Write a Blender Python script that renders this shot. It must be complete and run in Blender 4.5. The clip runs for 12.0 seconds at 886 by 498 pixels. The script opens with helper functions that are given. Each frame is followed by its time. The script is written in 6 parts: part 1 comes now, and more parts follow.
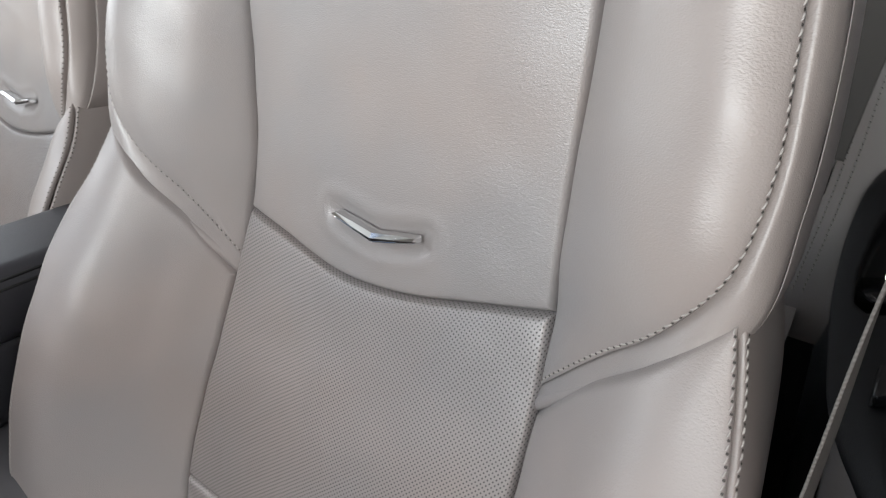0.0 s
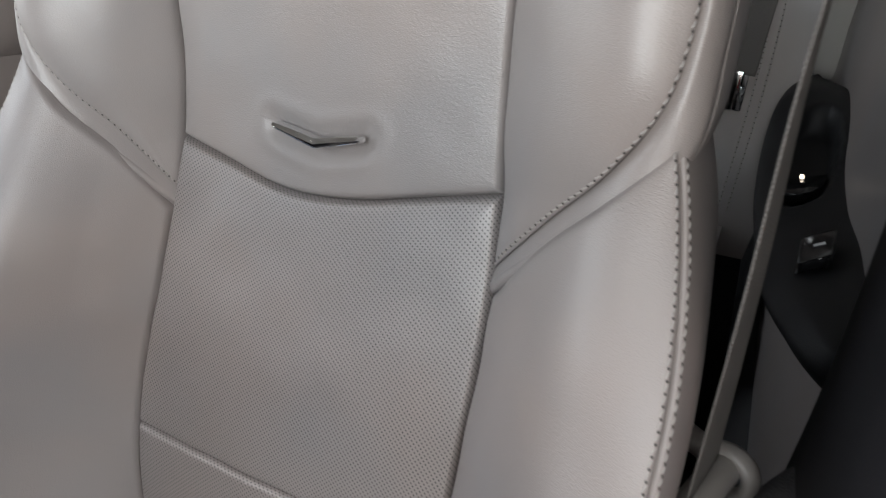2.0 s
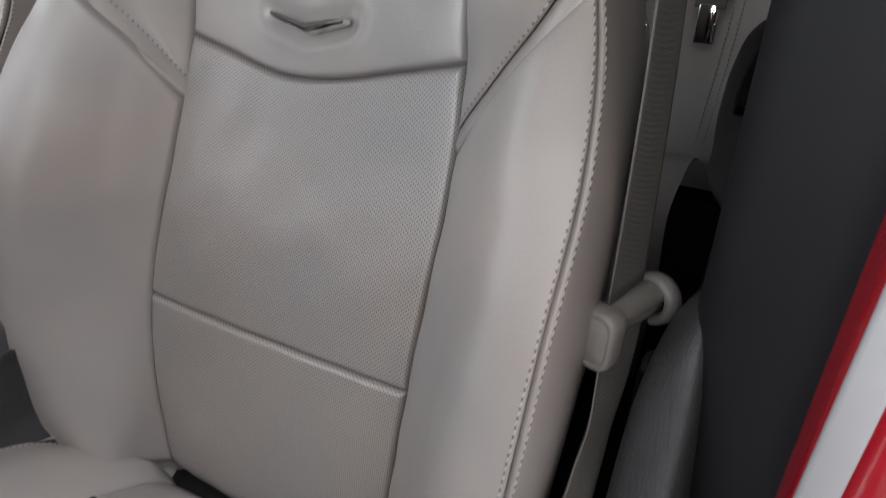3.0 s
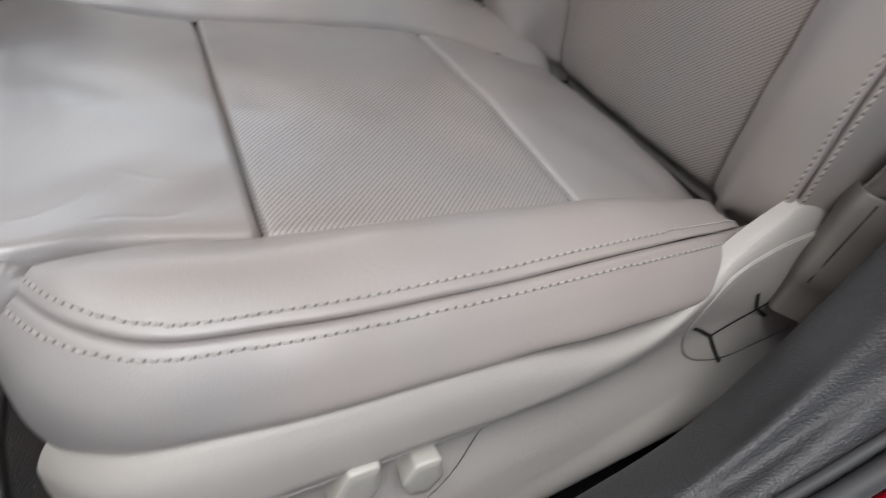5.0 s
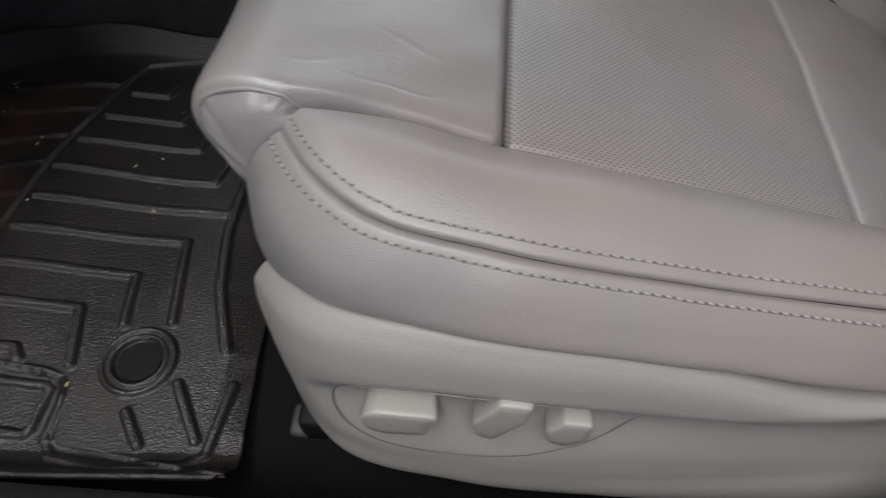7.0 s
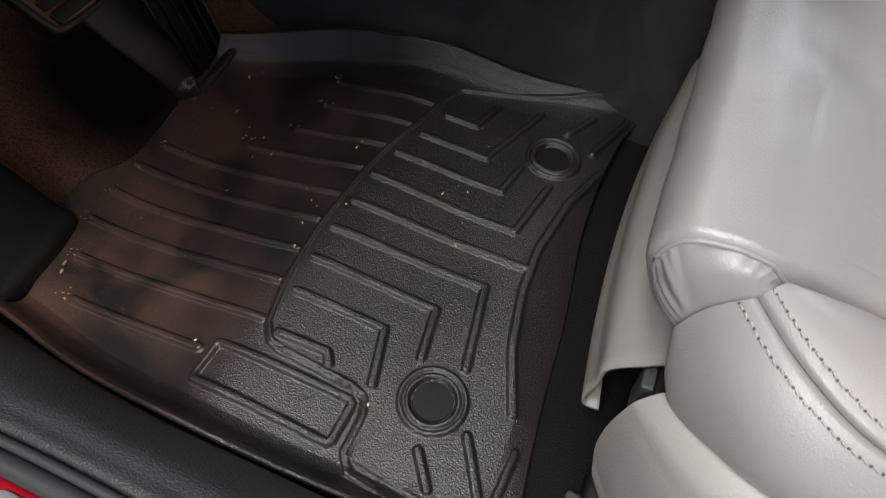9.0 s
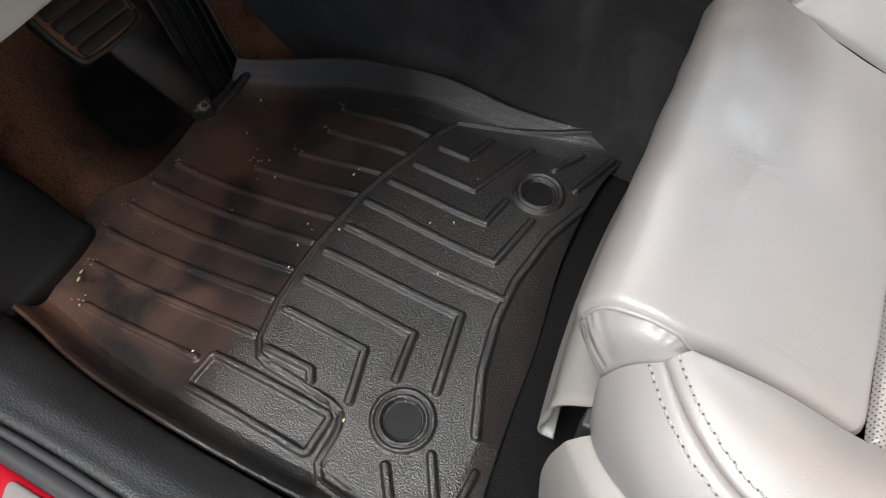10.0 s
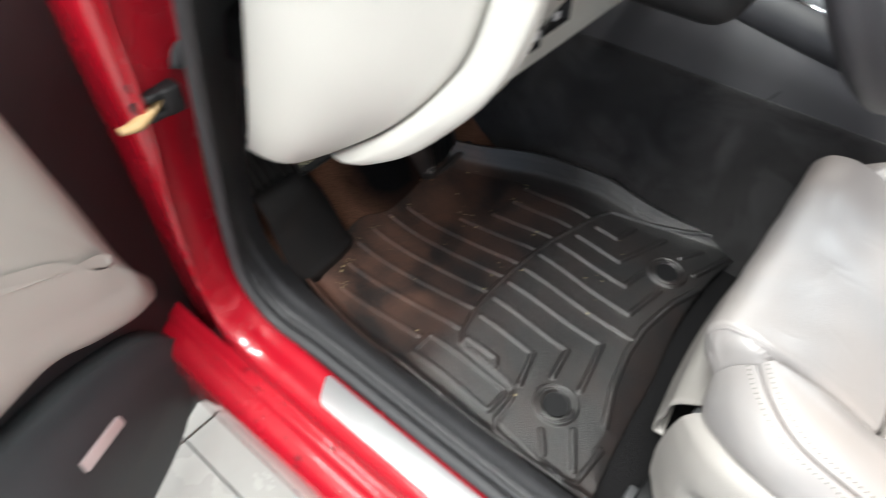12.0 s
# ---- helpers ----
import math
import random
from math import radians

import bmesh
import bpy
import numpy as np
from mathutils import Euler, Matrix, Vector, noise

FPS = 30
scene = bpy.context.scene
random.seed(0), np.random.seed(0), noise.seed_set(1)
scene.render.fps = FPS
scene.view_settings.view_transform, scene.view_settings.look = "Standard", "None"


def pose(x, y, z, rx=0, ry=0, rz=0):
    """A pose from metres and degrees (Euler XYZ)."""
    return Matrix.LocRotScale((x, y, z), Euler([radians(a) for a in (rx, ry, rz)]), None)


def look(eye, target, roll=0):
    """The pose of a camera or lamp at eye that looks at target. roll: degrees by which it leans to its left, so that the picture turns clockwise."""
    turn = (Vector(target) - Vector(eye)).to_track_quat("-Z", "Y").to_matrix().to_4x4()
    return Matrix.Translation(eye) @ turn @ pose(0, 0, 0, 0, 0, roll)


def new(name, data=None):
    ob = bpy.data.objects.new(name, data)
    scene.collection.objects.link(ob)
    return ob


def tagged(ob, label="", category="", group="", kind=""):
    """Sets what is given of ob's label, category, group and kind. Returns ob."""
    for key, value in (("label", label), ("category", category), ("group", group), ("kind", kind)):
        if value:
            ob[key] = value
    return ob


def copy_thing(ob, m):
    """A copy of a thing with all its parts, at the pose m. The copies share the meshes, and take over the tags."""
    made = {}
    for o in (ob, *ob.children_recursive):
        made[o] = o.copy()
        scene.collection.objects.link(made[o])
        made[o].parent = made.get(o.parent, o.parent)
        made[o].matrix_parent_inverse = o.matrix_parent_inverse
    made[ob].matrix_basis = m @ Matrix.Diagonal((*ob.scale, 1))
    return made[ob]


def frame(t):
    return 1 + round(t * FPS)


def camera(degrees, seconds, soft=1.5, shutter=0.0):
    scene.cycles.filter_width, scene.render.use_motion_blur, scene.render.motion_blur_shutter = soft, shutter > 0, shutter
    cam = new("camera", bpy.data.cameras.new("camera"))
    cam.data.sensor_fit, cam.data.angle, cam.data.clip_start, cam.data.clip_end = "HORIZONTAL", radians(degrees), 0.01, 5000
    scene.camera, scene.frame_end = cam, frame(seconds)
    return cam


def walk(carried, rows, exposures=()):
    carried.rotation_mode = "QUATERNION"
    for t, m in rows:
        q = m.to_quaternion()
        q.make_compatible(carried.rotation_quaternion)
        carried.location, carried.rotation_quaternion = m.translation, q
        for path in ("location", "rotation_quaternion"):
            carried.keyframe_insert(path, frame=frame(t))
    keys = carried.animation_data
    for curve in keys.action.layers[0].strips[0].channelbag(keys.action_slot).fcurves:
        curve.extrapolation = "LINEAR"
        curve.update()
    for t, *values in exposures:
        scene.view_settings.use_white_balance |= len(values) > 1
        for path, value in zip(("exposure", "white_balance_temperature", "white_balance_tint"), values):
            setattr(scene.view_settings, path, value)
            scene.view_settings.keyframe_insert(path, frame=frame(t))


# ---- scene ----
cam = camera(72.0, 12.0, soft=1.1, shutter=0.4)
PATH = [
    (0, (-0.099, 0.258, 0.732), (-1.563, -0.714, -0.222), 1.5),
    (0.5, (-0.084, 0.227, 0.729), (-1.608, -0.611, -0.259), 0.3),
    (1, (-0.083, 0.213, 0.697), (-1.632, -0.599, -0.274), 0.6),
    (1.5, (-0.075, 0.227, 0.686), (-1.631, -0.568, -0.287), 0.4),
    (2, (-0.066, 0.269, 0.675), (-1.625, -0.518, -0.3), 0.3),
    (2.5, (-0.031, 0.312, 0.666), (-1.592, -0.474, -0.307), 0.3),
    (2.7, (-0.015, 0.328, 0.649), (-1.57, -0.468, -0.325), 0.3),
    (4.3, (0.103, 0.405, 0.496), (-0.992, -0.772, -0.694), -0.5),
    (4.5, (0.111, 0.429, 0.483), (-0.818, -0.843, -0.749), -1.6),
    (4.6, (0.115, 0.436, 0.477), (-0.73, -0.868, -0.782), -2.0),
    (5, (0.131, 0.45, 0.445), (-0.393, -0.89, -0.944), -2.6),
    (5.5, (0.123, 0.449, 0.443), (-0.123, -0.794, -1.105), -3.3),
    (6, (0.113, 0.446, 0.448), (0.001, -0.763, -1.141), -2.7),
    (6.5, (0.105, 0.438, 0.438), (0.142, -0.773, -1.153), -2.7),
    (7, (0.142, 0.419, 0.449), (0.267, -0.763, -1.16), -2.1),
    (7.5, (0.222, 0.423, 0.454), (0.467, -0.728, -1.163), -2.0),
    (7.7, (0.258, 0.425, 0.453), (0.557, -0.724, -1.157), -1.8),
    (9.3, (0.326, 0.384, 0.517), (0.806, -0.659, -1.12), -0.6),
    (9.5, (0.317, 0.38, 0.535), (0.811, -0.652, -1.106), -0.8),
    (10, (0.289, 0.372, 0.546), (0.817, -0.647, -1.091), -0.8),
    (10.5, (0.244, 0.391, 0.557), (0.82, -0.598, -1.082), -1.5),
    (11, (0.219, 0.424, 0.638), (0.834, -0.55, -0.998), -1.5),
    (11.4, (0.227, 0.452, 0.705), (0.892, -0.578, -0.875), -0.6),
    (11.5, (0.231, 0.464, 0.72), (0.912, -0.58, -0.843), -0.4),
    (11.7, (0.256, 0.517, 0.729), (0.969, -0.569, -0.792), 1.1),
    (12, (0.282, 0.618, 0.723), (1.132, -0.439, -0.747), 1.0),
]
walk(cam, [(t, look(eye, target, roll)) for t, eye, target, roll in PATH], exposures=[(0.0, 0.38, 6300, 12), (1.5, 0.18, 6300, 12), (2.7, 0.03, 6300, 12), (4.3, 0.15, 6300, 12), (5.5, -0.13, 6300, 12), (6.5, -0.50, 6300, 12), (7.7, -0.45, 6300, 12), (9.3, 0.42, 6400, 10), (10.5, 0.90, 6400, 10), (12.0, 1.1, 6400, 8)])

# ---- world and light ----
world = bpy.data.worlds.new("world")
world.use_nodes = True
scene.world = world
wn = world.node_tree.nodes
sky = wn.new("ShaderNodeTexSky")
sky.sky_type, sky.sun_disc = "NISHITA", False
sky.sun_elevation, sky.sun_rotation = radians(38), radians(60)
sky.air_density, sky.dust_density = 1.0, 4.0
world.node_tree.links.new(sky.outputs[0], wn["Background"].inputs[0])
wn["Background"].inputs[1].default_value = 0.15


def area_lamp(name, eye, target, sx, sy, watts, colour=(1, 0.98, 0.95)):
    d = bpy.data.lights.new(name, "AREA")
    d.shape, d.size, d.size_y, d.energy, d.color = "RECTANGLE", sx, sy, watts, colour
    ob = new(name, d)
    ob.matrix_basis = look(eye, target)
    return ob


# unseen area lamps standing in for hall tubes and glazed front, placed to match brightness
area_lamp("overhead_fill_rear", (-1.0, 2.2, 4.4), (-1.0, 2.1, 0), 0.8, 2.8, 110)
area_lamp("overhead_fill_door", (0.9, 1.9, 3.9), (0.9, 1.8, 0), 0.5, 2.8, 120, (0.98, 1.0, 0.95))
# added outer lamp that lifts the door side of the seat
area_lamp("overhead_fill_outer", (0.3, 3.0, 3.6), (0.3, 2.9, 0), 0.5, 2.8, 60)
area_lamp("overhead_fill_front", (1.7, -1.2, 3.15), (1.7, -1.1, 0), 0.5, 3.4, 60)
area_lamp("front_window_light", (6.6, 0.3, 2.2), (0, 0.1, 0.8), 4.0, 1.6, 430, (0.95, 1.0, 0.97))
# added far-side lamp that gives the cushion its sheen
area_lamp("side_sheen_fill", (0.6, -5.9, 2.4), (0.6, 0, 2.0), 7.0, 3.6, 240, (0.96, 1.0, 0.98))

# ---- materials ----


class Nodes:
    """Small helper to wire up a node material."""

    def __init__(self, name):
        self.mat = bpy.data.materials.new(name)
        self.mat.use_nodes = True
        self.tree = self.mat.node_tree
        self.bsdf = self.tree.nodes["Principled BSDF"]

    def add(self, kind, **values):
        node = self.tree.nodes.new(kind)
        for key, value in values.items():
            node.inputs[key.replace("_", " ")].default_value = value
        return node

    def link(self, a, b):
        self.tree.links.new(a, b)

    def math(self, op, a, b=None, c=None):
        node = self.tree.nodes.new("ShaderNodeMath")
        node.operation = op
        for i, v in enumerate((a, b, c)):
            if v is None:
                continue
            if isinstance(v, (int, float)):
                node.inputs[i].default_value = v
            else:
                self.link(v, node.inputs[i])
        return node.outputs[0]

    def mix(self, fac, a, b):
        node = self.tree.nodes.new("ShaderNodeMix")
        node.data_type = "RGBA"
        for slot, v in ((0, fac), (6, a), (7, b)):
            if isinstance(v, (int, float, tuple)):
                node.inputs[slot].default_value = v
            else:
                self.link(v, node.inputs[slot])
        return node.outputs[2]

    def ramp(self, fac, lo, hi, a=0.0, b=1.0):
        node = self.tree.nodes.new("ShaderNodeMapRange")
        self.link(fac, node.inputs[0])
        for i, v in enumerate((lo, hi, a, b)):
            node.inputs[i + 1].default_value = v
        return node.outputs[0]

    def bump(self, height, strength, distance):
        node = self.tree.nodes.new("ShaderNodeBump")
        node.inputs["Strength"].default_value, node.inputs["Distance"].default_value = strength, distance
        self.link(height, node.inputs["Height"])
        self.link(node.outputs[0], self.bsdf.inputs["Normal"])
        return node


def rgba(c):
    return (*c, 1.0)


def grainy(name, colour, rough=0.5, grain=900.0, depth=0.0004, strength=0.35, spread=0.06, metal=0.0, dust=None, dust_amount=0.0, coat=0.0, spec=0.5):
    """A surface with fine grain relief, slow colour drift and, where given, dust in clouds."""
    n = Nodes(name)
    place = n.add("ShaderNodeTexCoord").outputs["Object"]
    fine = n.add("ShaderNodeTexNoise", Scale=grain, Detail=3.0)
    slow = n.add("ShaderNodeTexNoise", Scale=9.0, Detail=4.0)
    for t in (fine, slow):
        n.link(place, t.inputs["Vector"])
    dark = tuple(v * (1 - spread) for v in colour)
    light = tuple(min(1, v * (1 + spread)) for v in colour)
    col = n.mix(n.ramp(slow.outputs[0], 0.35, 0.65), rgba(dark), rgba(light))
    if dust:
        cloud = n.add("ShaderNodeTexNoise", Scale=14.0, Detail=6.0, Roughness=0.7)
        n.link(place, cloud.inputs["Vector"])
        col = n.mix(n.math("MULTIPLY", n.ramp(cloud.outputs[0], 0.45, 0.75), dust_amount), col, rgba(dust))
    n.link(col, n.bsdf.inputs["Base Color"])
    n.link(n.ramp(slow.outputs[0], 0.3, 0.7, rough - 0.05, rough + 0.05), n.bsdf.inputs["Roughness"])
    n.bsdf.inputs["Metallic"].default_value = metal
    n.bsdf.inputs["Coat Weight"].default_value = coat
    n.bsdf.inputs["Specular IOR Level"].default_value = spec
    if strength:
        n.bump(fine.outputs[0], strength, depth)
    return n.mat


def leather(name, colour, holes=False, rough=0.37, spec=0.6, coat=0.10):
    """Coated hide: pebbled grain, soft creases, slow drift of colour, and punched holes where asked."""
    n = Nodes(name)
    tc = n.add("ShaderNodeTexCoord")
    place = tc.outputs["Object"]
    pebble = n.add("ShaderNodeTexNoise", Scale=1500.0, Detail=1.0, Roughness=0.5)
    slow = n.add("ShaderNodeTexNoise", Scale=6.0, Detail=3.0)
    stretch = n.add("ShaderNodeMapping", Scale=(1.0, 0.42, 1.0))
    n.link(place, stretch.inputs["Vector"])
    n.link(stretch.outputs[0], pebble.inputs["Vector"])
    n.link(place, slow.inputs["Vector"])
    warm = tuple(c * f for c, f in zip(colour, (1.05, 1.0, 0.97)))
    cool = tuple(c * f for c, f in zip(colour, (0.94, 0.97, 1.0)))
    col = n.mix(n.ramp(slow.outputs[0], 0.35, 0.65), rgba(cool), rgba(warm))
    crease = n.add("ShaderNodeTexNoise", Scale=230.0, Detail=4.0, Roughness=0.6, Distortion=1.0)
    n.link(stretch.outputs[0], crease.inputs["Vector"])
    worn = n.add("ShaderNodeTexNoise", Scale=16.0, Detail=2.0)
    n.link(place, worn.inputs["Vector"])
    fold = n.math("MULTIPLY", n.math("ABSOLUTE", n.math("SUBTRACT", crease.outputs[0], 0.5)), n.ramp(worn.outputs[0], 0.42, 0.72, 0.0, 4.0))
    height = n.math("ADD", n.math("MULTIPLY", pebble.outputs[0], 1.6), n.math("MINIMUM", fold, 0.55))
    if holes:
        sep = n.add("ShaderNodeSeparateXYZ")
        n.link(tc.outputs["UV"], sep.inputs[0])
        u = n.math("MULTIPLY", sep.outputs[0], 1 / 0.0038)
        v = n.math("MULTIPLY", sep.outputs[1], 1 / 0.0038)

        def dots(du):
            a = n.math("SUBTRACT", n.math("FRACT", n.math("ADD", u, du)), 0.5)
            b = n.math("SUBTRACT", n.math("FRACT", n.math("ADD", v, du)), 0.5)
            return n.math("SQRT", n.math("ADD", n.math("MULTIPLY", a, a), n.math("MULTIPLY", b, b)))

        d = n.math("MINIMUM", dots(0.0), dots(0.5))
        hole = n.ramp(d, 0.125, 0.170, 1.0, 0.0)
        col = n.mix(hole, col, rgba(tuple(c * 0.05 for c in colour)))
        height = n.math("SUBTRACT", height, n.math("MULTIPLY", n.ramp(d, 0.09, 0.22, 1.0, 0.0), 1.6))
    n.link(col, n.bsdf.inputs["Base Color"])
    n.link(n.ramp(slow.outputs[0], 0.2, 0.8, rough - 0.05, rough + 0.05), n.bsdf.inputs["Roughness"])
    n.bsdf.inputs["Specular IOR Level"].default_value = spec
    n.bsdf.inputs["Coat Weight"].default_value = coat
    n.bsdf.inputs["Coat Roughness"].default_value = 0.24
    n.bump(height, 0.28, 0.0005)
    return n.mat


def woven(name, colour, pitch=0.0016):
    """Belt webbing: fine ribs along and across."""
    n = Nodes(name)
    sep = n.add("ShaderNodeSeparateXYZ")
    n.link(n.add("ShaderNodeTexCoord").outputs["UV"], sep.inputs[0])
    a = n.math("SINE", n.math("MULTIPLY", sep.outputs[0], 6.283 / pitch))
    b = n.math("SINE", n.math("MULTIPLY", n.math("ADD", sep.outputs[1], sep.outputs[0]), 6.283 / (pitch * 1.5)))
    h = n.math("ADD", a, b)
    n.link(n.mix(n.ramp(h, -2, 2), rgba(tuple(c * 0.75 for c in colour)), rgba(colour)), n.bsdf.inputs["Base Color"])
    n.bsdf.inputs["Roughness"].default_value = 0.75
    n.bump(h, 0.5, 0.0004)
    return n.mat


HIDE = (0.282, 0.260, 0.252)
M_LEATHER = leather("hide", HIDE)
M_WORN = leather("worn_shiny_hide", HIDE, rough=0.33, spec=0.8, coat=0.15)
M_PERF = leather("punched_hide", HIDE, holes=True, rough=0.33, spec=0.9, coat=0.2)
M_THREAD = grainy("thread", (0.38, 0.355, 0.335), 0.7, 2500, 0.0002)
M_DASH = grainy("cream_dash_plastic", (0.53, 0.52, 0.49), 0.5, 1100, 0.0003, 0.3, 0.02)
M_TAUPE = grainy("taupe_plastic", (0.118, 0.108, 0.101), 0.42, 1500, 0.0002, 0.2, 0.03)
M_TRIM = grainy("cream_plastic", (0.335, 0.314, 0.298), 0.45, 780, 0.0006, 0.6, 0.03)
M_TRIM_SMOOTH = grainy("smooth_cream_plastic", (0.40, 0.38, 0.352), 0.40, 1500, 0.0001, 0.15, 0.03)
M_CHROME = grainy("chrome", (0.8, 0.8, 0.8), 0.08, 300, 0.0001, 0.0, 0.01, metal=1.0)
# chrome with the reflection of the dark cabin put into its colour
M_CHROME_REFLECTING_DARK = grainy("chrome_dark_reflection", (0.16, 0.16, 0.165), 0.10, 300, 0.0001, 0.0, 0.01, metal=1.0)
M_BLACK = grainy("black_plastic", (0.010, 0.010, 0.011), 0.5, 900, 0.0005, 0.5, 0.1, spec=0.3)
M_GLOSS = grainy("gloss_black", (0.008, 0.008, 0.009), 0.12, 900, 0.0001, 0.0, 0.05)
M_PRICK = grainy("needle_prick", (0.06, 0.055, 0.05), 0.8, 900, 0.0001, 0.0, 0.05)
M_GAP = grainy("narrow_gap", (0.07, 0.066, 0.062), 0.8, 900, 0.0001, 0.0, 0.05)
M_SLOT = grainy("slot_black", (0.006, 0.006, 0.006), 0.8, 900, 0.0001, 0.0, 0.05)
M_SILL = grainy("sill_plastic", (0.036, 0.036, 0.039), 0.42, 600, 0.0010, 1.0, 0.12, dust=(0.06, 0.06, 0.064), dust_amount=0.2, spec=0.5)
M_RUBBER = grainy("seal_rubber", (0.030, 0.030, 0.033), 0.6, 400, 0.0003, 0.3, 0.1)
M_PAINT = grainy("red_paint", (0.33, 0.004, 0.014), 0.25, 3000, 0.00005, 0.1, 0.04, coat=1.0)
M_STEEL = grainy("brushed_steel", (0.80, 0.81, 0.83), 0.40, 600, 0.0001, 0.2, 0.05, metal=0.85)
M_CONSOLE = grainy("console_hide", (0.030, 0.030, 0.035), 0.45, 900, 0.0005, 0.5, 0.1)
M_GREYPL = grainy("grey_plastic", (0.07, 0.07, 0.075), 0.5, 900, 0.0005, 0.4, 0.08)
M_BELT = woven("belt_webbing", (0.135, 0.124, 0.115))
M_RED = grainy("red_button", (0.6, 0.02, 0.015), 0.4, 900, 0.0001, 0.0, 0.05)
M_YELLOW = grainy("yellow_label", (0.75, 0.5, 0.01), 0.5, 900, 0.0001, 0.0, 0.02)
M_WHITE = grainy("white_sticker", (0.8, 0.8, 0.8), 0.5, 900, 0.0001, 0.0, 0.02)
M_TILE = grainy("white_floor_tile", (0.32, 0.316, 0.305), 0.25, 60, 0.0003, 0.1, 0.06)
M_WALL = grainy("wall_paint", (0.70, 0.70, 0.69), 0.8, 200, 0.0003, 0.2, 0.03)
M_HEAD = grainy("headlining", (0.45, 0.43, 0.40), 0.9, 700, 0.0006, 0.5, 0.04)
M_SILVER = grainy("silver_print", (0.5, 0.5, 0.52), 0.4, 900, 0.0001, 0.0, 0.02)
M_GREASE = grainy("greased_brass", (0.30, 0.20, 0.095), 0.45, 120, 0.002, 0.4, 0.3)

# ---- shaping tools ----


def spline(points, n, warp=0.0):
    """n points along a smooth curve through the control points, spaced by chord length."""
    p = np.asarray(points, float)
    if len(p) == 2:
        v = np.linspace(0, 1, n)
        return p[0] + (v - warp * np.sin(2 * math.pi * v) / (2 * math.pi))[:, None] * (p[1] - p[0])
    seg = np.maximum(np.linalg.norm(np.diff(p, axis=0), axis=1), 1e-6)
    t = np.concatenate([[0], np.cumsum(seg)])
    m = np.empty_like(p)
    d = np.diff(p, axis=0) / seg[:, None]
    m[1:-1] = (d[:-1] * seg[1:, None] + d[1:] * seg[:-1, None]) / (seg[1:] + seg[:-1])[:, None]
    m[0], m[-1] = 1.5 * d[0] - 0.5 * m[1], 1.5 * d[-1] - 0.5 * m[-2]
    v = np.linspace(0, 1, n)
    u = t[-1] * (v - warp * np.sin(2 * math.pi * v) / (2 * math.pi))
    i = np.clip(np.searchsorted(t, u, side="right") - 1, 0, len(seg) - 1)
    h = seg[i][:, None]
    s = ((u - t[i]) / seg[i])[:, None]
    return ((2 * s**3 - 3 * s**2 + 1) * p[i] + (s**3 - 2 * s**2 + s) * h * m[i]
            + (-2 * s**3 + 3 * s**2) * p[i + 1] + (s**3 - s**2) * h * m[i + 1])


def loft(curves, ns, nq, warp=0.0):
    """A grid of ns x nq points, smooth through the curves; warp draws the points towards the edges."""
    rows = np.stack([spline(c, nq, warp) for c in curves])
    if len(curves) == 2:
        v = np.linspace(0, 1, ns)
        s = (v - warp * np.sin(2 * math.pi * v) / (2 * math.pi))[:, None, None]
        return rows[0] * (1 - s) + rows[1] * s
    seg = np.linalg.norm(np.diff(rows, axis=0), axis=2).mean(axis=1)
    t = np.concatenate([[0], np.cumsum(np.maximum(seg, 1e-5))])
    v = np.linspace(0, 1, ns)
    u = t[-1] * (v - warp * np.sin(2 * math.pi * v) / (2 * math.pi))
    d = np.diff(rows, axis=0) / np.diff(t)[:, None, None]
    m = np.empty_like(rows)
    w = np.diff(t)
    m[1:-1] = (d[:-1] * w[1:, None, None] + d[1:] * w[:-1, None, None]) / (w[1:] + w[:-1])[:, None, None]
    m[0], m[-1] = 1.5 * d[0] - 0.5 * m[1], 1.5 * d[-1] - 0.5 * m[-2]
    i = np.clip(np.searchsorted(t, u, side="right") - 1, 0, len(w) - 1)
    h = w[i][:, None, None]
    s = ((u - t[i]) / w[i])[:, None, None]
    return ((2 * s**3 - 3 * s**2 + 1) * rows[i] + (s**3 - 2 * s**2 + s) * h * m[i]
            + (-2 * s**3 + 3 * s**2) * rows[i + 1] + (s**3 - s**2) * h * m[i + 1])


def normals(P, out):
    a, b = np.gradient(P, axis=0), np.gradient(P, axis=1)
    n = np.cross(a, b)
    n /= np.maximum(np.linalg.norm(n, axis=2, keepdims=True), 1e-12)
    if (n * np.asarray(out, float)).sum(axis=2).mean() < 0:
        n = -n
    return n


def arcs(P):
    """Lengths along the grid from each of its four edges."""
    ds = np.linalg.norm(np.diff(P, axis=0), axis=2)
    dq = np.linalg.norm(np.diff(P, axis=1), axis=2)
    s0 = np.concatenate([np.zeros((1, P.shape[1])), np.cumsum(ds, axis=0)])
    q0 = np.concatenate([np.zeros((P.shape[0], 1)), np.cumsum(dq, axis=1)], axis=1)
    return {"s0": s0, "s1": s0[-1:] - s0, "q0": q0, "q1": q0[:, -1:] - q0}


_swells = [(np.array(d) / np.linalg.norm(d) * 2 * math.pi / w, ph, a) for d, w, ph, a in (
    ((1, 0.4, 0.2), 0.083, 0.3, 0.00032), ((0.3, 1, -0.4), 0.067, 1.7, 0.00026), ((-0.6, 0.7, 0.9), 0.052, 4.1, 0.00020), ((0.8, -0.9, 0.6), 0.041, 2.2, 0.00014), ((0.2, 0.5, -1), 0.058, 5.0, 0.00022))]


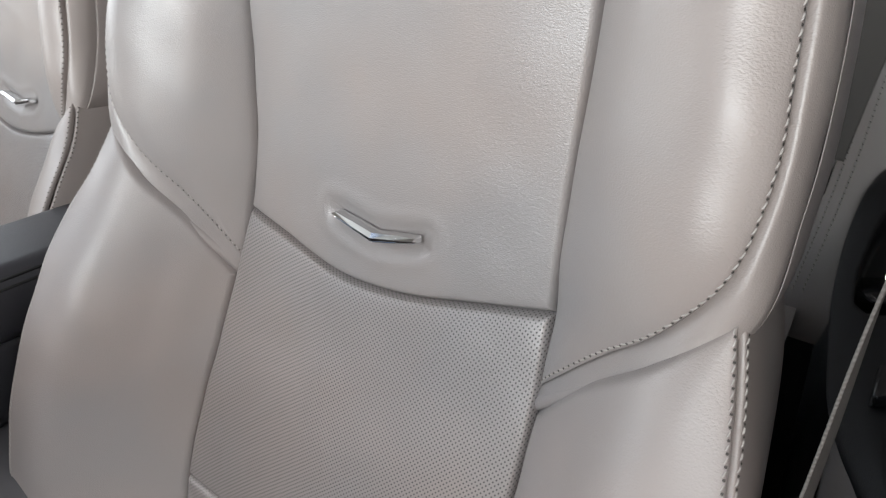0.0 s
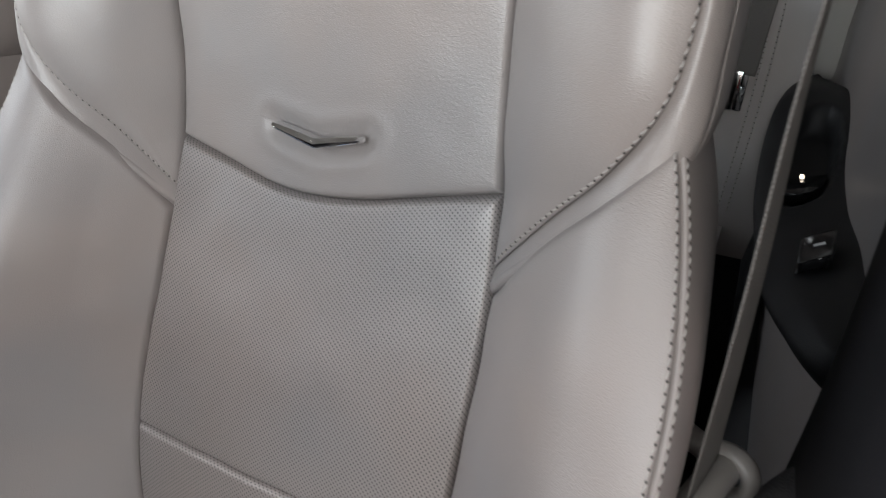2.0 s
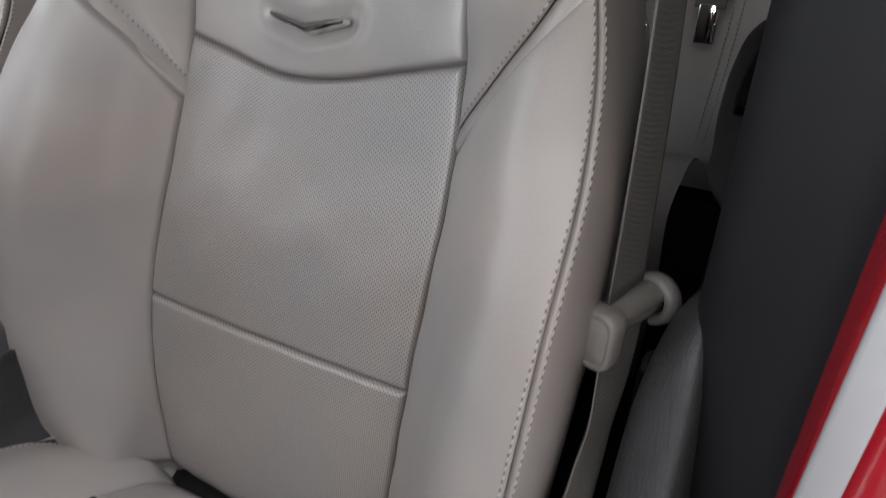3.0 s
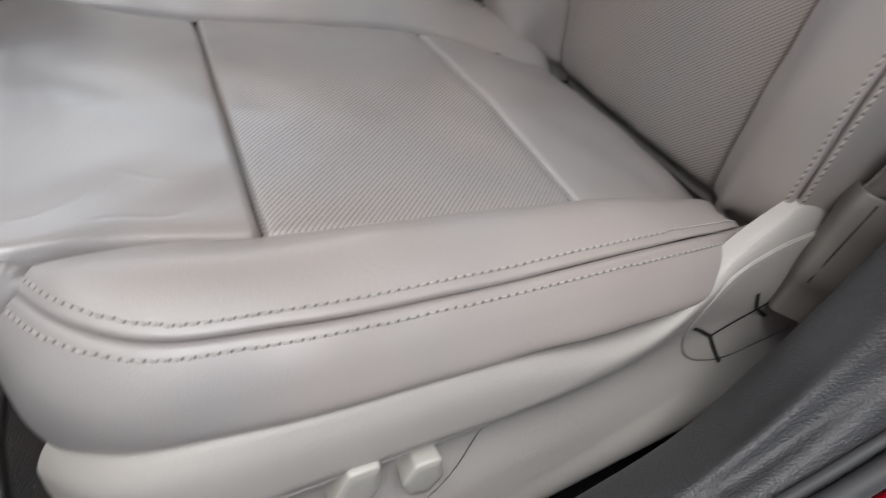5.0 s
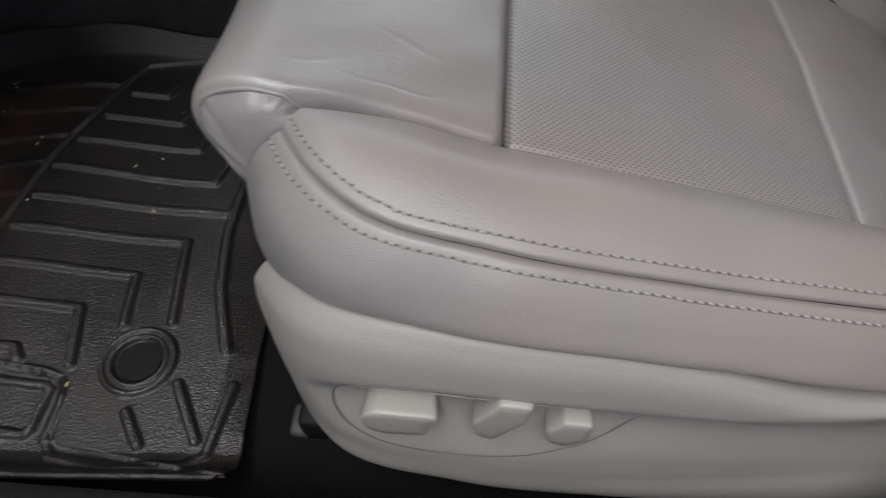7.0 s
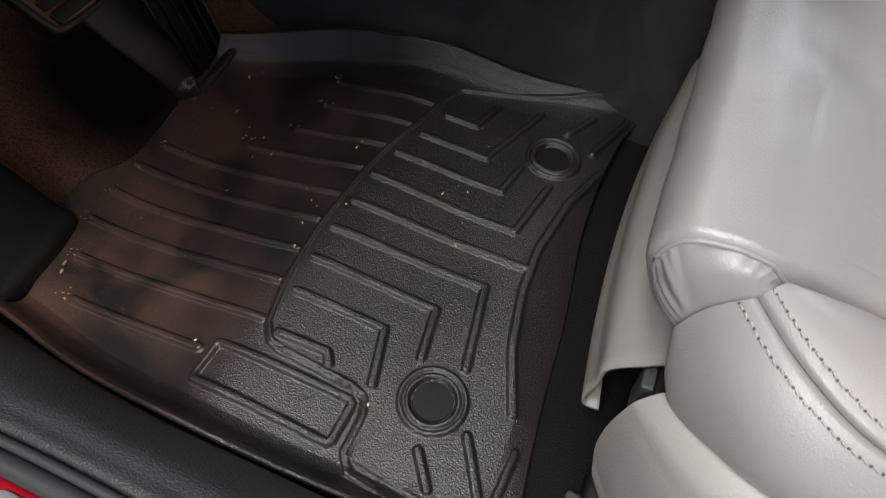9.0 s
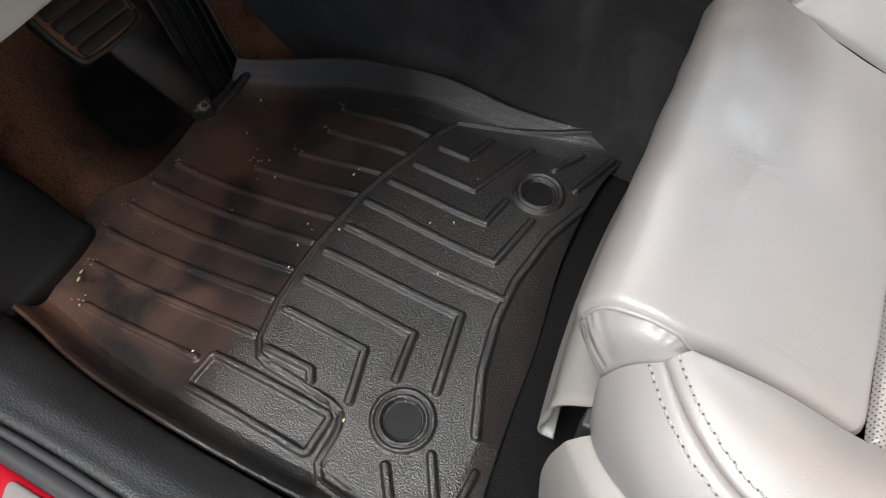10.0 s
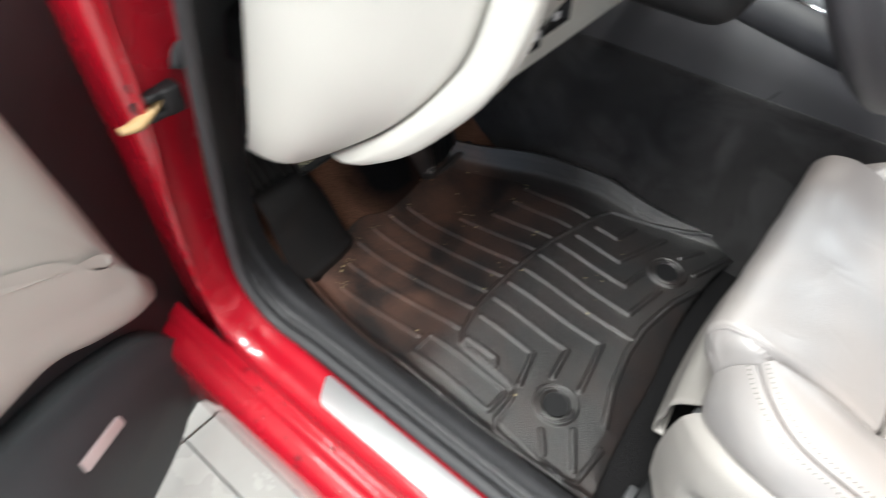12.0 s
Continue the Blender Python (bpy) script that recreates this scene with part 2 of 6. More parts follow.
def slack(P):
    """Soft unevenness of stuffed hide, in metres."""
    bend = 0.012 * np.sin(P[:, :, 1] * 31 + P[:, :, 2] * 23)
    return sum(a * np.sin((P * k).sum(axis=2) + k[0] * bend * 1.5 + ph) for k, ph, a in _swells)


def tuck(P, out, edges, depth=0.005, width=0.005, swell=0.0, reach=0.03):
    """Rolls the named edges inwards along the given ways, as sewn panels do, and swells the panel between them."""
    n, a = normals(P, out), arcs(P)
    d = np.min(np.stack([a[e] for e in edges]), axis=0)
    Q = P + n * (swell * (1 - np.exp(-d / reach)) + (slack(P) if swell else 0.0))[:, :, None]
    total = np.zeros(P.shape)
    most = np.zeros(P.shape[:2])
    for e, way in edges.items():
        w = np.asarray(way, float) / np.linalg.norm(way)
        k = depth * np.exp(-(a[e] / width) ** 1.3)
        total = total + k[:, :, None] * w
        most = np.maximum(most, k)
    size = np.linalg.norm(total, axis=2)
    return Q + total * (most / np.maximum(size, 1e-9))[:, :, None]


def grid_object(name, P, material, parent=None, out=(0, 0, 1), label=""):
    """A mesh from a grid of points, with lengths in metres as its UV map."""
    ns, nq = P.shape[:2]
    idx = np.arange(ns * nq).reshape(ns, nq)
    f = np.stack([idx[:-1, :-1], idx[1:, :-1], idx[1:, 1:], idx[:-1, 1:]], axis=-1).reshape(-1, 4)
    nrm = np.cross(np.gradient(P, axis=0), np.gradient(P, axis=1))
    if (nrm * np.asarray(out, float)).sum() < 0:
        f = f[:, ::-1]
    me = bpy.data.meshes.new(name)
    me.from_pydata(P.reshape(-1, 3).tolist(), [], f.tolist())
    me.polygons.foreach_set("use_smooth", [True] * len(f))
    a = arcs(P)
    s = a["s0"].mean(axis=1)[:, None] + 0 * a["s0"]
    q = a["q0"].mean(axis=0)[None, :] + 0 * a["q0"]
    uv = np.stack([s.ravel(), q.ravel()], axis=-1)
    layer = me.uv_layers.new(name="UVMap")
    layer.data.foreach_set("uv", uv[f.ravel()].ravel())
    me.materials.append(material)
    ob = new(name, me)
    if parent:
        ob.parent = parent
    if label:
        ob["label"] = label
    return ob


def part(name, bm, material, parent=None, label="", smooth=True):
    """Links a bmesh as one mesh object, under a thing or a part."""
    me = bpy.data.meshes.new(name)
    bm.normal_update()
    bm.to_mesh(me)
    bm.free()
    if smooth:
        me.polygons.foreach_set("use_smooth", [True] * len(me.polygons))
    me.materials.append(material)
    ob = new(name, me)
    if parent:
        ob.parent = parent
    if label:
        ob["label"] = label
    return ob


def thing(name, label, category, group="", kind=""):
    return tagged(new(name), label, category, group, kind)


def box(x0, x1, y0, y1, z0, z1, bevel=0.0, segments=2, bm=None):
    bm = bm or bmesh.new()
    made = bmesh.ops.create_cube(bm, size=1.0, matrix=Matrix.LocRotScale(
        ((x0 + x1) / 2, (y0 + y1) / 2, (z0 + z1) / 2), None, (x1 - x0, y1 - y0, z1 - z0)))
    if bevel:
        edges = list({e for v in made["verts"] for e in v.link_edges})
        bmesh.ops.bevel(bm, geom=edges, offset=bevel, segments=segments, profile=0.5, affect="EDGES")
    return bm


def prism(outline, to_world, depth, bevel=0.0, taper=1.0, segments=2, dome=0.0):
    """A solid from a 2D outline; to_world places (u, v, w), w along the depth."""
    bm = bmesh.new()
    c = np.mean(np.asarray(outline, float), axis=0)
    low = [bm.verts.new((u, v, 0)) for u, v in outline]
    high = [bm.verts.new((c[0] + (u - c[0]) * taper, c[1] + (v - c[1]) * taper, depth)) for u, v in outline]
    n = len(outline)
    bm.faces.new(low[::-1])
    top = bm.faces.new(high)
    for i in range(n):
        bm.faces.new((low[i], low[(i + 1) % n], high[(i + 1) % n], high[i]))
    if bevel:
        edges = list(top.edges) + [e for e in bm.edges if len({v in high for v in e.verts}) == 2]
        bmesh.ops.bevel(bm, geom=edges, offset=bevel, segments=segments, profile=0.5, affect="EDGES")
    for v in bm.verts:
        v.co = Vector(to_world(*v.co))
    bmesh.ops.recalc_face_normals(bm, faces=bm.faces)
    return bm


def rounded(outline, r, n=5):
    """The outline with its corners rounded."""
    out = []
    p = [np.asarray(q, float) for q in outline]
    for i in range(len(p)):
        a, b, c = p[i - 1], p[i], p[(i + 1) % len(p)]
        u, v = a - b, c - b
        k = min(r, 0.48 * np.linalg.norm(u), 0.48 * np.linalg.norm(v))
        s, e = b + u / np.linalg.norm(u) * k, b + v / np.linalg.norm(v) * k
        for t in np.linspace(0, 1, n):
            out.append(tuple((1 - t) ** 2 * s + 2 * t * (1 - t) * b + t**2 * e))
    return out


def tube(points, radius, sides=8, n=None, bm=None, flat=1.0, up=(0, 0, 1)):
    """A round or flattened bar along a smooth curve; radius may be a list."""
    bm = bm or bmesh.new()
    p = spline(points, n or 4 * len(points))
    r = np.interp(np.linspace(0, 1, len(p)), np.linspace(0, 1, np.size(radius)), np.atleast_1d(radius))
    d = np.gradient(p, axis=0)
    rings = []
    for i in range(len(p)):
        t = d[i] / max(np.linalg.norm(d[i]), 1e-9)
        a = np.cross(t, up)
        a = a / np.linalg.norm(a) if np.linalg.norm(a) > 1e-6 else np.array((1.0, 0, 0))
        b = np.cross(a, t)
        rings.append([bm.verts.new(p[i] + r[i] * (math.cos(w) * a + flat * math.sin(w) * b))
                      for w in np.linspace(0, 2 * math.pi, sides, endpoint=False)])
    for k in range(len(rings) - 1):
        for j in range(sides):
            bm.faces.new((rings[k][j], rings[k][(j + 1) % sides], rings[k + 1][(j + 1) % sides], rings[k + 1][j]))
    bm.faces.new(rings[0][::-1])
    bm.faces.new(rings[-1])
    bmesh.ops.recalc_face_normals(bm, faces=bm.faces)
    return bm


def along(P, out, edge, d):
    """The line on a panel at the distance d from one of its edges, with its normals."""
    n, a = normals(P, out), arcs(P)[edge]
    if edge[0] == "q":
        P, n, a = P.transpose(1, 0, 2), n.transpose(1, 0, 2), a.T
    if edge[1] == "1":
        P, n, a = P[::-1], n[::-1], a[::-1]
    line, up = [], []
    for j in range(P.shape[1]):
        i = min(np.searchsorted(a[:, j], d), P.shape[0] - 1)
        line.append(P[i, j])
        up.append(n[i, j])
    return np.array(line), np.array(up)


def stitches(name, line, up, parent, pitch=0.0065, length=0.0046, radius=0.0007, lift=0.0004, skew=0.0):
    """A row of thread loops along a line, in one mesh."""
    seg = np.linalg.norm(np.diff(line, axis=0), axis=1)
    t = np.concatenate([[0], np.cumsum(seg)])
    verts, faces = [], []
    for c in np.arange(pitch / 2, t[-1], pitch):
        mid = np.array([np.interp(c, t, line[:, k]) for k in range(3)])
        a = np.array([np.interp(min(c + 0.002, t[-1]), t, line[:, k]) for k in range(3)])
        b = np.array([np.interp(max(c - 0.002, 0), t, line[:, k]) for k in range(3)])
        u = np.array([np.interp(c, t, up[:, k]) for k in range(3)])
        f = a - b
        f /= max(np.linalg.norm(f), 1e-9)
        w = np.cross(f, u)
        f = f + skew * w
        base = len(verts)
        for s, k, z in ((-0.5, 0.5, -0.0006), (-0.25, 1.0, lift), (0.25, 1.0, lift), (0.5, 0.5, -0.0006)):
            for ang in (0, math.pi / 2, math.pi, 3 * math.pi / 2):
                verts.append(mid + f * s * length + u * (z + radius * k * math.sin(ang)) + w * radius * k * math.cos(ang))
        for r in range(3):
            for j in range(4):
                faces.append((base + 4 * r + j, base + 4 * r + (j + 1) % 4, base + 4 * r + 4 + (j + 1) % 4, base + 4 * r + 4 + j))
        faces.append((base + 3, base + 2, base + 1, base))
        faces.append((base + 12, base + 13, base + 14, base + 15))
    holes, rims = [], []
    for c in np.arange(pitch, t[-1], pitch):
        mid = np.array([np.interp(c, t, line[:, k]) for k in range(3)])
        u = np.array([np.interp(c, t, up[:, k]) for k in range(3)])
        a = np.array([np.interp(min(c + 0.002, t[-1]), t, line[:, k]) for k in range(3)]) - mid
        a /= max(np.linalg.norm(a), 1e-9)
        w = np.cross(a, u)
        base = len(holes)
        holes.extend(mid + 0.0003 * u + 0.0008 * (math.cos(g) * a + math.sin(g) * w) for g in np.linspace(0, 2 * math.pi, 6, endpoint=False))
        rims.append(tuple(range(base, base + 6)))
    pricks = bpy.data.meshes.new("needle_prick")
    pricks.from_pydata([tuple(v) for v in holes], [], rims)
    pricks.materials.append(M_PRICK)
    tagged(new("needle_prick", pricks), kind="stuff").parent = parent
    me = bpy.data.meshes.new(name)
    me.from_pydata([tuple(v) for v in verts], [], faces)
    me.polygons.foreach_set("use_smooth", [True] * len(faces))
    me.materials.append(M_THREAD)
    ob = new(name, me)
    ob.parent = parent
    return tagged(ob, kind="stuff")


# ---- the front seats ----
BACK_Z = [0.02, 0.08, 0.28, 0.453, 0.513, 0.60, 0.70, 0.84]
BACK_X = [-0.255, -0.259, -0.296, -0.378, -0.402, -0.416, -0.423, -0.432]
_back = spline(list(zip(BACK_X, BACK_Z)), 200)


def on_back(y, z, h=0.0):
    """A point of the backrest: across, up its middle line, and proud of it."""
    x = np.interp(z, _back[:, 1], _back[:, 0])
    e = 0.02
    slope = (np.interp(z + e, _back[:, 1], _back[:, 0]) - np.interp(z - e, _back[:, 1], _back[:, 0])) / (2 * e)
    k = 1 / math.hypot(1, slope)
    return (x + h * k, y, z - h * slope * k)


def seam_v(y):
    """Height of the pointed seam below the badge."""
    return 0.486 + 0.027 * (math.hypot(y + 0.008, 0.02) - 0.02) / 0.122


def build_backrest(seat):
    fwd = (1, 0, 0.2)
    IN = (-1, 0, -0.25)
    edge_z = [0.03, 0.17, 0.28, 0.40, 0.453, 0.515, 0.58, 0.70, 0.84]
    edge_y = [0.130, 0.142, 0.148, 0.148, 0.147, 0.141, 0.137, 0.137, 0.132]

    def edge(z):
        return float(np.interp(z, edge_z, edge_y))

    fr = (-1.0, -0.6, -0.2, 0.2, 0.6, 1.0)
    # three inserts, one above another
    up = [[on_back(f * edge(z), z, 0.004 * (1 - f * f)) for z in np.linspace(seam_v(f * 0.141), 0.84, 9)] for f in fr]
    P = tuck(loft(up, 100, 150, 0.75), fwd, {"s0": IN, "s1": IN, "q0": IN}, 0.007, 0.0019, 0.0018, 0.008)
    n = normals(P, fwd)
    bx, bz = P[:, :, 1], P[:, :, 2]
    d = np.hypot(np.maximum(np.abs(bx) - 0.036, 0), bz - 0.5265 - np.abs(bx) * 0.22)
    P = P - n * (0.0062 * np.exp(-(d / 0.0085) ** 2) - 0.0014 * np.exp(-((d - 0.017) / 0.006) ** 2))[:, :, None]
    grid_object("upper_insert", P, M_LEATHER, seat, fwd, "smooth taupe leather panel above the pointed seam")
    low = [[on_back(f * edge(z), z, 0.003 * (1 - f * f)) for z in np.linspace(0.28, seam_v(f * 0.141), 7)] for f in fr]
    P = tuck(loft(low, 100, 120, 0.75), fwd, {"s0": IN, "s1": IN, "q0": IN, "q1": IN}, 0.007, 0.0019, 0.0018, 0.007)
    grid_object("perforated_insert", P, M_PERF, seat, fwd, "perforated taupe leather panel")
    bot = [[on_back(f * edge(z), z, 0.003 * (1 - f * f)) for z in np.linspace(0.03, 0.28, 7)] for f in fr]
    P = tuck(loft(bot, 100, 120, 0.75), fwd, {"s0": IN, "s1": IN, "q1": IN}, 0.007, 0.0019, 0.0018, 0.007)
    grid_object("lumbar_insert", recede(P), M_PERF, seat, fwd, "perforated taupe leather panel below the cross seam")

    for m in (1, -1):
        def B(*pts):
            return [on_back(m * y * (1.0 if m > 0 or y < 0.17 else float(np.interp(z, (0.03, 0.08, 0.13, 0.20, 0.28), (0.60, 0.68, 0.82, 0.96, 1.0)))), z, h) for y, z, h in pts]

        outw = (0.6, m * 0.8, 0.2)
        IO = (-0.8, -m * 0.6, 0)
        S = B((0.212, 0.03, 0.035), (0.250, 0.13, 0.074), (0.266, 0.25, 0.094), (0.270, 0.36, 0.100), (0.268, 0.46, 0.090), (0.256, 0.535, 0.070), (0.246, 0.575, 0.058))
        lower = loft([B((0.130, 0.03, 0), (0.142, 0.17, 0), (0.148, 0.28, 0), (0.148, 0.40, 0), (0.147, 0.453, 0)),
                      B((0.155, 0.03, 0.016), (0.172, 0.15, 0.032), (0.182, 0.28, 0.038), (0.182, 0.40, 0.040), (0.178, 0.49, 0.034)),
                      B((0.180, 0.03, 0.03), (0.206, 0.14, 0.068), (0.224, 0.27, 0.088), (0.229, 0.40, 0.090), (0.216, 0.535, 0.063)), S], 90, 160, 0.75)
        side = loft([S,
                     B((0.216, 0.03, 0.0), (0.256, 0.13, 0.03), (0.274, 0.25, 0.055), (0.280, 0.36, 0.058), (0.277, 0.46, 0.052), (0.262, 0.535, 0.032), (0.250, 0.575, 0.025)),
                     B((0.215, 0.03, -0.06), (0.256, 0.13, -0.045), (0.270, 0.25, -0.03), (0.273, 0.36, -0.03), (0.270, 0.46, -0.03), (0.263, 0.535, -0.04), (0.250, 0.575, -0.04)),
                     B((0.205, 0.03, -0.09), (0.240, 0.13, -0.09), (0.258, 0.25, -0.09), (0.264, 0.36, -0.09), (0.258, 0.46, -0.09), (0.248, 0.535, -0.09), (0.24, 0.575, -0.09))], 60, 160, 0.75)
        W = B((0.142, 0.464, -0.005), (0.187, 0.512, 0.033), (0.218, 0.552, 0.055), (0.238, 0.588, 0.060), (0.244, 0.625, 0.056), (0.239, 0.68, 0.046), (0.225, 0.76, 0.032), (0.205, 0.84, 0.02))
        G = B((0.142, 0.453, -0.005), (0.187, 0.490, 0.037), (0.227, 0.528, 0.061), (0.250, 0.562, 0.053), (0.254, 0.62, 0.036), (0.250, 0.68, 0.024), (0.236, 0.76, 0.012), (0.215, 0.84, 0.0))
        wing = loft([B((0.142, 0.464, -0.005), (0.141, 0.515, 0), (0.137, 0.56, 0), (0.137, 0.61, 0), (0.137, 0.66, 0), (0.137, 0.71, 0), (0.135, 0.78, 0), (0.132, 0.84, 0)),
                     B((0.142, 0.464, -0.005), (0.160, 0.517, 0.018), (0.170, 0.562, 0.036), (0.175, 0.61, 0.043), (0.175, 0.655, 0.040), (0.173, 0.71, 0.034), (0.167, 0.78, 0.026), (0.158, 0.84, 0.018)),
                     B((0.142, 0.464, -0.005), (0.175, 0.519, 0.030), (0.200, 0.560, 0.054), (0.216, 0.598, 0.063), (0.218, 0.642, 0.060), (0.213, 0.70, 0.050), (0.20, 0.77, 0.036), (0.185, 0.84, 0.024)), W], 100, 170, 0.75)
        roll = loft([W, [tuple((np.array(a) + np.array(b)) / 2 + np.array((0.0012, m * 0.0008, 0))) for a, b in zip(W, G)], G], 28, 170)
        rear = loft([G,
                     B((0.147, 0.453, -0.03), (0.187, 0.496, -0.02), (0.225, 0.536, 0.0), (0.254, 0.568, 0.01), (0.259, 0.62, -0.005), (0.254, 0.68, -0.015), (0.24, 0.76, -0.03), (0.22, 0.84, -0.04)),
                     B((0.147, 0.453, -0.09), (0.187, 0.496, -0.09), (0.225, 0.536, -0.09), (0.248, 0.568, -0.08), (0.252, 0.62, -0.08), (0.246, 0.68, -0.08), (0.23, 0.76, -0.08), (0.205, 0.84, -0.08))], 30, 170, 0.75)
        lower_t = tuck(lower, outw, {"s0": IN, "s1": IO, "q1": IN}, 0.006, 0.0019, 0.0016, 0.009)
        side_t = tuck(side, (0, m, 0), {"s0": IO}, 0.009, 0.0024)
        wing_t = tuck(wing, outw, {"s0": IN, "s1": IO}, 0.006, 0.0019, 0.0018, 0.009)
        roll_t = tuck(roll, outw, {"s0": IO, "s1": IN}, 0.005, 0.0017, 0.0008, 0.006)
        rear = tuck(rear, (0, m, 0), {"s0": IN}, 0.009, 0.0024)
        part("welt", tube([(x - 0.0065, y, z + 0.0005) for x, y, z in G[:3]], 0.0050, 8, 30), M_LEATHER, seat)
        grid_object("lower_bolster", recede(lower_t), M_LEATHER, seat, outw)
        grid_object("side_panel", side_t, M_LEATHER, seat, (0, m, 0))
        grid_object("shoulder_wing", wing_t, M_LEATHER, seat, outw)
        grid_object("wing_piping", roll_t, M_LEATHER, seat, outw)
        grid_object("wing_side", rear, M_LEATHER, seat, (0, m, 0))
        for P, e, o, d in ((lower_t, "s1", outw, 0.007), (side_t, "s0", (0, m, 0), 0.007), (wing_t, "s1", outw, 0.006)):
            line, upn = along(P, o, e, d)
            stitches("stitching", line, upn, seat, 0.0056, 0.0040, 0.0006, 0.0002, 0.35)
    # plain rear shell and top that close the backrest
    shell = loft([[on_back(y, z, -0.088) for z in (0.03, 0.2, 0.4, 0.6, 0.84)] for y in (-0.205, -0.1, 0.1, 0.205)], 12, 20, 0.75)
    grid_object("rear_shell", shell, M_LEATHER, seat, (-1, 0, 0))
    top = loft([[on_back(y, 0.84, h) for y in (-0.205, -0.1, 0.1, 0.205)] for h in (0.0, -0.03)] +
               [[on_back(y, 0.845, -0.088) for y in (-0.205, -0.1, 0.1, 0.205)]], 8, 16, 0.75)
    grid_object("top_cap", top, M_LEATHER, seat, (0, 0, 1))
    # chevron badge in its dimple
    def chevron(profile, grow):
        bm = bmesh.new()
        for m in (1, -1):
            rows = []
            for f, w in ((0.0, 0.0042), (0.5, 0.0036), (0.97, 0.0025), (1.0, 0.0016)):
                y, z = m * 0.0375 * f * grow, 0.5262 + 0.0082 * f
                rows.append([bm.verts.new(on_back(y, z + k * w, h)) for k, h in profile])
            for a, b in zip(rows, rows[1:]):
                for i in range(len(profile) - 1):
                    bm.faces.new((a[i], a[i + 1], b[i + 1], b[i]))
            bm.faces.new(rows[-1])
        bmesh.ops.remove_doubles(bm, verts=bm.verts, dist=1e-5)
        bmesh.ops.recalc_face_normals(bm, faces=bm.faces)
        return bm

    badge = part("badge", chevron(((-1.15, 0.003), (-1.0, 0.0105), (-0.82, 0.0114), (-0.76, 0.0104), (-0.10, 0.0112), (-0.04, 0.0138), (0.02, 0.0141), (0.92, 0.0124), (1.1, 0.003)), 1.0), M_CHROME, seat, "polished chrome chevron badge", smooth=False)
    # lower facet: dark reflection painted by a darker metal colour
    part("badge_face", chevron(((-0.76, 0.0098), (-0.72, 0.0108), (-0.16, 0.0116), (-0.12, 0.0106)), 0.97), M_CHROME_REFLECTING_DARK, badge, "polished badge face, coloured dark for the cabin it reflects", smooth=False)


CUSH_X = [-0.32, -0.262, -0.085, 0.03, 0.132]
CUSH_Z = [0.055, 0.083, 0.163, 0.196, 0.222]
_cush = spline(list(zip(CUSH_X, CUSH_Z)), 120)


def sink(P):
    """Rolls the back of the cushion down where it meets the backrest."""
    xb = np.interp(P[:, :, 2], _back[:, 1], _back[:, 0]) + 0.95 * np.clip(np.abs(P[:, :, 1]) - 0.142, 0, 0.07)
    d = np.maximum(P[:, :, 0] - xb - 0.004, 0)
    Q = P.copy()
    Q[:, :, 2] -= 0.040 * np.exp(-(d / 0.009) ** 1.1)
    return Q


def recede(P):
    """Draws the foot of the backrest away from the cushion, leaving a narrow gap."""
    a = np.abs(P[:, :, 1])
    foot = np.interp(-0.262, _cush[:, 0], _cush[:, 1]) + np.interp(a, (0.13, 0.165, 0.21, 0.25), (0.0, 0.018, 0.055, 0.076))
    Q = P.copy()
    Q[:, :, 0] -= 0.016 / (1 + np.exp((P[:, :, 2] - foot + 0.004) / 0.004))
    return Q


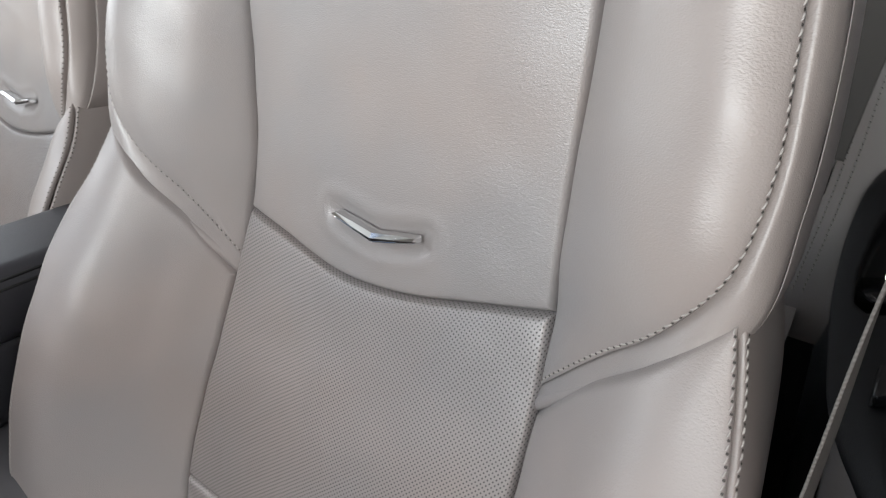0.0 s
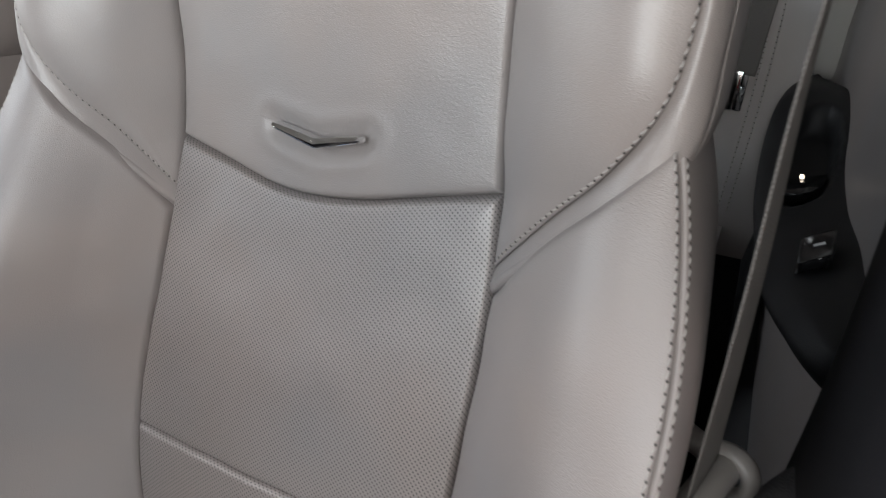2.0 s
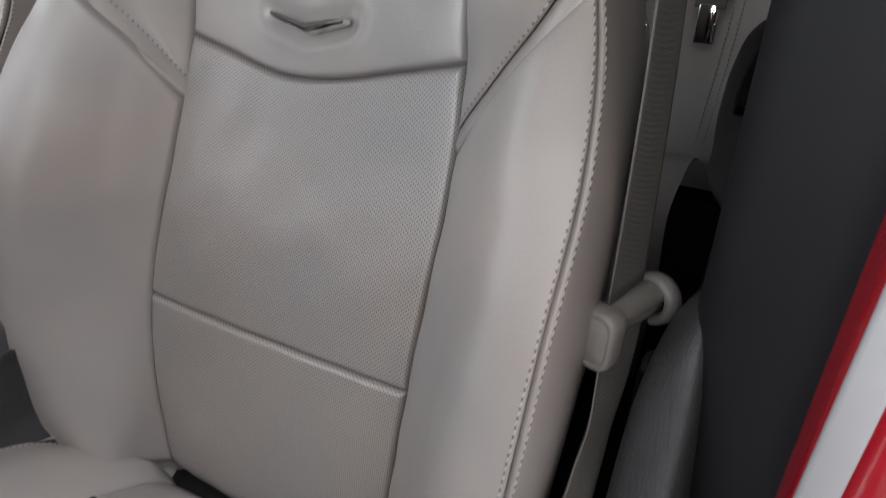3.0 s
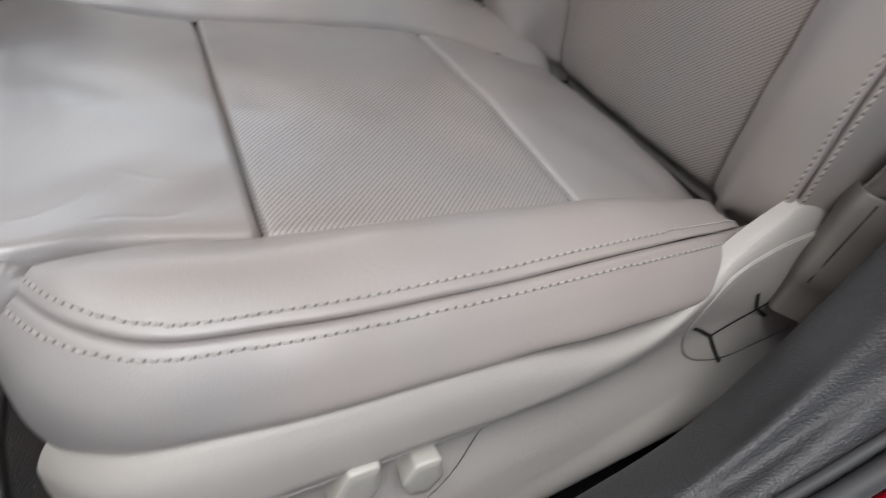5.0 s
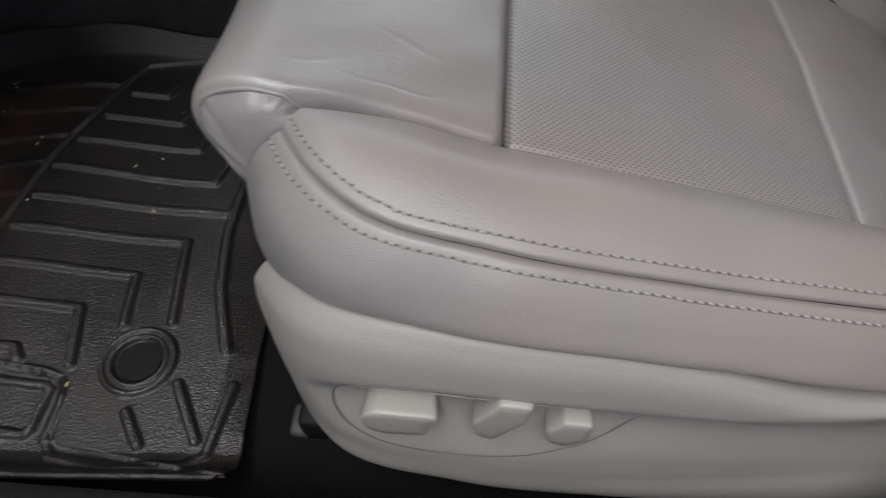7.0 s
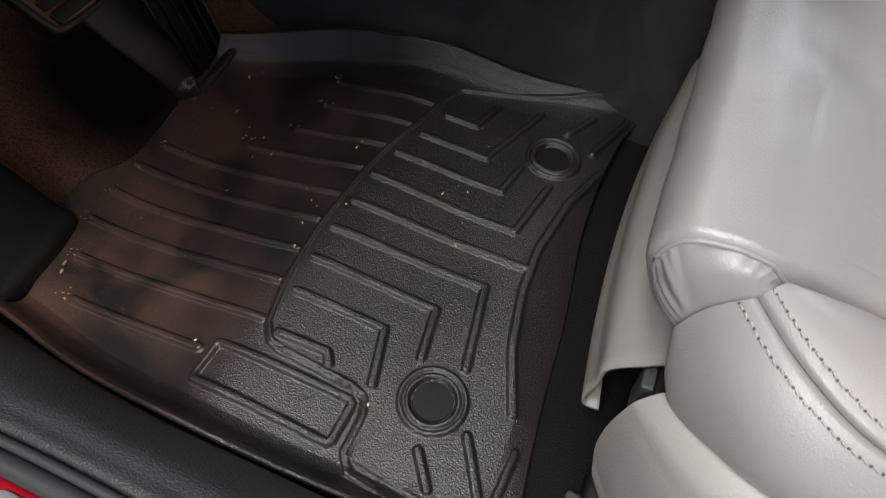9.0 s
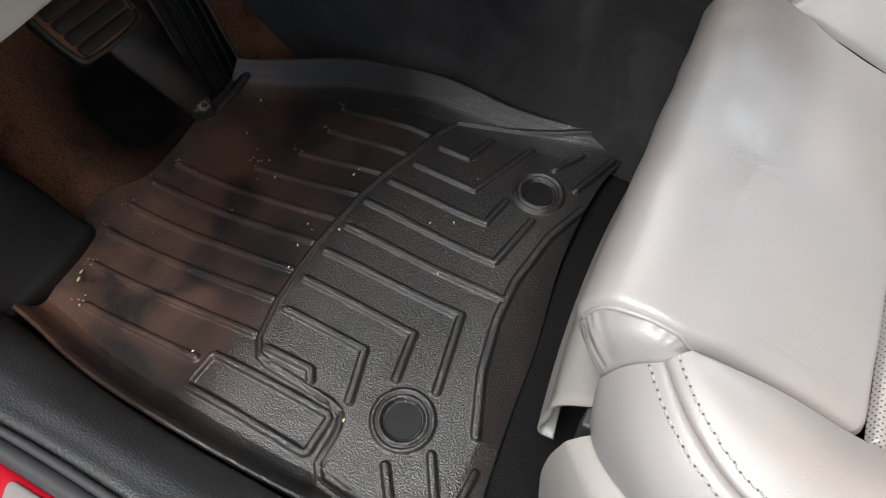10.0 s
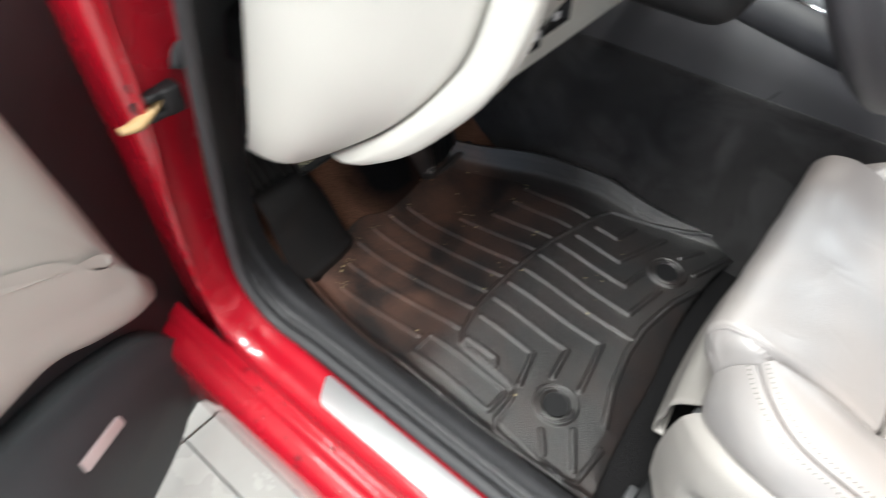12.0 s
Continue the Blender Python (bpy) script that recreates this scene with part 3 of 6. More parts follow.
def build_cushion(seat):
    upd = (0, 0, 1)
    DOWN = (0, 0, -1)
    yc = 0.012

    def half(x):
        return float(np.interp(x, (-0.30, -0.262, -0.085, 0.134, 0.233), (0.13, 0.135, 0.164, 0.165, 0.172)))

    def S(f, x, drop=0.0):
        return (x, yc + f * half(x), float(np.interp(x, _cush[:, 0], _cush[:, 1])) - 0.008 * f * f - drop)

    fr = (-1.0, -0.5, 0.0, 0.5, 1.0)
    for name, x0, x1, mat, lab in (("rear_insert", -0.31, -0.085, M_WORN, "smooth taupe leather strip at the back of the cushion"),
                                   ("centre_insert", -0.085, 0.132, M_PERF, "perforated taupe leather cushion panel")):
        P = loft([[S(f, x) for x in np.linspace(x0, x1, 6)] for f in fr], 80, 80, 0.75)
        grid_object(name, sink(tuck(P, upd, {"s0": DOWN, "s1": DOWN, "q0": DOWN, "q1": DOWN}, 0.006, 0.0020, 0.0020, 0.008)), mat, seat, upd, lab)
    # front panel rolling over the nose
    nose = [(0.132, 0.222), (0.19, 0.238), (0.235, 0.251), (0.265, 0.256), (0.288, 0.249), (0.298, 0.231), (0.293, 0.206), (0.279, 0.182), (0.25, 0.168)]
    P = loft([[(x, yc + f * (0.165 if x < 0.2 else 0.170), z - 0.008 * f * f * float(np.clip((0.245 - x) / 0.09, 0, 1))) for x, z in nose] for f in (-1.0, -0.5, 0.0, 0.5, 1.0)], 210, 220, 0.75)
    n = normals(P, upd)
    wr = np.zeros(P.shape[:2])
    for k in range(18):
        # creases fan out from the outer corners and run across the nose
        m = 1 if k % 3 else -1
        a = random.uniform(-0.5, 0.6) if k % 2 else random.uniform(1.0, 1.7)
        cx, cy = random.uniform(0.165, 0.275), yc + m * random.uniform(0.02, 0.15)
        u = (P[:, :, 0] - cx) * math.cos(a) + (P[:, :, 1] - cy) * math.sin(a)
        v = -(P[:, :, 0] - cx) * math.sin(a) + (P[:, :, 1] - cy) * math.cos(a)
        v = v + random.uniform(-6, 6) * u * u + 0.0012 * np.sin(u * 160 + k)
        reach, wide = random.uniform(0.012, 0.032), random.choice((0.0012, 0.0016, 0.0022))
        wr += random.uniform(0.00016, 0.00040) * np.exp(-(u / reach) ** 2) * np.exp(-(v / wide) ** 2)
    wr += 0.0016 * np.exp(-((P[:, :, 0] - 0.150) / 0.020) ** 2) * np.exp(-((P[:, :, 1] - yc - 0.130) / 0.03) ** 2)
    wr += 0.0003 * np.sin(P[:, :, 0] * 58 + 2.2 * np.sin(P[:, :, 1] * 27) + 0.7) * np.sin(P[:, :, 1] * 41 + 1.1)
    P = tuck(P - n * wr[:, :, None], upd, {"q0": DOWN}, 0.007, 0.0020, 0.0025, 0.008)
    n, a = normals(P, upd), arcs(P)
    f = np.clip((P[:, :, 0] - 0.205) / 0.035, 0, 1)
    rim = np.minimum(a["s0"], a["s1"])
    f2 = np.clip((P[:, :, 0] - 0.222) / 0.022, 0, 1)
    k = (0.009 * (1 - f) + 0.0055 * f) * np.exp(-(rim / (0.006 - 0.003 * f)) ** 1.4) + 0.014 * (1 - f2) * np.exp(-(rim / 0.0022) ** 1.4)
    P = P - n * k[:, :, None]
    P_nose = P
    grid_object("front_panel", P, M_WORN, seat, upd, "smooth leather thigh panel with soft creases")
    for m in (1, -1):
        def C(*pts):
            return [(x, yc + m * (y - yc), z) for x, y, z in pts]

        o = (0, m * 0.7, 0.7)
        up = 0.0 if m > 0 else 0.016
        inner = C((-0.285, 0.14, 0.070), (-0.20, 0.155, 0.104), (-0.078, 0.176, 0.160), (0.05, 0.177, 0.195), (0.134, 0.177, 0.2155), (0.19, 0.179, 0.234), (0.234, 0.182, 0.2455))
        crest = C((-0.275, 0.165, 0.096), (-0.19, 0.195, 0.140), (-0.078, 0.214, 0.192 + 0.6 * up), (0.05, 0.218, 0.223 + up), (0.134, 0.218, 0.238 + up), (0.19, 0.212, 0.246 + 0.8 * up), (0.223, 0.199, 0.2465 + 0.3 * up), (0.240, 0.188, 0.2425))
        seam = C((-0.26, 0.205, 0.11), (-0.17, 0.24, 0.158), (-0.078, 0.254, 0.188 + 0.5 * up), (0.05, 0.258, 0.211 + up), (0.134, 0.256, 0.226 + up), (0.20, 0.243, 0.236 + 0.7 * up), (0.227, 0.222, 0.240), (0.246, 0.194, 0.2385))
        belly = C((-0.26, 0.222, 0.10), (-0.17, 0.258, 0.145), (-0.078, 0.269, 0.170), (0.05, 0.273, 0.194), (0.15, 0.272, 0.208), (0.222, 0.257, 0.212), (0.252, 0.227, 0.216), (0.264, 0.197, 0.220))
        lip = C((-0.26, 0.222, 0.0815), (-0.17, 0.264, 0.1265), (-0.078, 0.276, 0.1495), (0.05, 0.2795, 0.1755), (0.15, 0.277, 0.1870), (0.232, 0.254, 0.1825), (0.262, 0.225, 0.1690), (0.272, 0.199, 0.1960))
        hem = C((-0.26, 0.20, 0.0790), (-0.17, 0.245, 0.1210), (-0.078, 0.255, 0.1470), (0.05, 0.258, 0.1730), (0.15, 0.255, 0.1840), (0.225, 0.236, 0.1790), (0.250, 0.212, 0.1680), (0.262, 0.192, 0.1900))
        top = sink(tuck(tuck(loft([inner, crest, seam], 60, 170, 0.75), o, {"s0": DOWN}, 0.0045, 0.0018, 0.0012, 0.008), o, {"s1": (0, -m * 0.7, -0.7)}, 0.0032, 0.0016))
        low = tuck(loft([seam, belly, lip, hem], 90, 170, 0.75), o, {"s0": (0, -m * 0.7, -0.7)}, 0.0032, 0.0016, 0.0010, 0.006)
        grid_object("bolster_top", top, M_LEATHER, seat, o)
        grid_object("bolster_side", low, M_LEATHER, seat, (0, m, 0.3))
        for Q, e, d in ((top, "s1", 0.0085), (low, "s0", 0.0095)):
            line, upn = along(Q, o, e, d)
            stitches("stitching", line, upn, seat, 0.0052, 0.0035, 0.0007, 0.0004, 0.22)
        # gathered cap on the end of the nose
        rimline = P_nose[-1] if m == 1 else P_nose[0]
        go = int(np.argmax(rimline[:, 0] > 0.226))
        stop = int(np.argmax((rimline[:, 2] < 0.192) & (np.arange(len(rimline)) > go + 20)))
        ring = [tuple(rimline[k]) for k in np.linspace(go, stop, 6).astype(int)]
        rim = [tuple(rimline[k]) for k in np.linspace(go, stop, 40).astype(int)]
        foot = C((0.236, 0.186, 0.2428), (0.247, 0.1945, 0.2375), (0.257, 0.1965, 0.229), (0.265, 0.1975, 0.219), (0.270, 0.1985, 0.208), (0.271, 0.198, 0.196))
        mid = [tuple(0.55 * np.array(a) + 0.45 * np.array(b) + np.array((0.0005, m * 0.0026, 0.0006)) * (0.2 + 0.8 * math.sin(math.pi * min(1, 0.12 + k / 6)))) for k, (a, b) in enumerate(zip(ring, foot))]
        cap = loft([rim, mid, foot], 60, 170, 0.4)
        g = np.linspace(0, 1, 170)[None, :]
        h = np.linspace(0, 1, 60)[:, None]
        # long shallow folds slanting from the rim, and finer gathers close under it
        fold = np.sin(38 * g + 4 * np.sin(7 * g + 0.6) - 7.0 * h) * np.clip(h * 3, 0, 1) * np.clip((0.9 - h) * 2.2, 0, 1)
        fold = fold + 0.6 * np.sin(88 * g + 3 * np.sin(21 * g) - 4 * h) * np.clip(1 - h * 1.8, 0, 1) * np.clip(h * 8, 0, 1)
        cap = cap - normals(cap, (0.5, m, 0)) * (0.0008 * fold)[:, :, None]
        grid_object("nose_cap", tuck(cap, (0.5, m, 0), {"s1": (-0.3, -m * 0.7, -0.5)}, 0.0016, 0.002), M_LEATHER, seat, (0.5, m, 0), "gathered leather end of the cushion's nose")
        part("piping", tube([(x - 0.0004, y - m * 0.0006, z + 0.0002) for x, y, z in rim], 0.0017, 8, 60), M_LEATHER, seat, "thin leather welt round the end of the nose")
    # plastic strip under the nose: an upright face, a shallow roof behind its upper edge, and open ends
    rows = []
    for x, z in ((0.284, 0.026), (0.297, 0.027), (0.2985, 0.031), (0.2955, 0.066), (0.2915, 0.099), (0.2890, 0.104), (0.275, 0.118), (0.262, 0.131), (0.245, 0.136)):
        rows.append([(x + 0.013 * (1 - (y / 0.18) ** 2) - 0.1 * max(0.0, abs(y) - 0.172) * (z > 0.1), y, z) for y in (-0.184, -0.12, -0.05, 0.05, 0.12, 0.184)])
    ob = grid_object("front_valance", loft(rows, 60, 40), M_TRIM, seat, (1, 0, 0.3), "cream plastic strip under the cushion")
    mod = ob.modifiers.new("thickness", "SOLIDIFY")
    mod.thickness, mod.offset = 0.003, -1
    part("seat_pan", box(-0.18, 0.262, -0.215, 0.215, 0.03, 0.118, 0.004), M_BLACK, seat, "black steel pan under the cushion", smooth=False)
    part("pan_bracket", box(0.250, 0.270, 0.176, 0.196, 0.070, 0.112, 0.003), M_GREYPL, seat, "dark metal bracket behind the strip", smooth=False)


def build_side_trim(seat):
    """The plastic shield on the door side with its switches."""
    rows = [
        [(-0.33, 0.225, 0.13), (-0.26, 0.238, 0.166), (-0.198, 0.250, 0.186), (-0.155, 0.252, 0.171), (-0.10, 0.258, 0.139), (0.05, 0.262, 0.170), (0.15, 0.260, 0.181), (0.22, 0.246, 0.178), (0.258, 0.216, 0.160)],
        [(-0.33, 0.240, 0.125), (-0.26, 0.250, 0.162), (-0.197, 0.261, 0.182), (-0.150, 0.265, 0.165), (-0.095, 0.273, 0.140), (0.05, 0.2785, 0.1715), (0.15, 0.2765, 0.1832), (0.228, 0.258, 0.180), (0.267, 0.221, 0.160)],
        [(-0.34, 0.246, 0.10), (-0.26, 0.258, 0.148), (-0.195, 0.266, 0.172), (-0.145, 0.270, 0.156), (-0.085, 0.2800, 0.1365), (0.05, 0.2840, 0.166), (0.15, 0.283, 0.1765), (0.234, 0.265, 0.173), (0.274, 0.224, 0.152)],
        [(-0.34, 0.255, 0.07), (-0.26, 0.265, 0.108), (-0.19, 0.271, 0.128), (-0.13, 0.274, 0.125), (-0.07, 0.285, 0.122), (0.05, 0.290, 0.142), (0.15, 0.290, 0.151), (0.24, 0.271, 0.149), (0.279, 0.226, 0.136)],
        [(-0.34, 0.265, 0.05), (-0.26, 0.270, 0.074), (-0.19, 0.271, 0.082), (-0.13, 0.271, 0.078), (-0.07, 0.279, 0.082), (0.05, 0.288, 0.093), (0.15, 0.289, 0.098), (0.245, 0.272, 0.10), (0.283, 0.226, 0.095)],
        [(-0.34, 0.280, 0.03), (-0.26, 0.280, 0.042), (-0.19, 0.279, 0.045), (-0.13, 0.279, 0.042), (-0.07, 0.285, 0.040), (0.05, 0.296, 0.040), (0.15, 0.296, 0.045), (0.24, 0.278, 0.05), (0.281, 0.23, 0.055)],
        [(-0.34, 0.290, 0.018), (-0.26, 0.291, 0.014), (-0.19, 0.292, 0.011), (-0.13, 0.293, 0.009), (-0.07, 0.295, 0.008), (0.05, 0.299, 0.008), (0.15, 0.297, 0.012), (0.235, 0.28, 0.02), (0.272, 0.24, 0.03)],
        [(-0.34, 0.278, 0.0), (-0.26, 0.279, -0.003), (-0.19, 0.280, -0.005), (-0.13, 0.282, -0.006), (-0.07, 0.284, -0.007), (0.05, 0.286, -0.006), (0.15, 0.284, -0.002), (0.22, 0.268, 0.006), (0.256, 0.236, 0.016)],
    ]
    P = loft(rows, 170, 260)
    # hollow round the switches: a steep brow above, an easy slope out below; the brow runs on to the rear
    X_, Z_ = P[:, :, 0], P[:, :, 2]
    brow = np.interp(X_, (-0.16, -0.11, -0.06, 0.0, 0.04, 0.09, 0.13, 0.19, 0.222, 0.25), (0.156, 0.148, 0.136, 0.130, 0.130, 0.140, 0.146, 0.142, 0.130, 0.112))
    heel_ = np.interp(X_, (-0.16, -0.02, 0.04, 0.11, 0.18, 0.25), (0.045, 0.050, 0.060, 0.056, 0.050, 0.058))
    depth = np.interp(X_, (-0.19, -0.13, -0.06, 0.02, 0.10, 0.21, 0.245), (0.0, 0.005, 0.0085, 0.0085, 0.0105, 0.0105, 0.0))
    v_ = np.clip((brow + 0.004 - Z_) / (brow - heel_), 0, 1)
    steep = np.clip(v_ / np.interp(X_, (-0.10, 0.05), (0.60, 0.36)), 0, 1)
    fade = 1 - np.clip((v_ - 0.3) / 0.7, 0, 1)
    P[:, :, 1] -= depth * steep * steep * (3 - 2 * steep) * fade * fade * (3 - 2 * fade)
    grid_object("side_shield", P, M_TRIM, seat, (0, 1, 0), "grained cream plastic shield on the cushion's side")

    flat = P[35:, :, :].reshape(-1, 3)

    def skin(x, z):
        d = (flat[:, 0] - x) ** 2 + (flat[:, 2] - z) ** 2
        near = np.argpartition(d, 6)[:6]
        w = 1 / (d[near] + 1e-7)
        return float((flat[near, 1] * w).sum() / w.sum())

    rim_ = [(0.040, 0.1165), (0.084, 0.1290), (0.128, 0.1350), (0.175, 0.1335), (0.208, 0.1250), (0.223, 0.1120), (0.2275, 0.092), (0.222, 0.077), (0.205, 0.066), (0.178, 0.0605), (0.140, 0.0620), (0.100, 0.0700), (0.063, 0.0880), (0.040, 0.1165)]
    rim_ = spline(rim_, 97)
    hub_ = np.array((0.135, 0.098))

    def lens(f, lift):
        return [(x, skin(x, z) + lift, z) for x, z in hub_ + f * (rim_ - hub_)]

    grid_object("panel_gap", np.array([lens(f, 0.0005) for f in (1.0, 1.010)]), M_SLOT, seat, (0, 1, 0), "thin dark gap round the switch panel")
    grid_object("switch_panel", np.array([lens(f, h) for f, h in ((1.0, -0.001), (0.996, 0.0009), (0.97, 0.0011), (0.9, 0.0011), (0.8, 0.0011), (0.7, 0.0011), (0.6, 0.0011), (0.5, 0.0011), (0.4, 0.0011), (0.3, 0.0011), (0.2, 0.0011), (0.1, 0.0011), (0.01, 0.0011))]), M_TRIM, seat, (0, 1, 0), "smooth cream switch panel")
    k1 = rounded([(0.160, 0.121), (0.198, 0.124), (0.2065, 0.116), (0.206, 0.099), (0.198, 0.091), (0.168, 0.092)], 0.006)
    k2 = rounded([(0.110, 0.143), (0.128, 0.145), (0.143, 0.117), (0.141, 0.098), (0.131, 0.091), (0.112, 0.122)], 0.0032)
    k3 = rounded([(0.076, 0.124), (0.092, 0.126), (0.102, 0.111), (0.099, 0.095), (0.087, 0.089), (0.076, 0.102)], 0.0032)
    for nm, k, lab in (("slide_switch", k1, "wide cream seat slide switch"), ("recline_switch", k2, "upright cream recline switch"), ("lumbar_switch", k3, "small cream lumbar switch")):
        ring_ = np.array(k + k[:1])
        mid_ = ring_[:-1].mean(axis=0)
        levels = [(0.90, -0.004), (0.93, 0.002), (0.97, 0.010), (0.985, 0.0135), (0.975, 0.0150), (0.95, 0.0161), (0.92, 0.0165), (0.6, 0.0168), (0.02, 0.0170)]
        P_ = np.stack([[(mid_[0] + (u - mid_[0]) * f, 0.279 + w, mid_[1] + (v - mid_[1]) * f + 0.0015 * (w / 0.02)) for u, v in ring_] for f, w in levels])
        grid_object(nm, P_, M_TRIM_SMOOTH, seat, (0, 1, 0), lab)
    # cover with its forked slot
    cover = rounded([(-0.113, 0.106), (-0.120, 0.140), (-0.142, 0.157), (-0.18, 0.166), (-0.225, 0.160), (-0.24, 0.061), (-0.155, 0.056), (-0.124, 0.070)], 0.02)
    mid_c = np.mean(np.array(cover), axis=0)

    def lid(f, lift):
        return [(mid_c[0] + f * (u - mid_c[0]), skin(mid_c[0] + f * (u - mid_c[0]), mid_c[1] + f * (v - mid_c[1])) + lift, mid_c[1] + f * (v - mid_c[1])) for u, v in cover + cover[:1]]

    grid_object("cover_gap", np.array([lid(f, 0.0004) for f in (1.0, 1.008)]), M_GAP, seat, (0, 1, 0), "thin shaded gap round the anchor cover")
    grid_object("anchor_cover", np.array([lid(f, h) for f, h in ((1.0, -0.001), (0.995, 0.0008), (0.97, 0.0011), (0.8, 0.0011), (0.6, 0.0011), (0.4, 0.0011), (0.2, 0.0011), (0.01, 0.0011))]), M_TRIM, seat, (0, 1, 0), "smooth cream cover over the belt anchor")
    bm = bmesh.new()
    for a, b in (((-0.143, 0.088), (-0.119, 0.112)), ((-0.143, 0.088), (-0.157, 0.056)), ((-0.143, 0.088), (-0.195, 0.110)), ((-0.177, 0.104), (-0.170, 0.124)), ((-0.177, 0.104), (-0.192, 0.088))):
        a, b = np.array(a), np.array(b)
        d = (b - a) / np.linalg.norm(b - a)
        w = np.array((-d[1], d[0])) * 0.0014
        last = None
        for t in np.linspace(0, 1, 7):
            c = a + (b - a) * t
            y = skin(*c)
            pair = [bm.verts.new((q[0], y + 0.0022, q[1])) for q in (c + w, c - w)]
            if last:
                bm.faces.new((last[0], last[1], pair[1], pair[0]))
            last = pair
    bmesh.ops.recalc_face_normals(bm, faces=bm.faces)
    part("forked_slot", bm, M_SLOT, seat, "dark forked slot in the cover", smooth=False)


driver_seat = thing("driver_seat", "taupe leather front seat with perforated inserts and a chrome chevron badge", "car seat", "front seats")
build_backrest(driver_seat)
build_cushion(driver_seat)
build_side_trim(driver_seat)
passenger_seat = copy_thing(driver_seat, pose(-0.06, -0.68, -0.03))
passenger_seat.name = "passenger_seat"
tagged(passenger_seat, "taupe leather front passenger seat beyond the dark centre console", "car seat", "front seats")


def rubber_mat():
    """Moulded rubber: pebbled and clean at the heel, smooth and covered with brown road dust towards the pedals."""
    n = Nodes("moulded_rubber")
    place = n.add("ShaderNodeTexCoord").outputs["Object"]
    pebble = n.add("ShaderNodeTexNoise", Scale=720.0, Detail=1.5, Roughness=0.5)
    fine = n.add("ShaderNodeTexNoise", Scale=1900.0, Detail=2.0)
    cloud = n.add("ShaderNodeTexNoise", Scale=11.0, Detail=7.0, Roughness=0.68, Distortion=0.4)
    speck = n.add("ShaderNodeTexNoise", Scale=520.0, Detail=2.0)
    for t in (pebble, fine, cloud, speck):
        n.link(place, t.inputs["Vector"])
    sep = n.add("ShaderNodeSeparateXYZ")
    n.link(place, sep.inputs[0])
    front = n.ramp(sep.outputs[0], 0.55, 0.78)
    reach = n.math("MULTIPLY", n.ramp(cloud.outputs[0], 0.40, 0.64), n.math("ADD", n.math("MULTIPLY", front, 0.85), 0.10))
    grit = n.math("MULTIPLY", n.ramp(speck.outputs[0], 0.60, 0.74), n.math("MULTIPLY", front, 0.8))
    trodden = n.ramp(sep.outputs[1], -0.135, -0.075)
    dirt = n.math("MULTIPLY", n.math("MINIMUM", n.math("ADD", n.math("MULTIPLY", reach, 0.62), grit), 1.0), trodden)
    n.link(n.mix(dirt, (0.0138, 0.0132, 0.0139, 1), (0.200, 0.092, 0.060, 1)), n.bsdf.inputs["Base Color"])
    n.link(n.ramp(dirt, 0.0, 0.7, 0.29, 0.55), n.bsdf.inputs["Roughness"])
    keep = n.ramp(sep.outputs[0], 0.56, 0.62, 1.0, 0.15)
    h = n.math("ADD", n.math("MULTIPLY", n.math("MULTIPLY", pebble.outputs[0], keep), 1.6), n.math("MULTIPLY", fine.outputs[0], 0.4))
    n.link(n.ramp(sep.outputs[0], 0.54, 0.62, 1.0, 0.9), n.bsdf.inputs["Specular IOR Level"])
    n.bump(h, 0.8, 0.0008)
    return n.mat


def dusty_carpet():
    """Black carpet with brown dust trodden into it towards the pedals."""
    n = Nodes("dusty_pile")
    place = n.add("ShaderNodeTexCoord").outputs["Object"]
    pile = n.add("ShaderNodeTexNoise", Scale=520.0, Detail=4.0, Roughness=0.7)
    cloud = n.add("ShaderNodeTexNoise", Scale=7.0, Detail=5.0, Roughness=0.6, Distortion=0.8)
    for t in (pile, cloud):
        n.link(place, t.inputs["Vector"])
    sep = n.add("ShaderNodeSeparateXYZ")
    n.link(place, sep.inputs[0])
    far = n.ramp(sep.outputs[0], 0.79, 0.84)
    # a ragged round spot near the pedals that stays darker, without the brown
    sx = n.math("DIVIDE", n.math("SUBTRACT", sep.outputs[0], 0.880), 0.062)
    sy = n.math("DIVIDE", n.math("SUBTRACT", sep.outputs[1], 0.040), 0.062)
    away = n.math("ADD", n.math("MULTIPLY", sx, sx), n.math("MULTIPLY", sy, sy))
    outside_spot = n.ramp(n.math("ADD", away, n.math("MULTIPLY", cloud.outputs[0], 1.2)), 1.0, 3.2)
    dust = n.math("MULTIPLY", n.math("MULTIPLY", n.math("MULTIPLY", n.ramp(cloud.outputs[0], 0.26, 0.46), far), outside_spot), n.ramp(pile.outputs[0], 0.24, 0.56))
    n.link(n.mix(dust, (0.015, 0.0145, 0.0155, 1), (0.38, 0.19, 0.125, 1)), n.bsdf.inputs["Base Color"])
    n.bsdf.inputs["Roughness"].default_value = 0.95
    n.bsdf.inputs["Specular IOR Level"].default_value = 0.1
    n.bump(pile.outputs[0], 1.0, 0.004)
    return n.mat


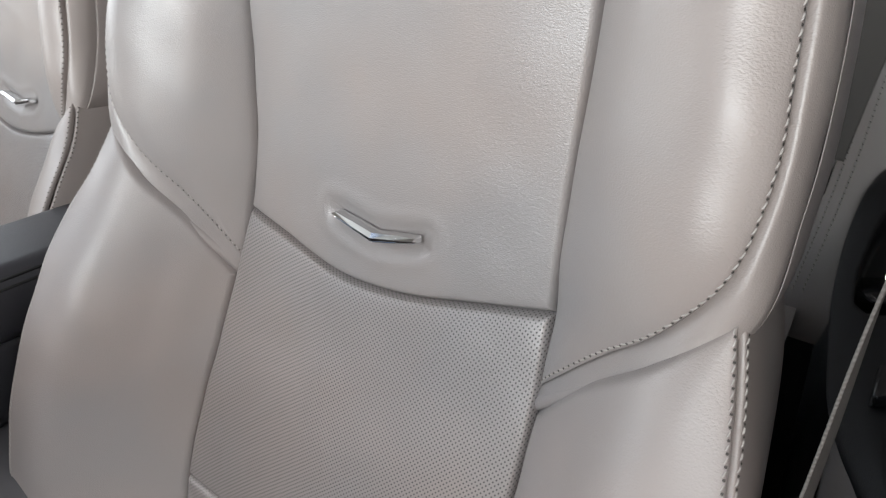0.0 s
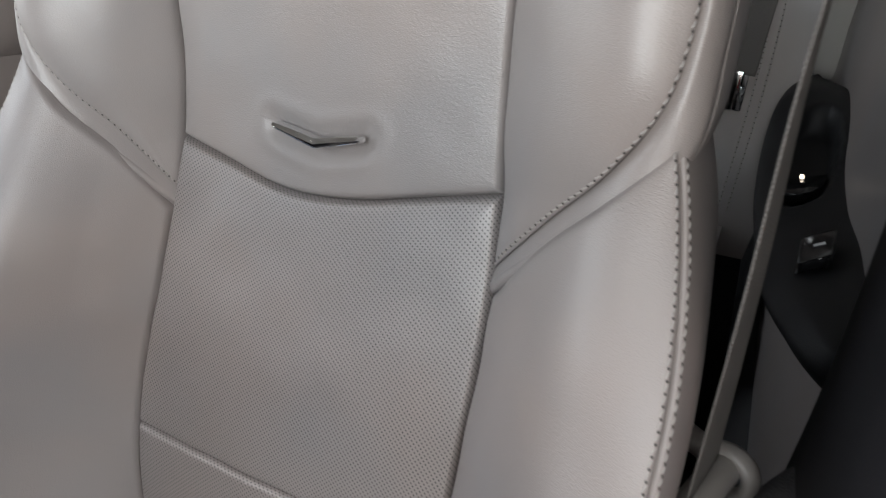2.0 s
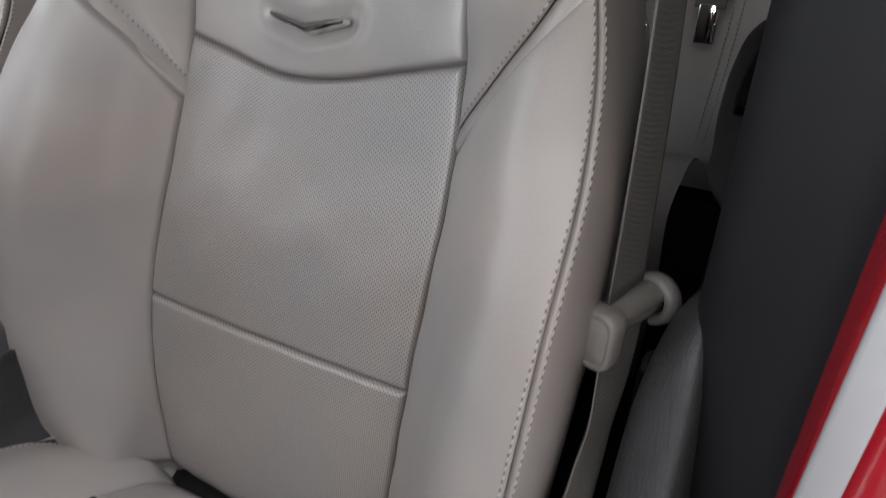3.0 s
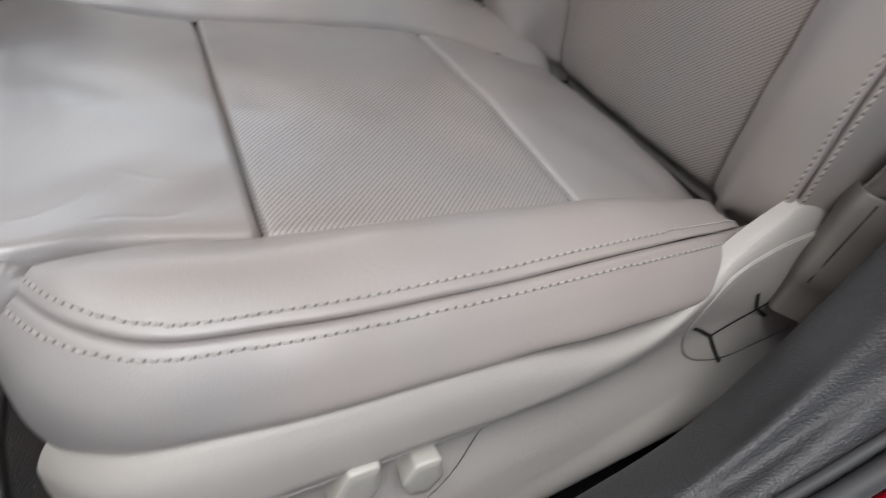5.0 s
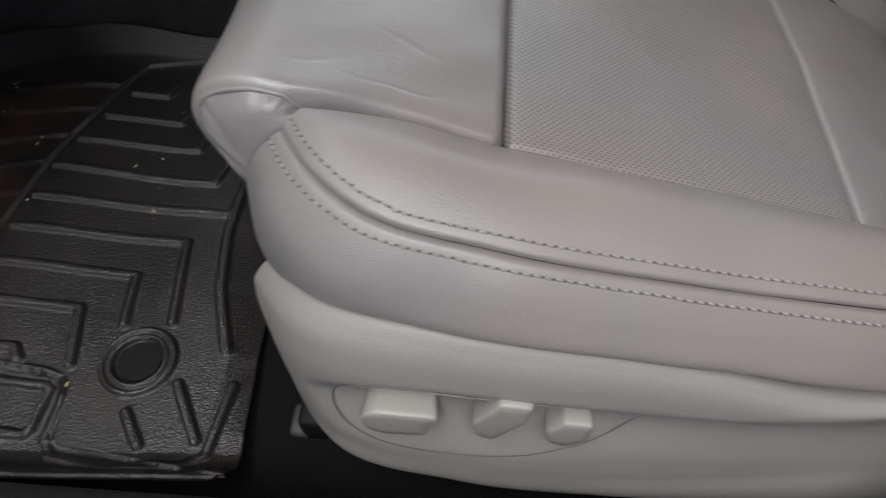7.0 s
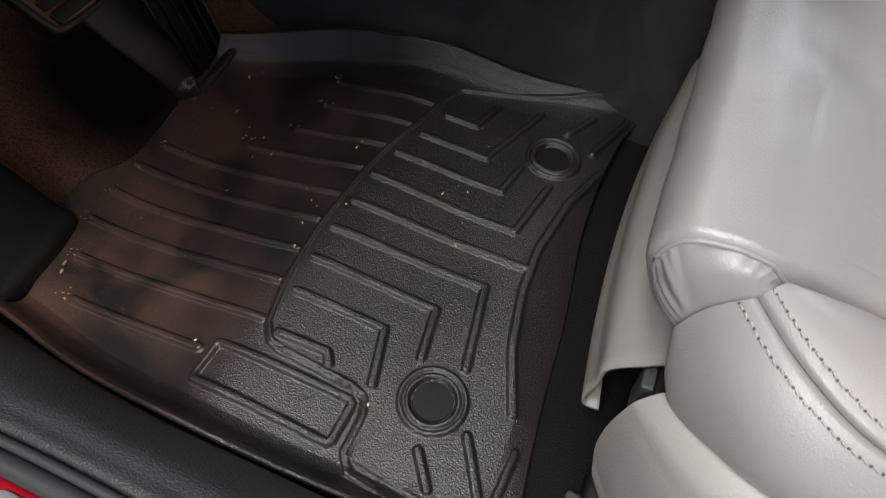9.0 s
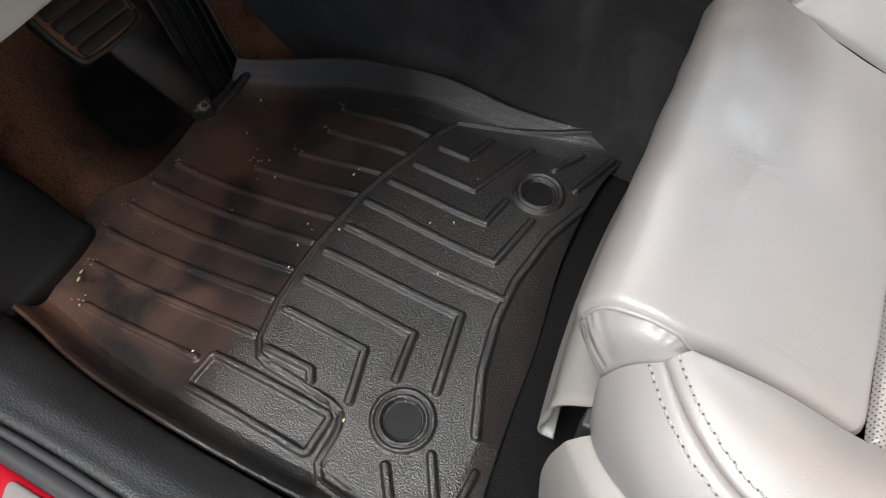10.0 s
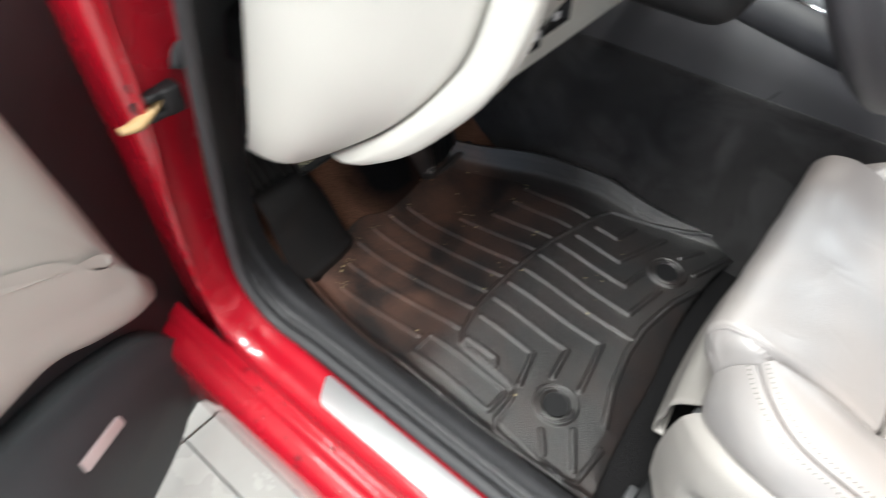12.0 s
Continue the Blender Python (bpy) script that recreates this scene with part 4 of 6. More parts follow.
def fuzzy_carpet():
    """Dark needle felt with brushed, paler patches."""
    n = Nodes("needle_felt")
    place = n.add("ShaderNodeTexCoord").outputs["Object"]
    pile = n.add("ShaderNodeTexNoise", Scale=640.0, Detail=4.0, Roughness=0.7)
    rub = n.add("ShaderNodeTexNoise", Scale=9.0, Detail=5.0, Roughness=0.6, Distortion=1.2)
    for t in (pile, rub):
        n.link(place, t.inputs["Vector"])
    n.link(n.mix(n.math("MULTIPLY", n.ramp(rub.outputs[0], 0.46, 0.62), 0.85), (0.021, 0.0195, 0.0205, 1), (0.046, 0.0435, 0.046, 1)), n.bsdf.inputs["Base Color"])
    n.bsdf.inputs["Roughness"].default_value = 1.0
    n.bsdf.inputs["Specular IOR Level"].default_value = 0.1
    n.bsdf.inputs["Sheen Weight"].default_value = 0.25
    n.bump(pile.outputs[0], 0.9, 0.003)
    return n.mat


M_MAT = rubber_mat()
M_DUSTY = dusty_carpet()
M_CARPET = fuzzy_carpet()

# ---- hall, floor, sill and body of the car ----


def sheet(name, curves, material, ns=30, nq=40, out=(0, 0, 1), label="", category="", parent=None, thick=0.0):
    ob = grid_object(name, loft(curves, ns, nq), material, parent, out, label)
    if not parent:
        tagged(ob, "", category, "", "structure")
    if thick:
        mod = ob.modifiers.new("thickness", "SOLIDIFY")
        mod.thickness, mod.offset = thick, -1
    return ob


def fixed(name, bm, material, label, category, smooth=True):
    return tagged(part(name, bm, material, None, "", smooth), label, category, "", "structure")


def flat_sided(name, bm, material, parent, label=""):
    return part(name, bm, material, parent, label, smooth=False)


FLOOR_Z = -0.29
fixed("ground", box(-40, 40, -40, 40, FLOOR_Z - 0.12, FLOOR_Z - 0.004), M_GREYPL, "grey joints under the showroom floor tiles", "floor", False)


def glazed_wall(name, axis, p0, p1, a0, a1, w0, w1, sill, head):
    """An unseen wall across one axis, with a wide opening sized to let sky light in."""
    bm = bmesh.new()
    for u0, u1, z0, z1 in ((a0, w0, FLOOR_Z, 5.0), (w1, a1, FLOOR_Z, 5.0), (w0, w1, FLOOR_Z, sill), (w0, w1, head, 5.0)):
        if axis == "y":
            box(u0, u1, p0, p1, z0, z1, bm=bm)
        else:
            box(p0, p1, u0, u1, z0, z1, bm=bm)
    return fixed(name, bm, M_WALL, "unseen pale hall wall with a wide opening that lets light in", "wall", False)


glazed_wall("wall_back", "y", -6.2, -6, -7, 7, -5.0, 6.0, 0.3, 4.7)
glazed_wall("wall_left", "y", 6.2, 6.4, -7, 7, -6.0, 6.0, 0.4, 4.4)
glazed_wall("wall_front", "x", 7.0, 7.2, -6.2, 6.4, -5.8, 5.5, 0.3, 4.7)
fixed("wall_rear", box(-7.2, -7, -6.2, 6.4, FLOOR_Z, 5.0), M_WALL, "plain pale showroom wall", "wall", False)
fixed("ceiling", box(-7.2, 7.2, -6.2, 6.4, 5.0, 5.1), M_WALL, "plain pale showroom ceiling", "ceiling", False)

# carpeted floor pan with its toe board, and the tunnel wall
sheet("floor", [[(-1.6, y, -0.03), (-0.6, y, -0.03), (0.2, y, -0.03), (0.33, y, -0.022), (0.6, y, -0.008), (0.80, y, -0.006), (0.86, y, 0.022), (0.95, y, 0.12), (1.08, y, 0.26), (1.2, y, 0.45)]
                for y in (-0.32, -0.1, 0.1, 0.40)], M_DUSTY, 20, 80, label="black floor carpet with brown dust on the toe board", category="floor", thick=0.01)
sheet("tunnel_wall", [[(x, y, z) for x in (-1.2, -0.4, 0.2, 0.5, 0.9, 1.25)] for y, z in ((-0.172, -0.03), (-0.19, 0.03), (-0.207, 0.12), (-0.217, 0.2), (-0.222, 0.25))],
      M_CARPET, 24, 40, out=(0, 1, 0), label="dark felt side of the centre tunnel", category="wall", thick=0.01)

# sill: inner trim, seal and painted rocker, all turning up into the front pillar
XS = (-1.3, -0.6, -0.42, -0.36, -0.3, -0.25, -0.2, -0.15, -0.1, 0.0, 0.12, 0.25, 0.45, 0.66)


def opening(y, z, k):
    """A line along the door opening; k runs from the inner edge (0) to the outer skin (1)."""
    rise = ((0.76 - 0.05 * k, 0.004, 0.006), (0.825 - 0.085 * k, 0.004, 0.045), (0.845 - 0.10 * k, 0.0, 0.12), (0.835 - 0.10 * k, -0.004, 0.22), (0.805 - 0.09 * k, -0.004, 0.33), (0.76 - 0.08 * k, 0.0, 0.45), (0.64 - 0.06 * k, 0.0, 0.75))
    def lift(x):
        f = max(0.0, min(1.0, (-0.03 - x) / 0.28))
        steep = 1.27 * max(0.0, min(-0.127 - x, 0.20)) * max(0.0, min(1.0, (x + 0.41) / 0.06)) * max(0.0, min(1.0, (0.62 - k) / 0.35))
        return 0.11 * f * f * (3 - 2 * f) * max(0.0, min(1.0, 1.3 - k)) + steep

    bow = max(0.0, min(1.0, 1.0 - (k + 0.3) / 0.9))

    def belly(x):
        return 0.024 * math.exp(-((x - 0.14) / 0.15) ** 2) if x < 0.14 else float(np.interp(x, (0.14, 0.3, 0.55, 0.66, 0.76), (0.024, 0.020, 0.022, 0.016, 0.008)))

    return [(x, y + bow * (belly(x) - 0.006 * math.exp(-((x + 0.28) / 0.1) ** 2)) + 0.022 * max(0.0, min(1.0, (-0.14 - x) / 0.12)) * max(0.0, 0.45 - k), z + lift(x)) for x in XS] + [(x, y + dy, z + dz) for x, dy, dz in rise]


INNER = ((0.303, -0.03, -0.5), (0.305, 0.025, -0.3), (0.318, 0.062, 0.0), (0.342, 0.090, 0.25), (0.366, 0.103, 0.45), (0.384, 0.105, 0.6), (0.393, 0.098, 0.7))
sheet("sill_trim", [opening(*p) for p in INNER], M_SILL, 44, 170, out=(0, 0.3, 1), label="black grained plastic sill and pillar trim", category="sill", thick=0.004)
fixed("door_seal", tube(opening(0.3985, 0.104, 0.75), 0.0072, 10, 170), M_RUBBER, "black rubber seal round the door opening", "door seal")
fixed("seal_lip", tube(opening(0.388, 0.110, 0.66), 0.0035, 8, 170), M_RUBBER, "thin black lip of the door seal", "door seal")
UPPER = ((0.400, 0.086, 0.8), (0.405, 0.0985, 0.85), (0.425, 0.0985, 1.1), (0.446, 0.0970, 1.3), (0.453, 0.0915, 1.4), (0.4555, 0.080, 1.5), (0.456, 0.06, 1.5))


def pillar_line(y, z, k):
    rise = ((0.74 - 0.03 * k, 0, 0.004), (0.79 - 0.03 * k, 0.0, 0.035), (0.815 - 0.03 * k, -0.004, 0.10), (0.815 - 0.025 * k, -0.010, 0.20), (0.795 - 0.02 * k, -0.017, 0.31), (0.76, -0.022, 0.43), (0.66, -0.026, 0.75))
    return [(x, y, z) for x in XS] + [(a, y + b, z + c) for a, b, c in rise]


sheet("sill_body", [pillar_line(*p) for p in UPPER], M_PAINT, 70, 170, out=(0, 0.6, 1), label="glossy red painted sill and hinge pillar", category="car body", thick=0.003)
LOWER = ((0.452, 0.070), (0.458, 0.0685), (0.470, 0.067), (0.476, 0.061), (0.481, 0.0605), (0.492, 0.057), (0.500, 0.047), (0.5045, 0.02), (0.503, -0.03), (0.492, -0.10), (0.44, -0.125))
sheet("rocker_panel", [[(x, y, z) for x in (-1.3, -0.3, 0.5, 0.80, 1.0)] for y, z in LOWER], M_PAINT, 110, 30, out=(0, 0.8, 0.6), label="glossy red painted rocker panel", category="car body", thick=0.003)
fixed("hinge_pillar", box(0.815, 1.1, 0.40, 0.434, -0.08, 0.9, 0.015, 3), M_PAINT, "glossy red painted hinge pillar", "car body")
plate = part("sill_plate", prism(rounded([(-0.45, 0.409), (0.620, 0.409), (0.600, 0.441), (-0.45, 0.441)], 0.008), lambda u, v, w: (u, v, 0.0978 + w), 0.003, 0.0008), M_STEEL)
tagged(plate, "scuffed brushed steel plate on the red sill", "sill plate")
drops = bmesh.new()
for k in range(46):
    x, y = random.uniform(0.30, 0.78), random.choice((random.uniform(0.459, 0.469), random.uniform(0.482, 0.4995), random.uniform(0.488, 0.4995)))
    z = float(np.interp(y, [p[0] for p in LOWER[:8]], [p[1] for p in LOWER[:8]]))
    r = random.choice((0.0011, 0.0015, 0.0022, 0.003))
    bmesh.ops.create_icosphere(drops, subdivisions=2, radius=r, matrix=Matrix.LocRotScale((x, y, z), Euler((radians(-35) if y > 0.482 else 0, 0, random.random())), (random.uniform(0.9, 1.5), 1, 0.45)))
water = Nodes("water_drop")
water.bsdf.inputs["Transmission Weight"].default_value = 1.0
water.bsdf.inputs["Roughness"].default_value = 0.02
water.bsdf.inputs["IOR"].default_value = 1.33
tagged(part("water_drops", drops, water.mat), "small clear water drops on the red rocker panel", "water drops", "", "stuff")
check = thing("door_check", "greased brass door check strap on the red pillar", "door check")
part("strap", tube([(0.764, 0.418, 0.418), (0.760, 0.437, 0.409), (0.757, 0.452, 0.407), (0.756, 0.464, 0.409)], [0.005, 0.0055, 0.0085, 0.006], 8, 20, flat=0.5), M_GREASE, check)
part("bracket", box(0.755, 0.800, 0.400, 0.420, 0.400, 0.426, 0.003), M_BLACK, check, "black check strap bracket")
part("jaw", box(0.756, 0.790, 0.419, 0.438, 0.401, 0.408, 0.002), M_BLACK, check, "lower jaw of the bracket")
part("jaw", box(0.756, 0.790, 0.419, 0.434, 0.419, 0.426, 0.002), M_BLACK, check, "upper jaw of the bracket")
clip = part("wiring_grommet", tube([(0.785, 0.370, 0.455), (0.778, 0.382, 0.446), (0.772, 0.392, 0.430)], [0.012, 0.010, 0.006], 8, 10), M_RUBBER)
tagged(clip, "small black rubber grommet on the pillar", "grommet")

# ---- floor mat ----
RINGS = [(0.4095, 0.222), (0.399, -0.080)]
LONG_RIBS = [((0.672, -0.100), (0.545, -0.097)), ((0.668, -0.059), (0.558, -0.057)), ((0.679, -0.013), (0.570, -0.017)), ((0.715, 0.028), (0.578, 0.022)), ((0.798, 0.068), (0.581, 0.062)),
             ((0.806, 0.103), (0.586, 0.099)), ((0.805, 0.143), (0.585, 0.138)), ((0.802, 0.181), (0.582, 0.175)), ((0.785, 0.220), (0.575, 0.215)), ((0.759, 0.260), (0.612, 0.259))]
CHEVRONS = [((0.525, -0.083), (0.491, -0.086), (0.479, -0.126)), ((0.538, -0.045), (0.465, -0.048), (0.431, -0.138)), ((0.551, -0.009), (0.435, -0.012), (0.427, -0.051)),
            ((0.560, 0.029), (0.405, 0.031), (0.391, -0.039)), ((0.561, 0.068), (0.381, 0.067)), ((0.564, 0.105), (0.409, 0.103), (0.395, 0.185)), ((0.564, 0.143), (0.441, 0.143), (0.434, 0.191)),
            ((0.560, 0.181), (0.474, 0.180), (0.461, 0.230)), ((0.552, 0.223), (0.507, 0.221), (0.501, 0.230)), ((0.395, -0.122), (0.375, -0.158)), ((0.362, -0.106), (0.338, -0.175)),
            ((0.404, 0.264), (0.386, 0.288)), ((0.373, 0.238), (0.347, 0.280))]
HEEL = ((0.345, -0.205), (0.414, -0.171), (0.479, -0.148), (0.527, -0.130), (0.540, -0.103), (0.552, -0.057), (0.564, -0.017), (0.572, 0.022), (0.576, 0.062), (0.579, 0.099), (0.579, 0.138), (0.576, 0.175),
        (0.567, 0.218), (0.556, 0.232), (0.545, 0.236), (0.476, 0.238), (0.462, 0.243), (0.457, 0.256), (0.457, 0.288), (0.447, 0.300), (0.400, 0.305), (0.350, 0.300), (0.337, 0.289), (0.333, 0.232))
FRAME = ((0.598, 0.251), (0.596, 0.249), (0.472, 0.248), (0.469, 0.251), (0.470, 0.284), (0.473, 0.287), (0.598, 0.285), (0.600, 0.282), (0.598, 0.251))
REAR_BEAD = ((0.347, -0.084), (0.366, -0.029), (0.377, 0.040), (0.376, 0.090), (0.366, 0.149), (0.346, 0.204))


def ease(x, xs, ys):
    """Smooth interpolation through the given values."""
    p = spline(list(zip(xs, ys)), 400)
    return np.interp(x, p[:, 0], p[:, 1])


def build_mat():
    mat = thing("floor_mat", "black ribbed rubber floor mat, dusty brown towards the pedals", "floor mat")
    v = np.linspace(0, 1, 420)
    u = np.linspace(0, 1, 440)
    Y0 = -0.20 + 0.507 * v
    rear = ease(Y0, [-0.20, -0.15, -0.08, -0.02, 0.10, 0.18, 0.25, 0.307], [0.312, 0.334, 0.343, 0.344, 0.330, 0.325, 0.318, 0.310])
    front = ease(Y0, [-0.20, -0.13, -0.05, 0.0, 0.07, 0.10, 0.17, 0.20, 0.26, 0.307], [0.825, 0.828, 0.822, 0.818, 0.820, 0.832, 0.828, 0.809, 0.800, 0.79])
    X = rear[None, :] + (front - rear)[None, :] * u[:, None]
    tunnel = ease(X, [0.31, 0.41, 0.48, 0.59, 0.69, 0.77, 0.83], [-0.222, -0.190, -0.178, -0.170, -0.158, -0.128, -0.095])
    side = ease(X, [0.30, 0.36, 0.45, 0.60, 0.70, 0.76, 0.84], [0.307, 0.314, 0.321, 0.322, 0.314, 0.303, 0.292])
    Y = tunnel + (side - tunnel) * v[None, :]
    Z = ease(X, [0.30, 0.36, 0.45, 0.58, 0.64, 0.80, 0.84], [-0.012, 0.003, 0.010, 0.024, 0.015, 0.012, 0.026])
    # the heel plate stands a little above the basin
    edge = np.interp(Y, [p[1] for p in HEEL[:14]] + [0.240, 0.29, 0.31], [p[0] for p in HEEL[:14]] + [0.461, 0.452, 0.30])
    Z = Z + 0.004 / (1 + np.exp((X - edge) / 0.0015)) - 0.002
    # upturned edges at the tunnel and the sill, and the slope down to the seat
    high = ease(X, [0.31, 0.40, 0.48, 0.60, 0.72, 0.82], [0.010, 0.018, 0.024, 0.033, 0.040, 0.026])
    Z = Z + high * ease(Y - tunnel, [0, 0.004, 0.010, 0.020, 0.032, 0.048], [0.94, 1.0, 0.82, 0.38, 0.10, 0.0])
    Z = Z + ease(side - Y, [0.0, 0.004, 0.009, 0.016, 0.024], [0.034, 0.028, 0.014, 0.004, 0.0])
    bead = np.interp(Y, [p[1] for p in REAR_BEAD], [p[0] for p in REAR_BEAD])
    Z = Z - 0.42 * np.maximum(0, bead - 0.004 - X) * np.clip((Y + 0.13) / 0.05, 0, 1) * np.clip((0.27 - Y) / 0.05, 0, 1)

    def bar(Z, a, b, w=0.0052, h=0.0042):
        a, b = np.array(a), np.array(b)
        d = b - a
        t = np.clip(((X - a[0]) * d[0] + (Y - a[1]) * d[1]) / (d @ d), 0, 1)
        r = np.hypot(X - a[0] - t * d[0], Y - a[1] - t * d[1])
        return h * np.clip(1.9 - 1.9 * r / w, 0, 1) ** 0.8 - 0.0015 * np.exp(-((r - w * 1.25) / (0.35 * w)) ** 2)

    raised = np.zeros_like(Z)
    sunk = np.zeros_like(Z)
    for lines, w, h in (([LONG_RIBS], 0.0046, 0.0044), ([[(a, b) for a, b in zip(c, c[1:])] for c in CHEVRONS], 0.0048, 0.0046),
                        ([list(zip(HEEL, HEEL[1:]))], 0.0042, 0.0042), ([list(zip(FRAME, FRAME[1:]))], 0.0044, 0.0050), ([list(zip(REAR_BEAD, REAR_BEAD[1:]))], 0.0055, 0.0042)):
        for line in lines:
            for a, b in line:
                g = bar(Z, a, b, w, h)
                raised = np.maximum(raised, g)
                sunk = np.minimum(sunk, g)
    raised = np.where(raised > 0.0002, raised, sunk)
    for c in RINGS:
        d = np.hypot(X - c[0], Y - c[1])
        for r in (0.0275, 0.0215):
            raised = np.maximum(raised, 0.0045 * np.clip(1.7 - 1.7 * np.abs(d - r) / 0.0029, 0, 1))
        Z = np.where(d < 0.019, Z - 0.002, Z)
    P = np.stack([X, Y, Z + raised], axis=-1)
    bed = grid_object("mat_bed", P, M_MAT, mat, (0, 0, 1))
    mod = bed.modifiers.new("thickness", "SOLIDIFY")
    mod.thickness, mod.offset = 0.004, -1
    for c in RINGS:
        z = float(np.interp(c[0], [0.36, 0.45], [0.003, 0.010])) + 0.002
        bm = bmesh.new()
        bmesh.ops.create_cone(bm, cap_ends=True, segments=40, radius1=0.0172, radius2=0.0165, depth=0.003, matrix=Matrix.LocRotScale((c[0], c[1], z), Euler((0, radians(-4.5), 0)), None))
        part("retainer_cap", bm, M_BLACK, mat, "round black retainer cap", smooth=False)
    return mat


build_mat()

# crumbs lying on the mat
crumbs = bmesh.new()
for k in range(46):
    x, y = random.uniform(0.44, 0.80), random.uniform(-0.09, 0.27)
    z = float(np.interp(x, [0.36, 0.45, 0.58, 0.64, 0.80], [0.006, 0.013, 0.027, 0.016, 0.013]))
    r = random.choice((0.0006, 0.0008, 0.001, 0.0016)) 
    bmesh.ops.create_icosphere(crumbs, subdivisions=1, radius=r, matrix=Matrix.LocRotScale((x, y, z + r * 0.4), Euler((random.random(), random.random(), 3 * random.random())), (random.uniform(0.8, 2.2), 1, 0.6)))
for (x0, y0), _ in LONG_RIBS:
    for k in range(7):
        x, y = x0 + random.uniform(-0.004, 0.010), y0 + random.uniform(-0.007, 0.007)
        r = random.choice((0.0006, 0.0008, 0.0011))
        bmesh.ops.create_icosphere(crumbs, subdivisions=1, radius=r, matrix=Matrix.LocRotScale((x, y, float(np.interp(x, [0.64, 0.80], [0.016, 0.013])) + 0.001), Euler((random.random(), random.random(), 0)), (1.5, 1, 0.6)))
tagged(part("crumbs", crumbs, grainy("crumb", (0.55, 0.47, 0.28), 0.8, 900, 0.0002, 0.2, 0.3)), "tiny yellow and white crumbs scattered on the mat", "crumbs", "", "stuff")

# ---- pedals and foot rest ----


def build_foot_rest():
    rest = thing("foot_rest", "black dusty moulded foot rest beside the pedals", "foot rest")
    # a steep rounded pad with a blunt foot, and a ribbed slope above it
    def row(x0, z0, near, inset, corner):
        pts = []
        for k, f in enumerate(np.linspace(0, 1, 9)):
            y = 0.312 + (near - 0.312) * f
            pts.append((x0 + corner * f ** 6 * 2.2 + inset * (1 - f), y, z0))
        return pts + [(x0 + corner * 2.2 + 0.03, near - 0.004, z0 - 0.006), (x0 + corner * 2.2 + 0.10, near - 0.004, z0 - 0.03)]

    low = loft([row(0.806, -0.012, 0.190, -0.004, 0.004), row(0.802, 0.012, 0.190, -0.004, 0.004), row(0.800, 0.026, 0.191, -0.004, 0.004), row(0.805, 0.036, 0.194, -0.004, 0.005), row(0.814, 0.060, 0.196, -0.004, 0.006),
                row(0.828, 0.105, 0.204, -0.003, 0.006), row(0.842, 0.150, 0.220, -0.002, 0.006), row(0.850, 0.160, 0.228, 0.0, 0.006), row(0.872, 0.164, 0.230, 0.0, 0.006)], 60, 70)
    grid_object("block", low, M_RESTPAD, rest, (-0.8, -0.3, 0.5))
    slope = loft([[(0.866, 0.312, 0.158), (0.93, 0.312, 0.235), (1.0, 0.312, 0.32)], [(0.866, 0.235, 0.158), (0.93, 0.228, 0.235), (1.0, 0.22, 0.32)]], 20, 20)
    grid_object("slope", slope, M_RESTPAD, rest, (-0.8, 0, 0.5))
    for k in range(6):
        y = 0.303 - 0.0125 * k
        part("rib", tube([(0.862, y, 0.164), (0.928, y, 0.241), (0.998, y, 0.326)], 0.0032, 6, 8), M_RESTPAD, rest)


def build_brake():
    brake = thing("brake_pedal", "brake pedal with a ribbed dusty rubber pad", "pedal")
    face = Matrix.Translation((0.856, 0.050, 0.178)) @ Euler((0, radians(44), radians(2))).to_matrix().to_4x4()

    def at(u, v, w):
        return face @ Vector((-w, u, v))

    pad = rounded([(-0.042, -0.030), (0.043, -0.030), (0.046, 0.032), (-0.046, 0.032)], 0.010)
    part("pad", prism(pad, at, 0.0085, 0.002), M_PEDAL, brake, "rubber pad with brown dust in its grooves")
    for k in range(4):
        v = -0.0265 + 0.0142 * k
        part("rib", prism(rounded([(-0.037, v), (0.037, v), (0.0375, v + 0.0112), (-0.0375, v + 0.0112)], 0.003), lambda u, q, w: at(u, q, 0.008 + w), 0.0045, 0.0014), M_RIB, brake, "black rubber rib")
    loop = [tuple(at(u, v, 0.0085)) for u, v in pad]
    part("rim", tube(loop + loop[:1], 0.0030, 8, 90), M_PEDAL_RIM, brake, "worn shiny rim of the pad")
    part("edge", prism(rounded([(-0.044, -0.032), (0.045, -0.032), (0.048, 0.034), (-0.048, 0.034)], 0.012), lambda u, q, w: at(u, q, -0.006 + w), 0.011, 0.001), M_BLACK, brake)
    part("arm", tube([(0.868, 0.045, 0.18), (0.93, 0.03, 0.24), (0.97, 0.015, 0.36), (1.0, 0.0, 0.5)], 0.013, 8, 16, flat=0.6), M_BLACK, brake)


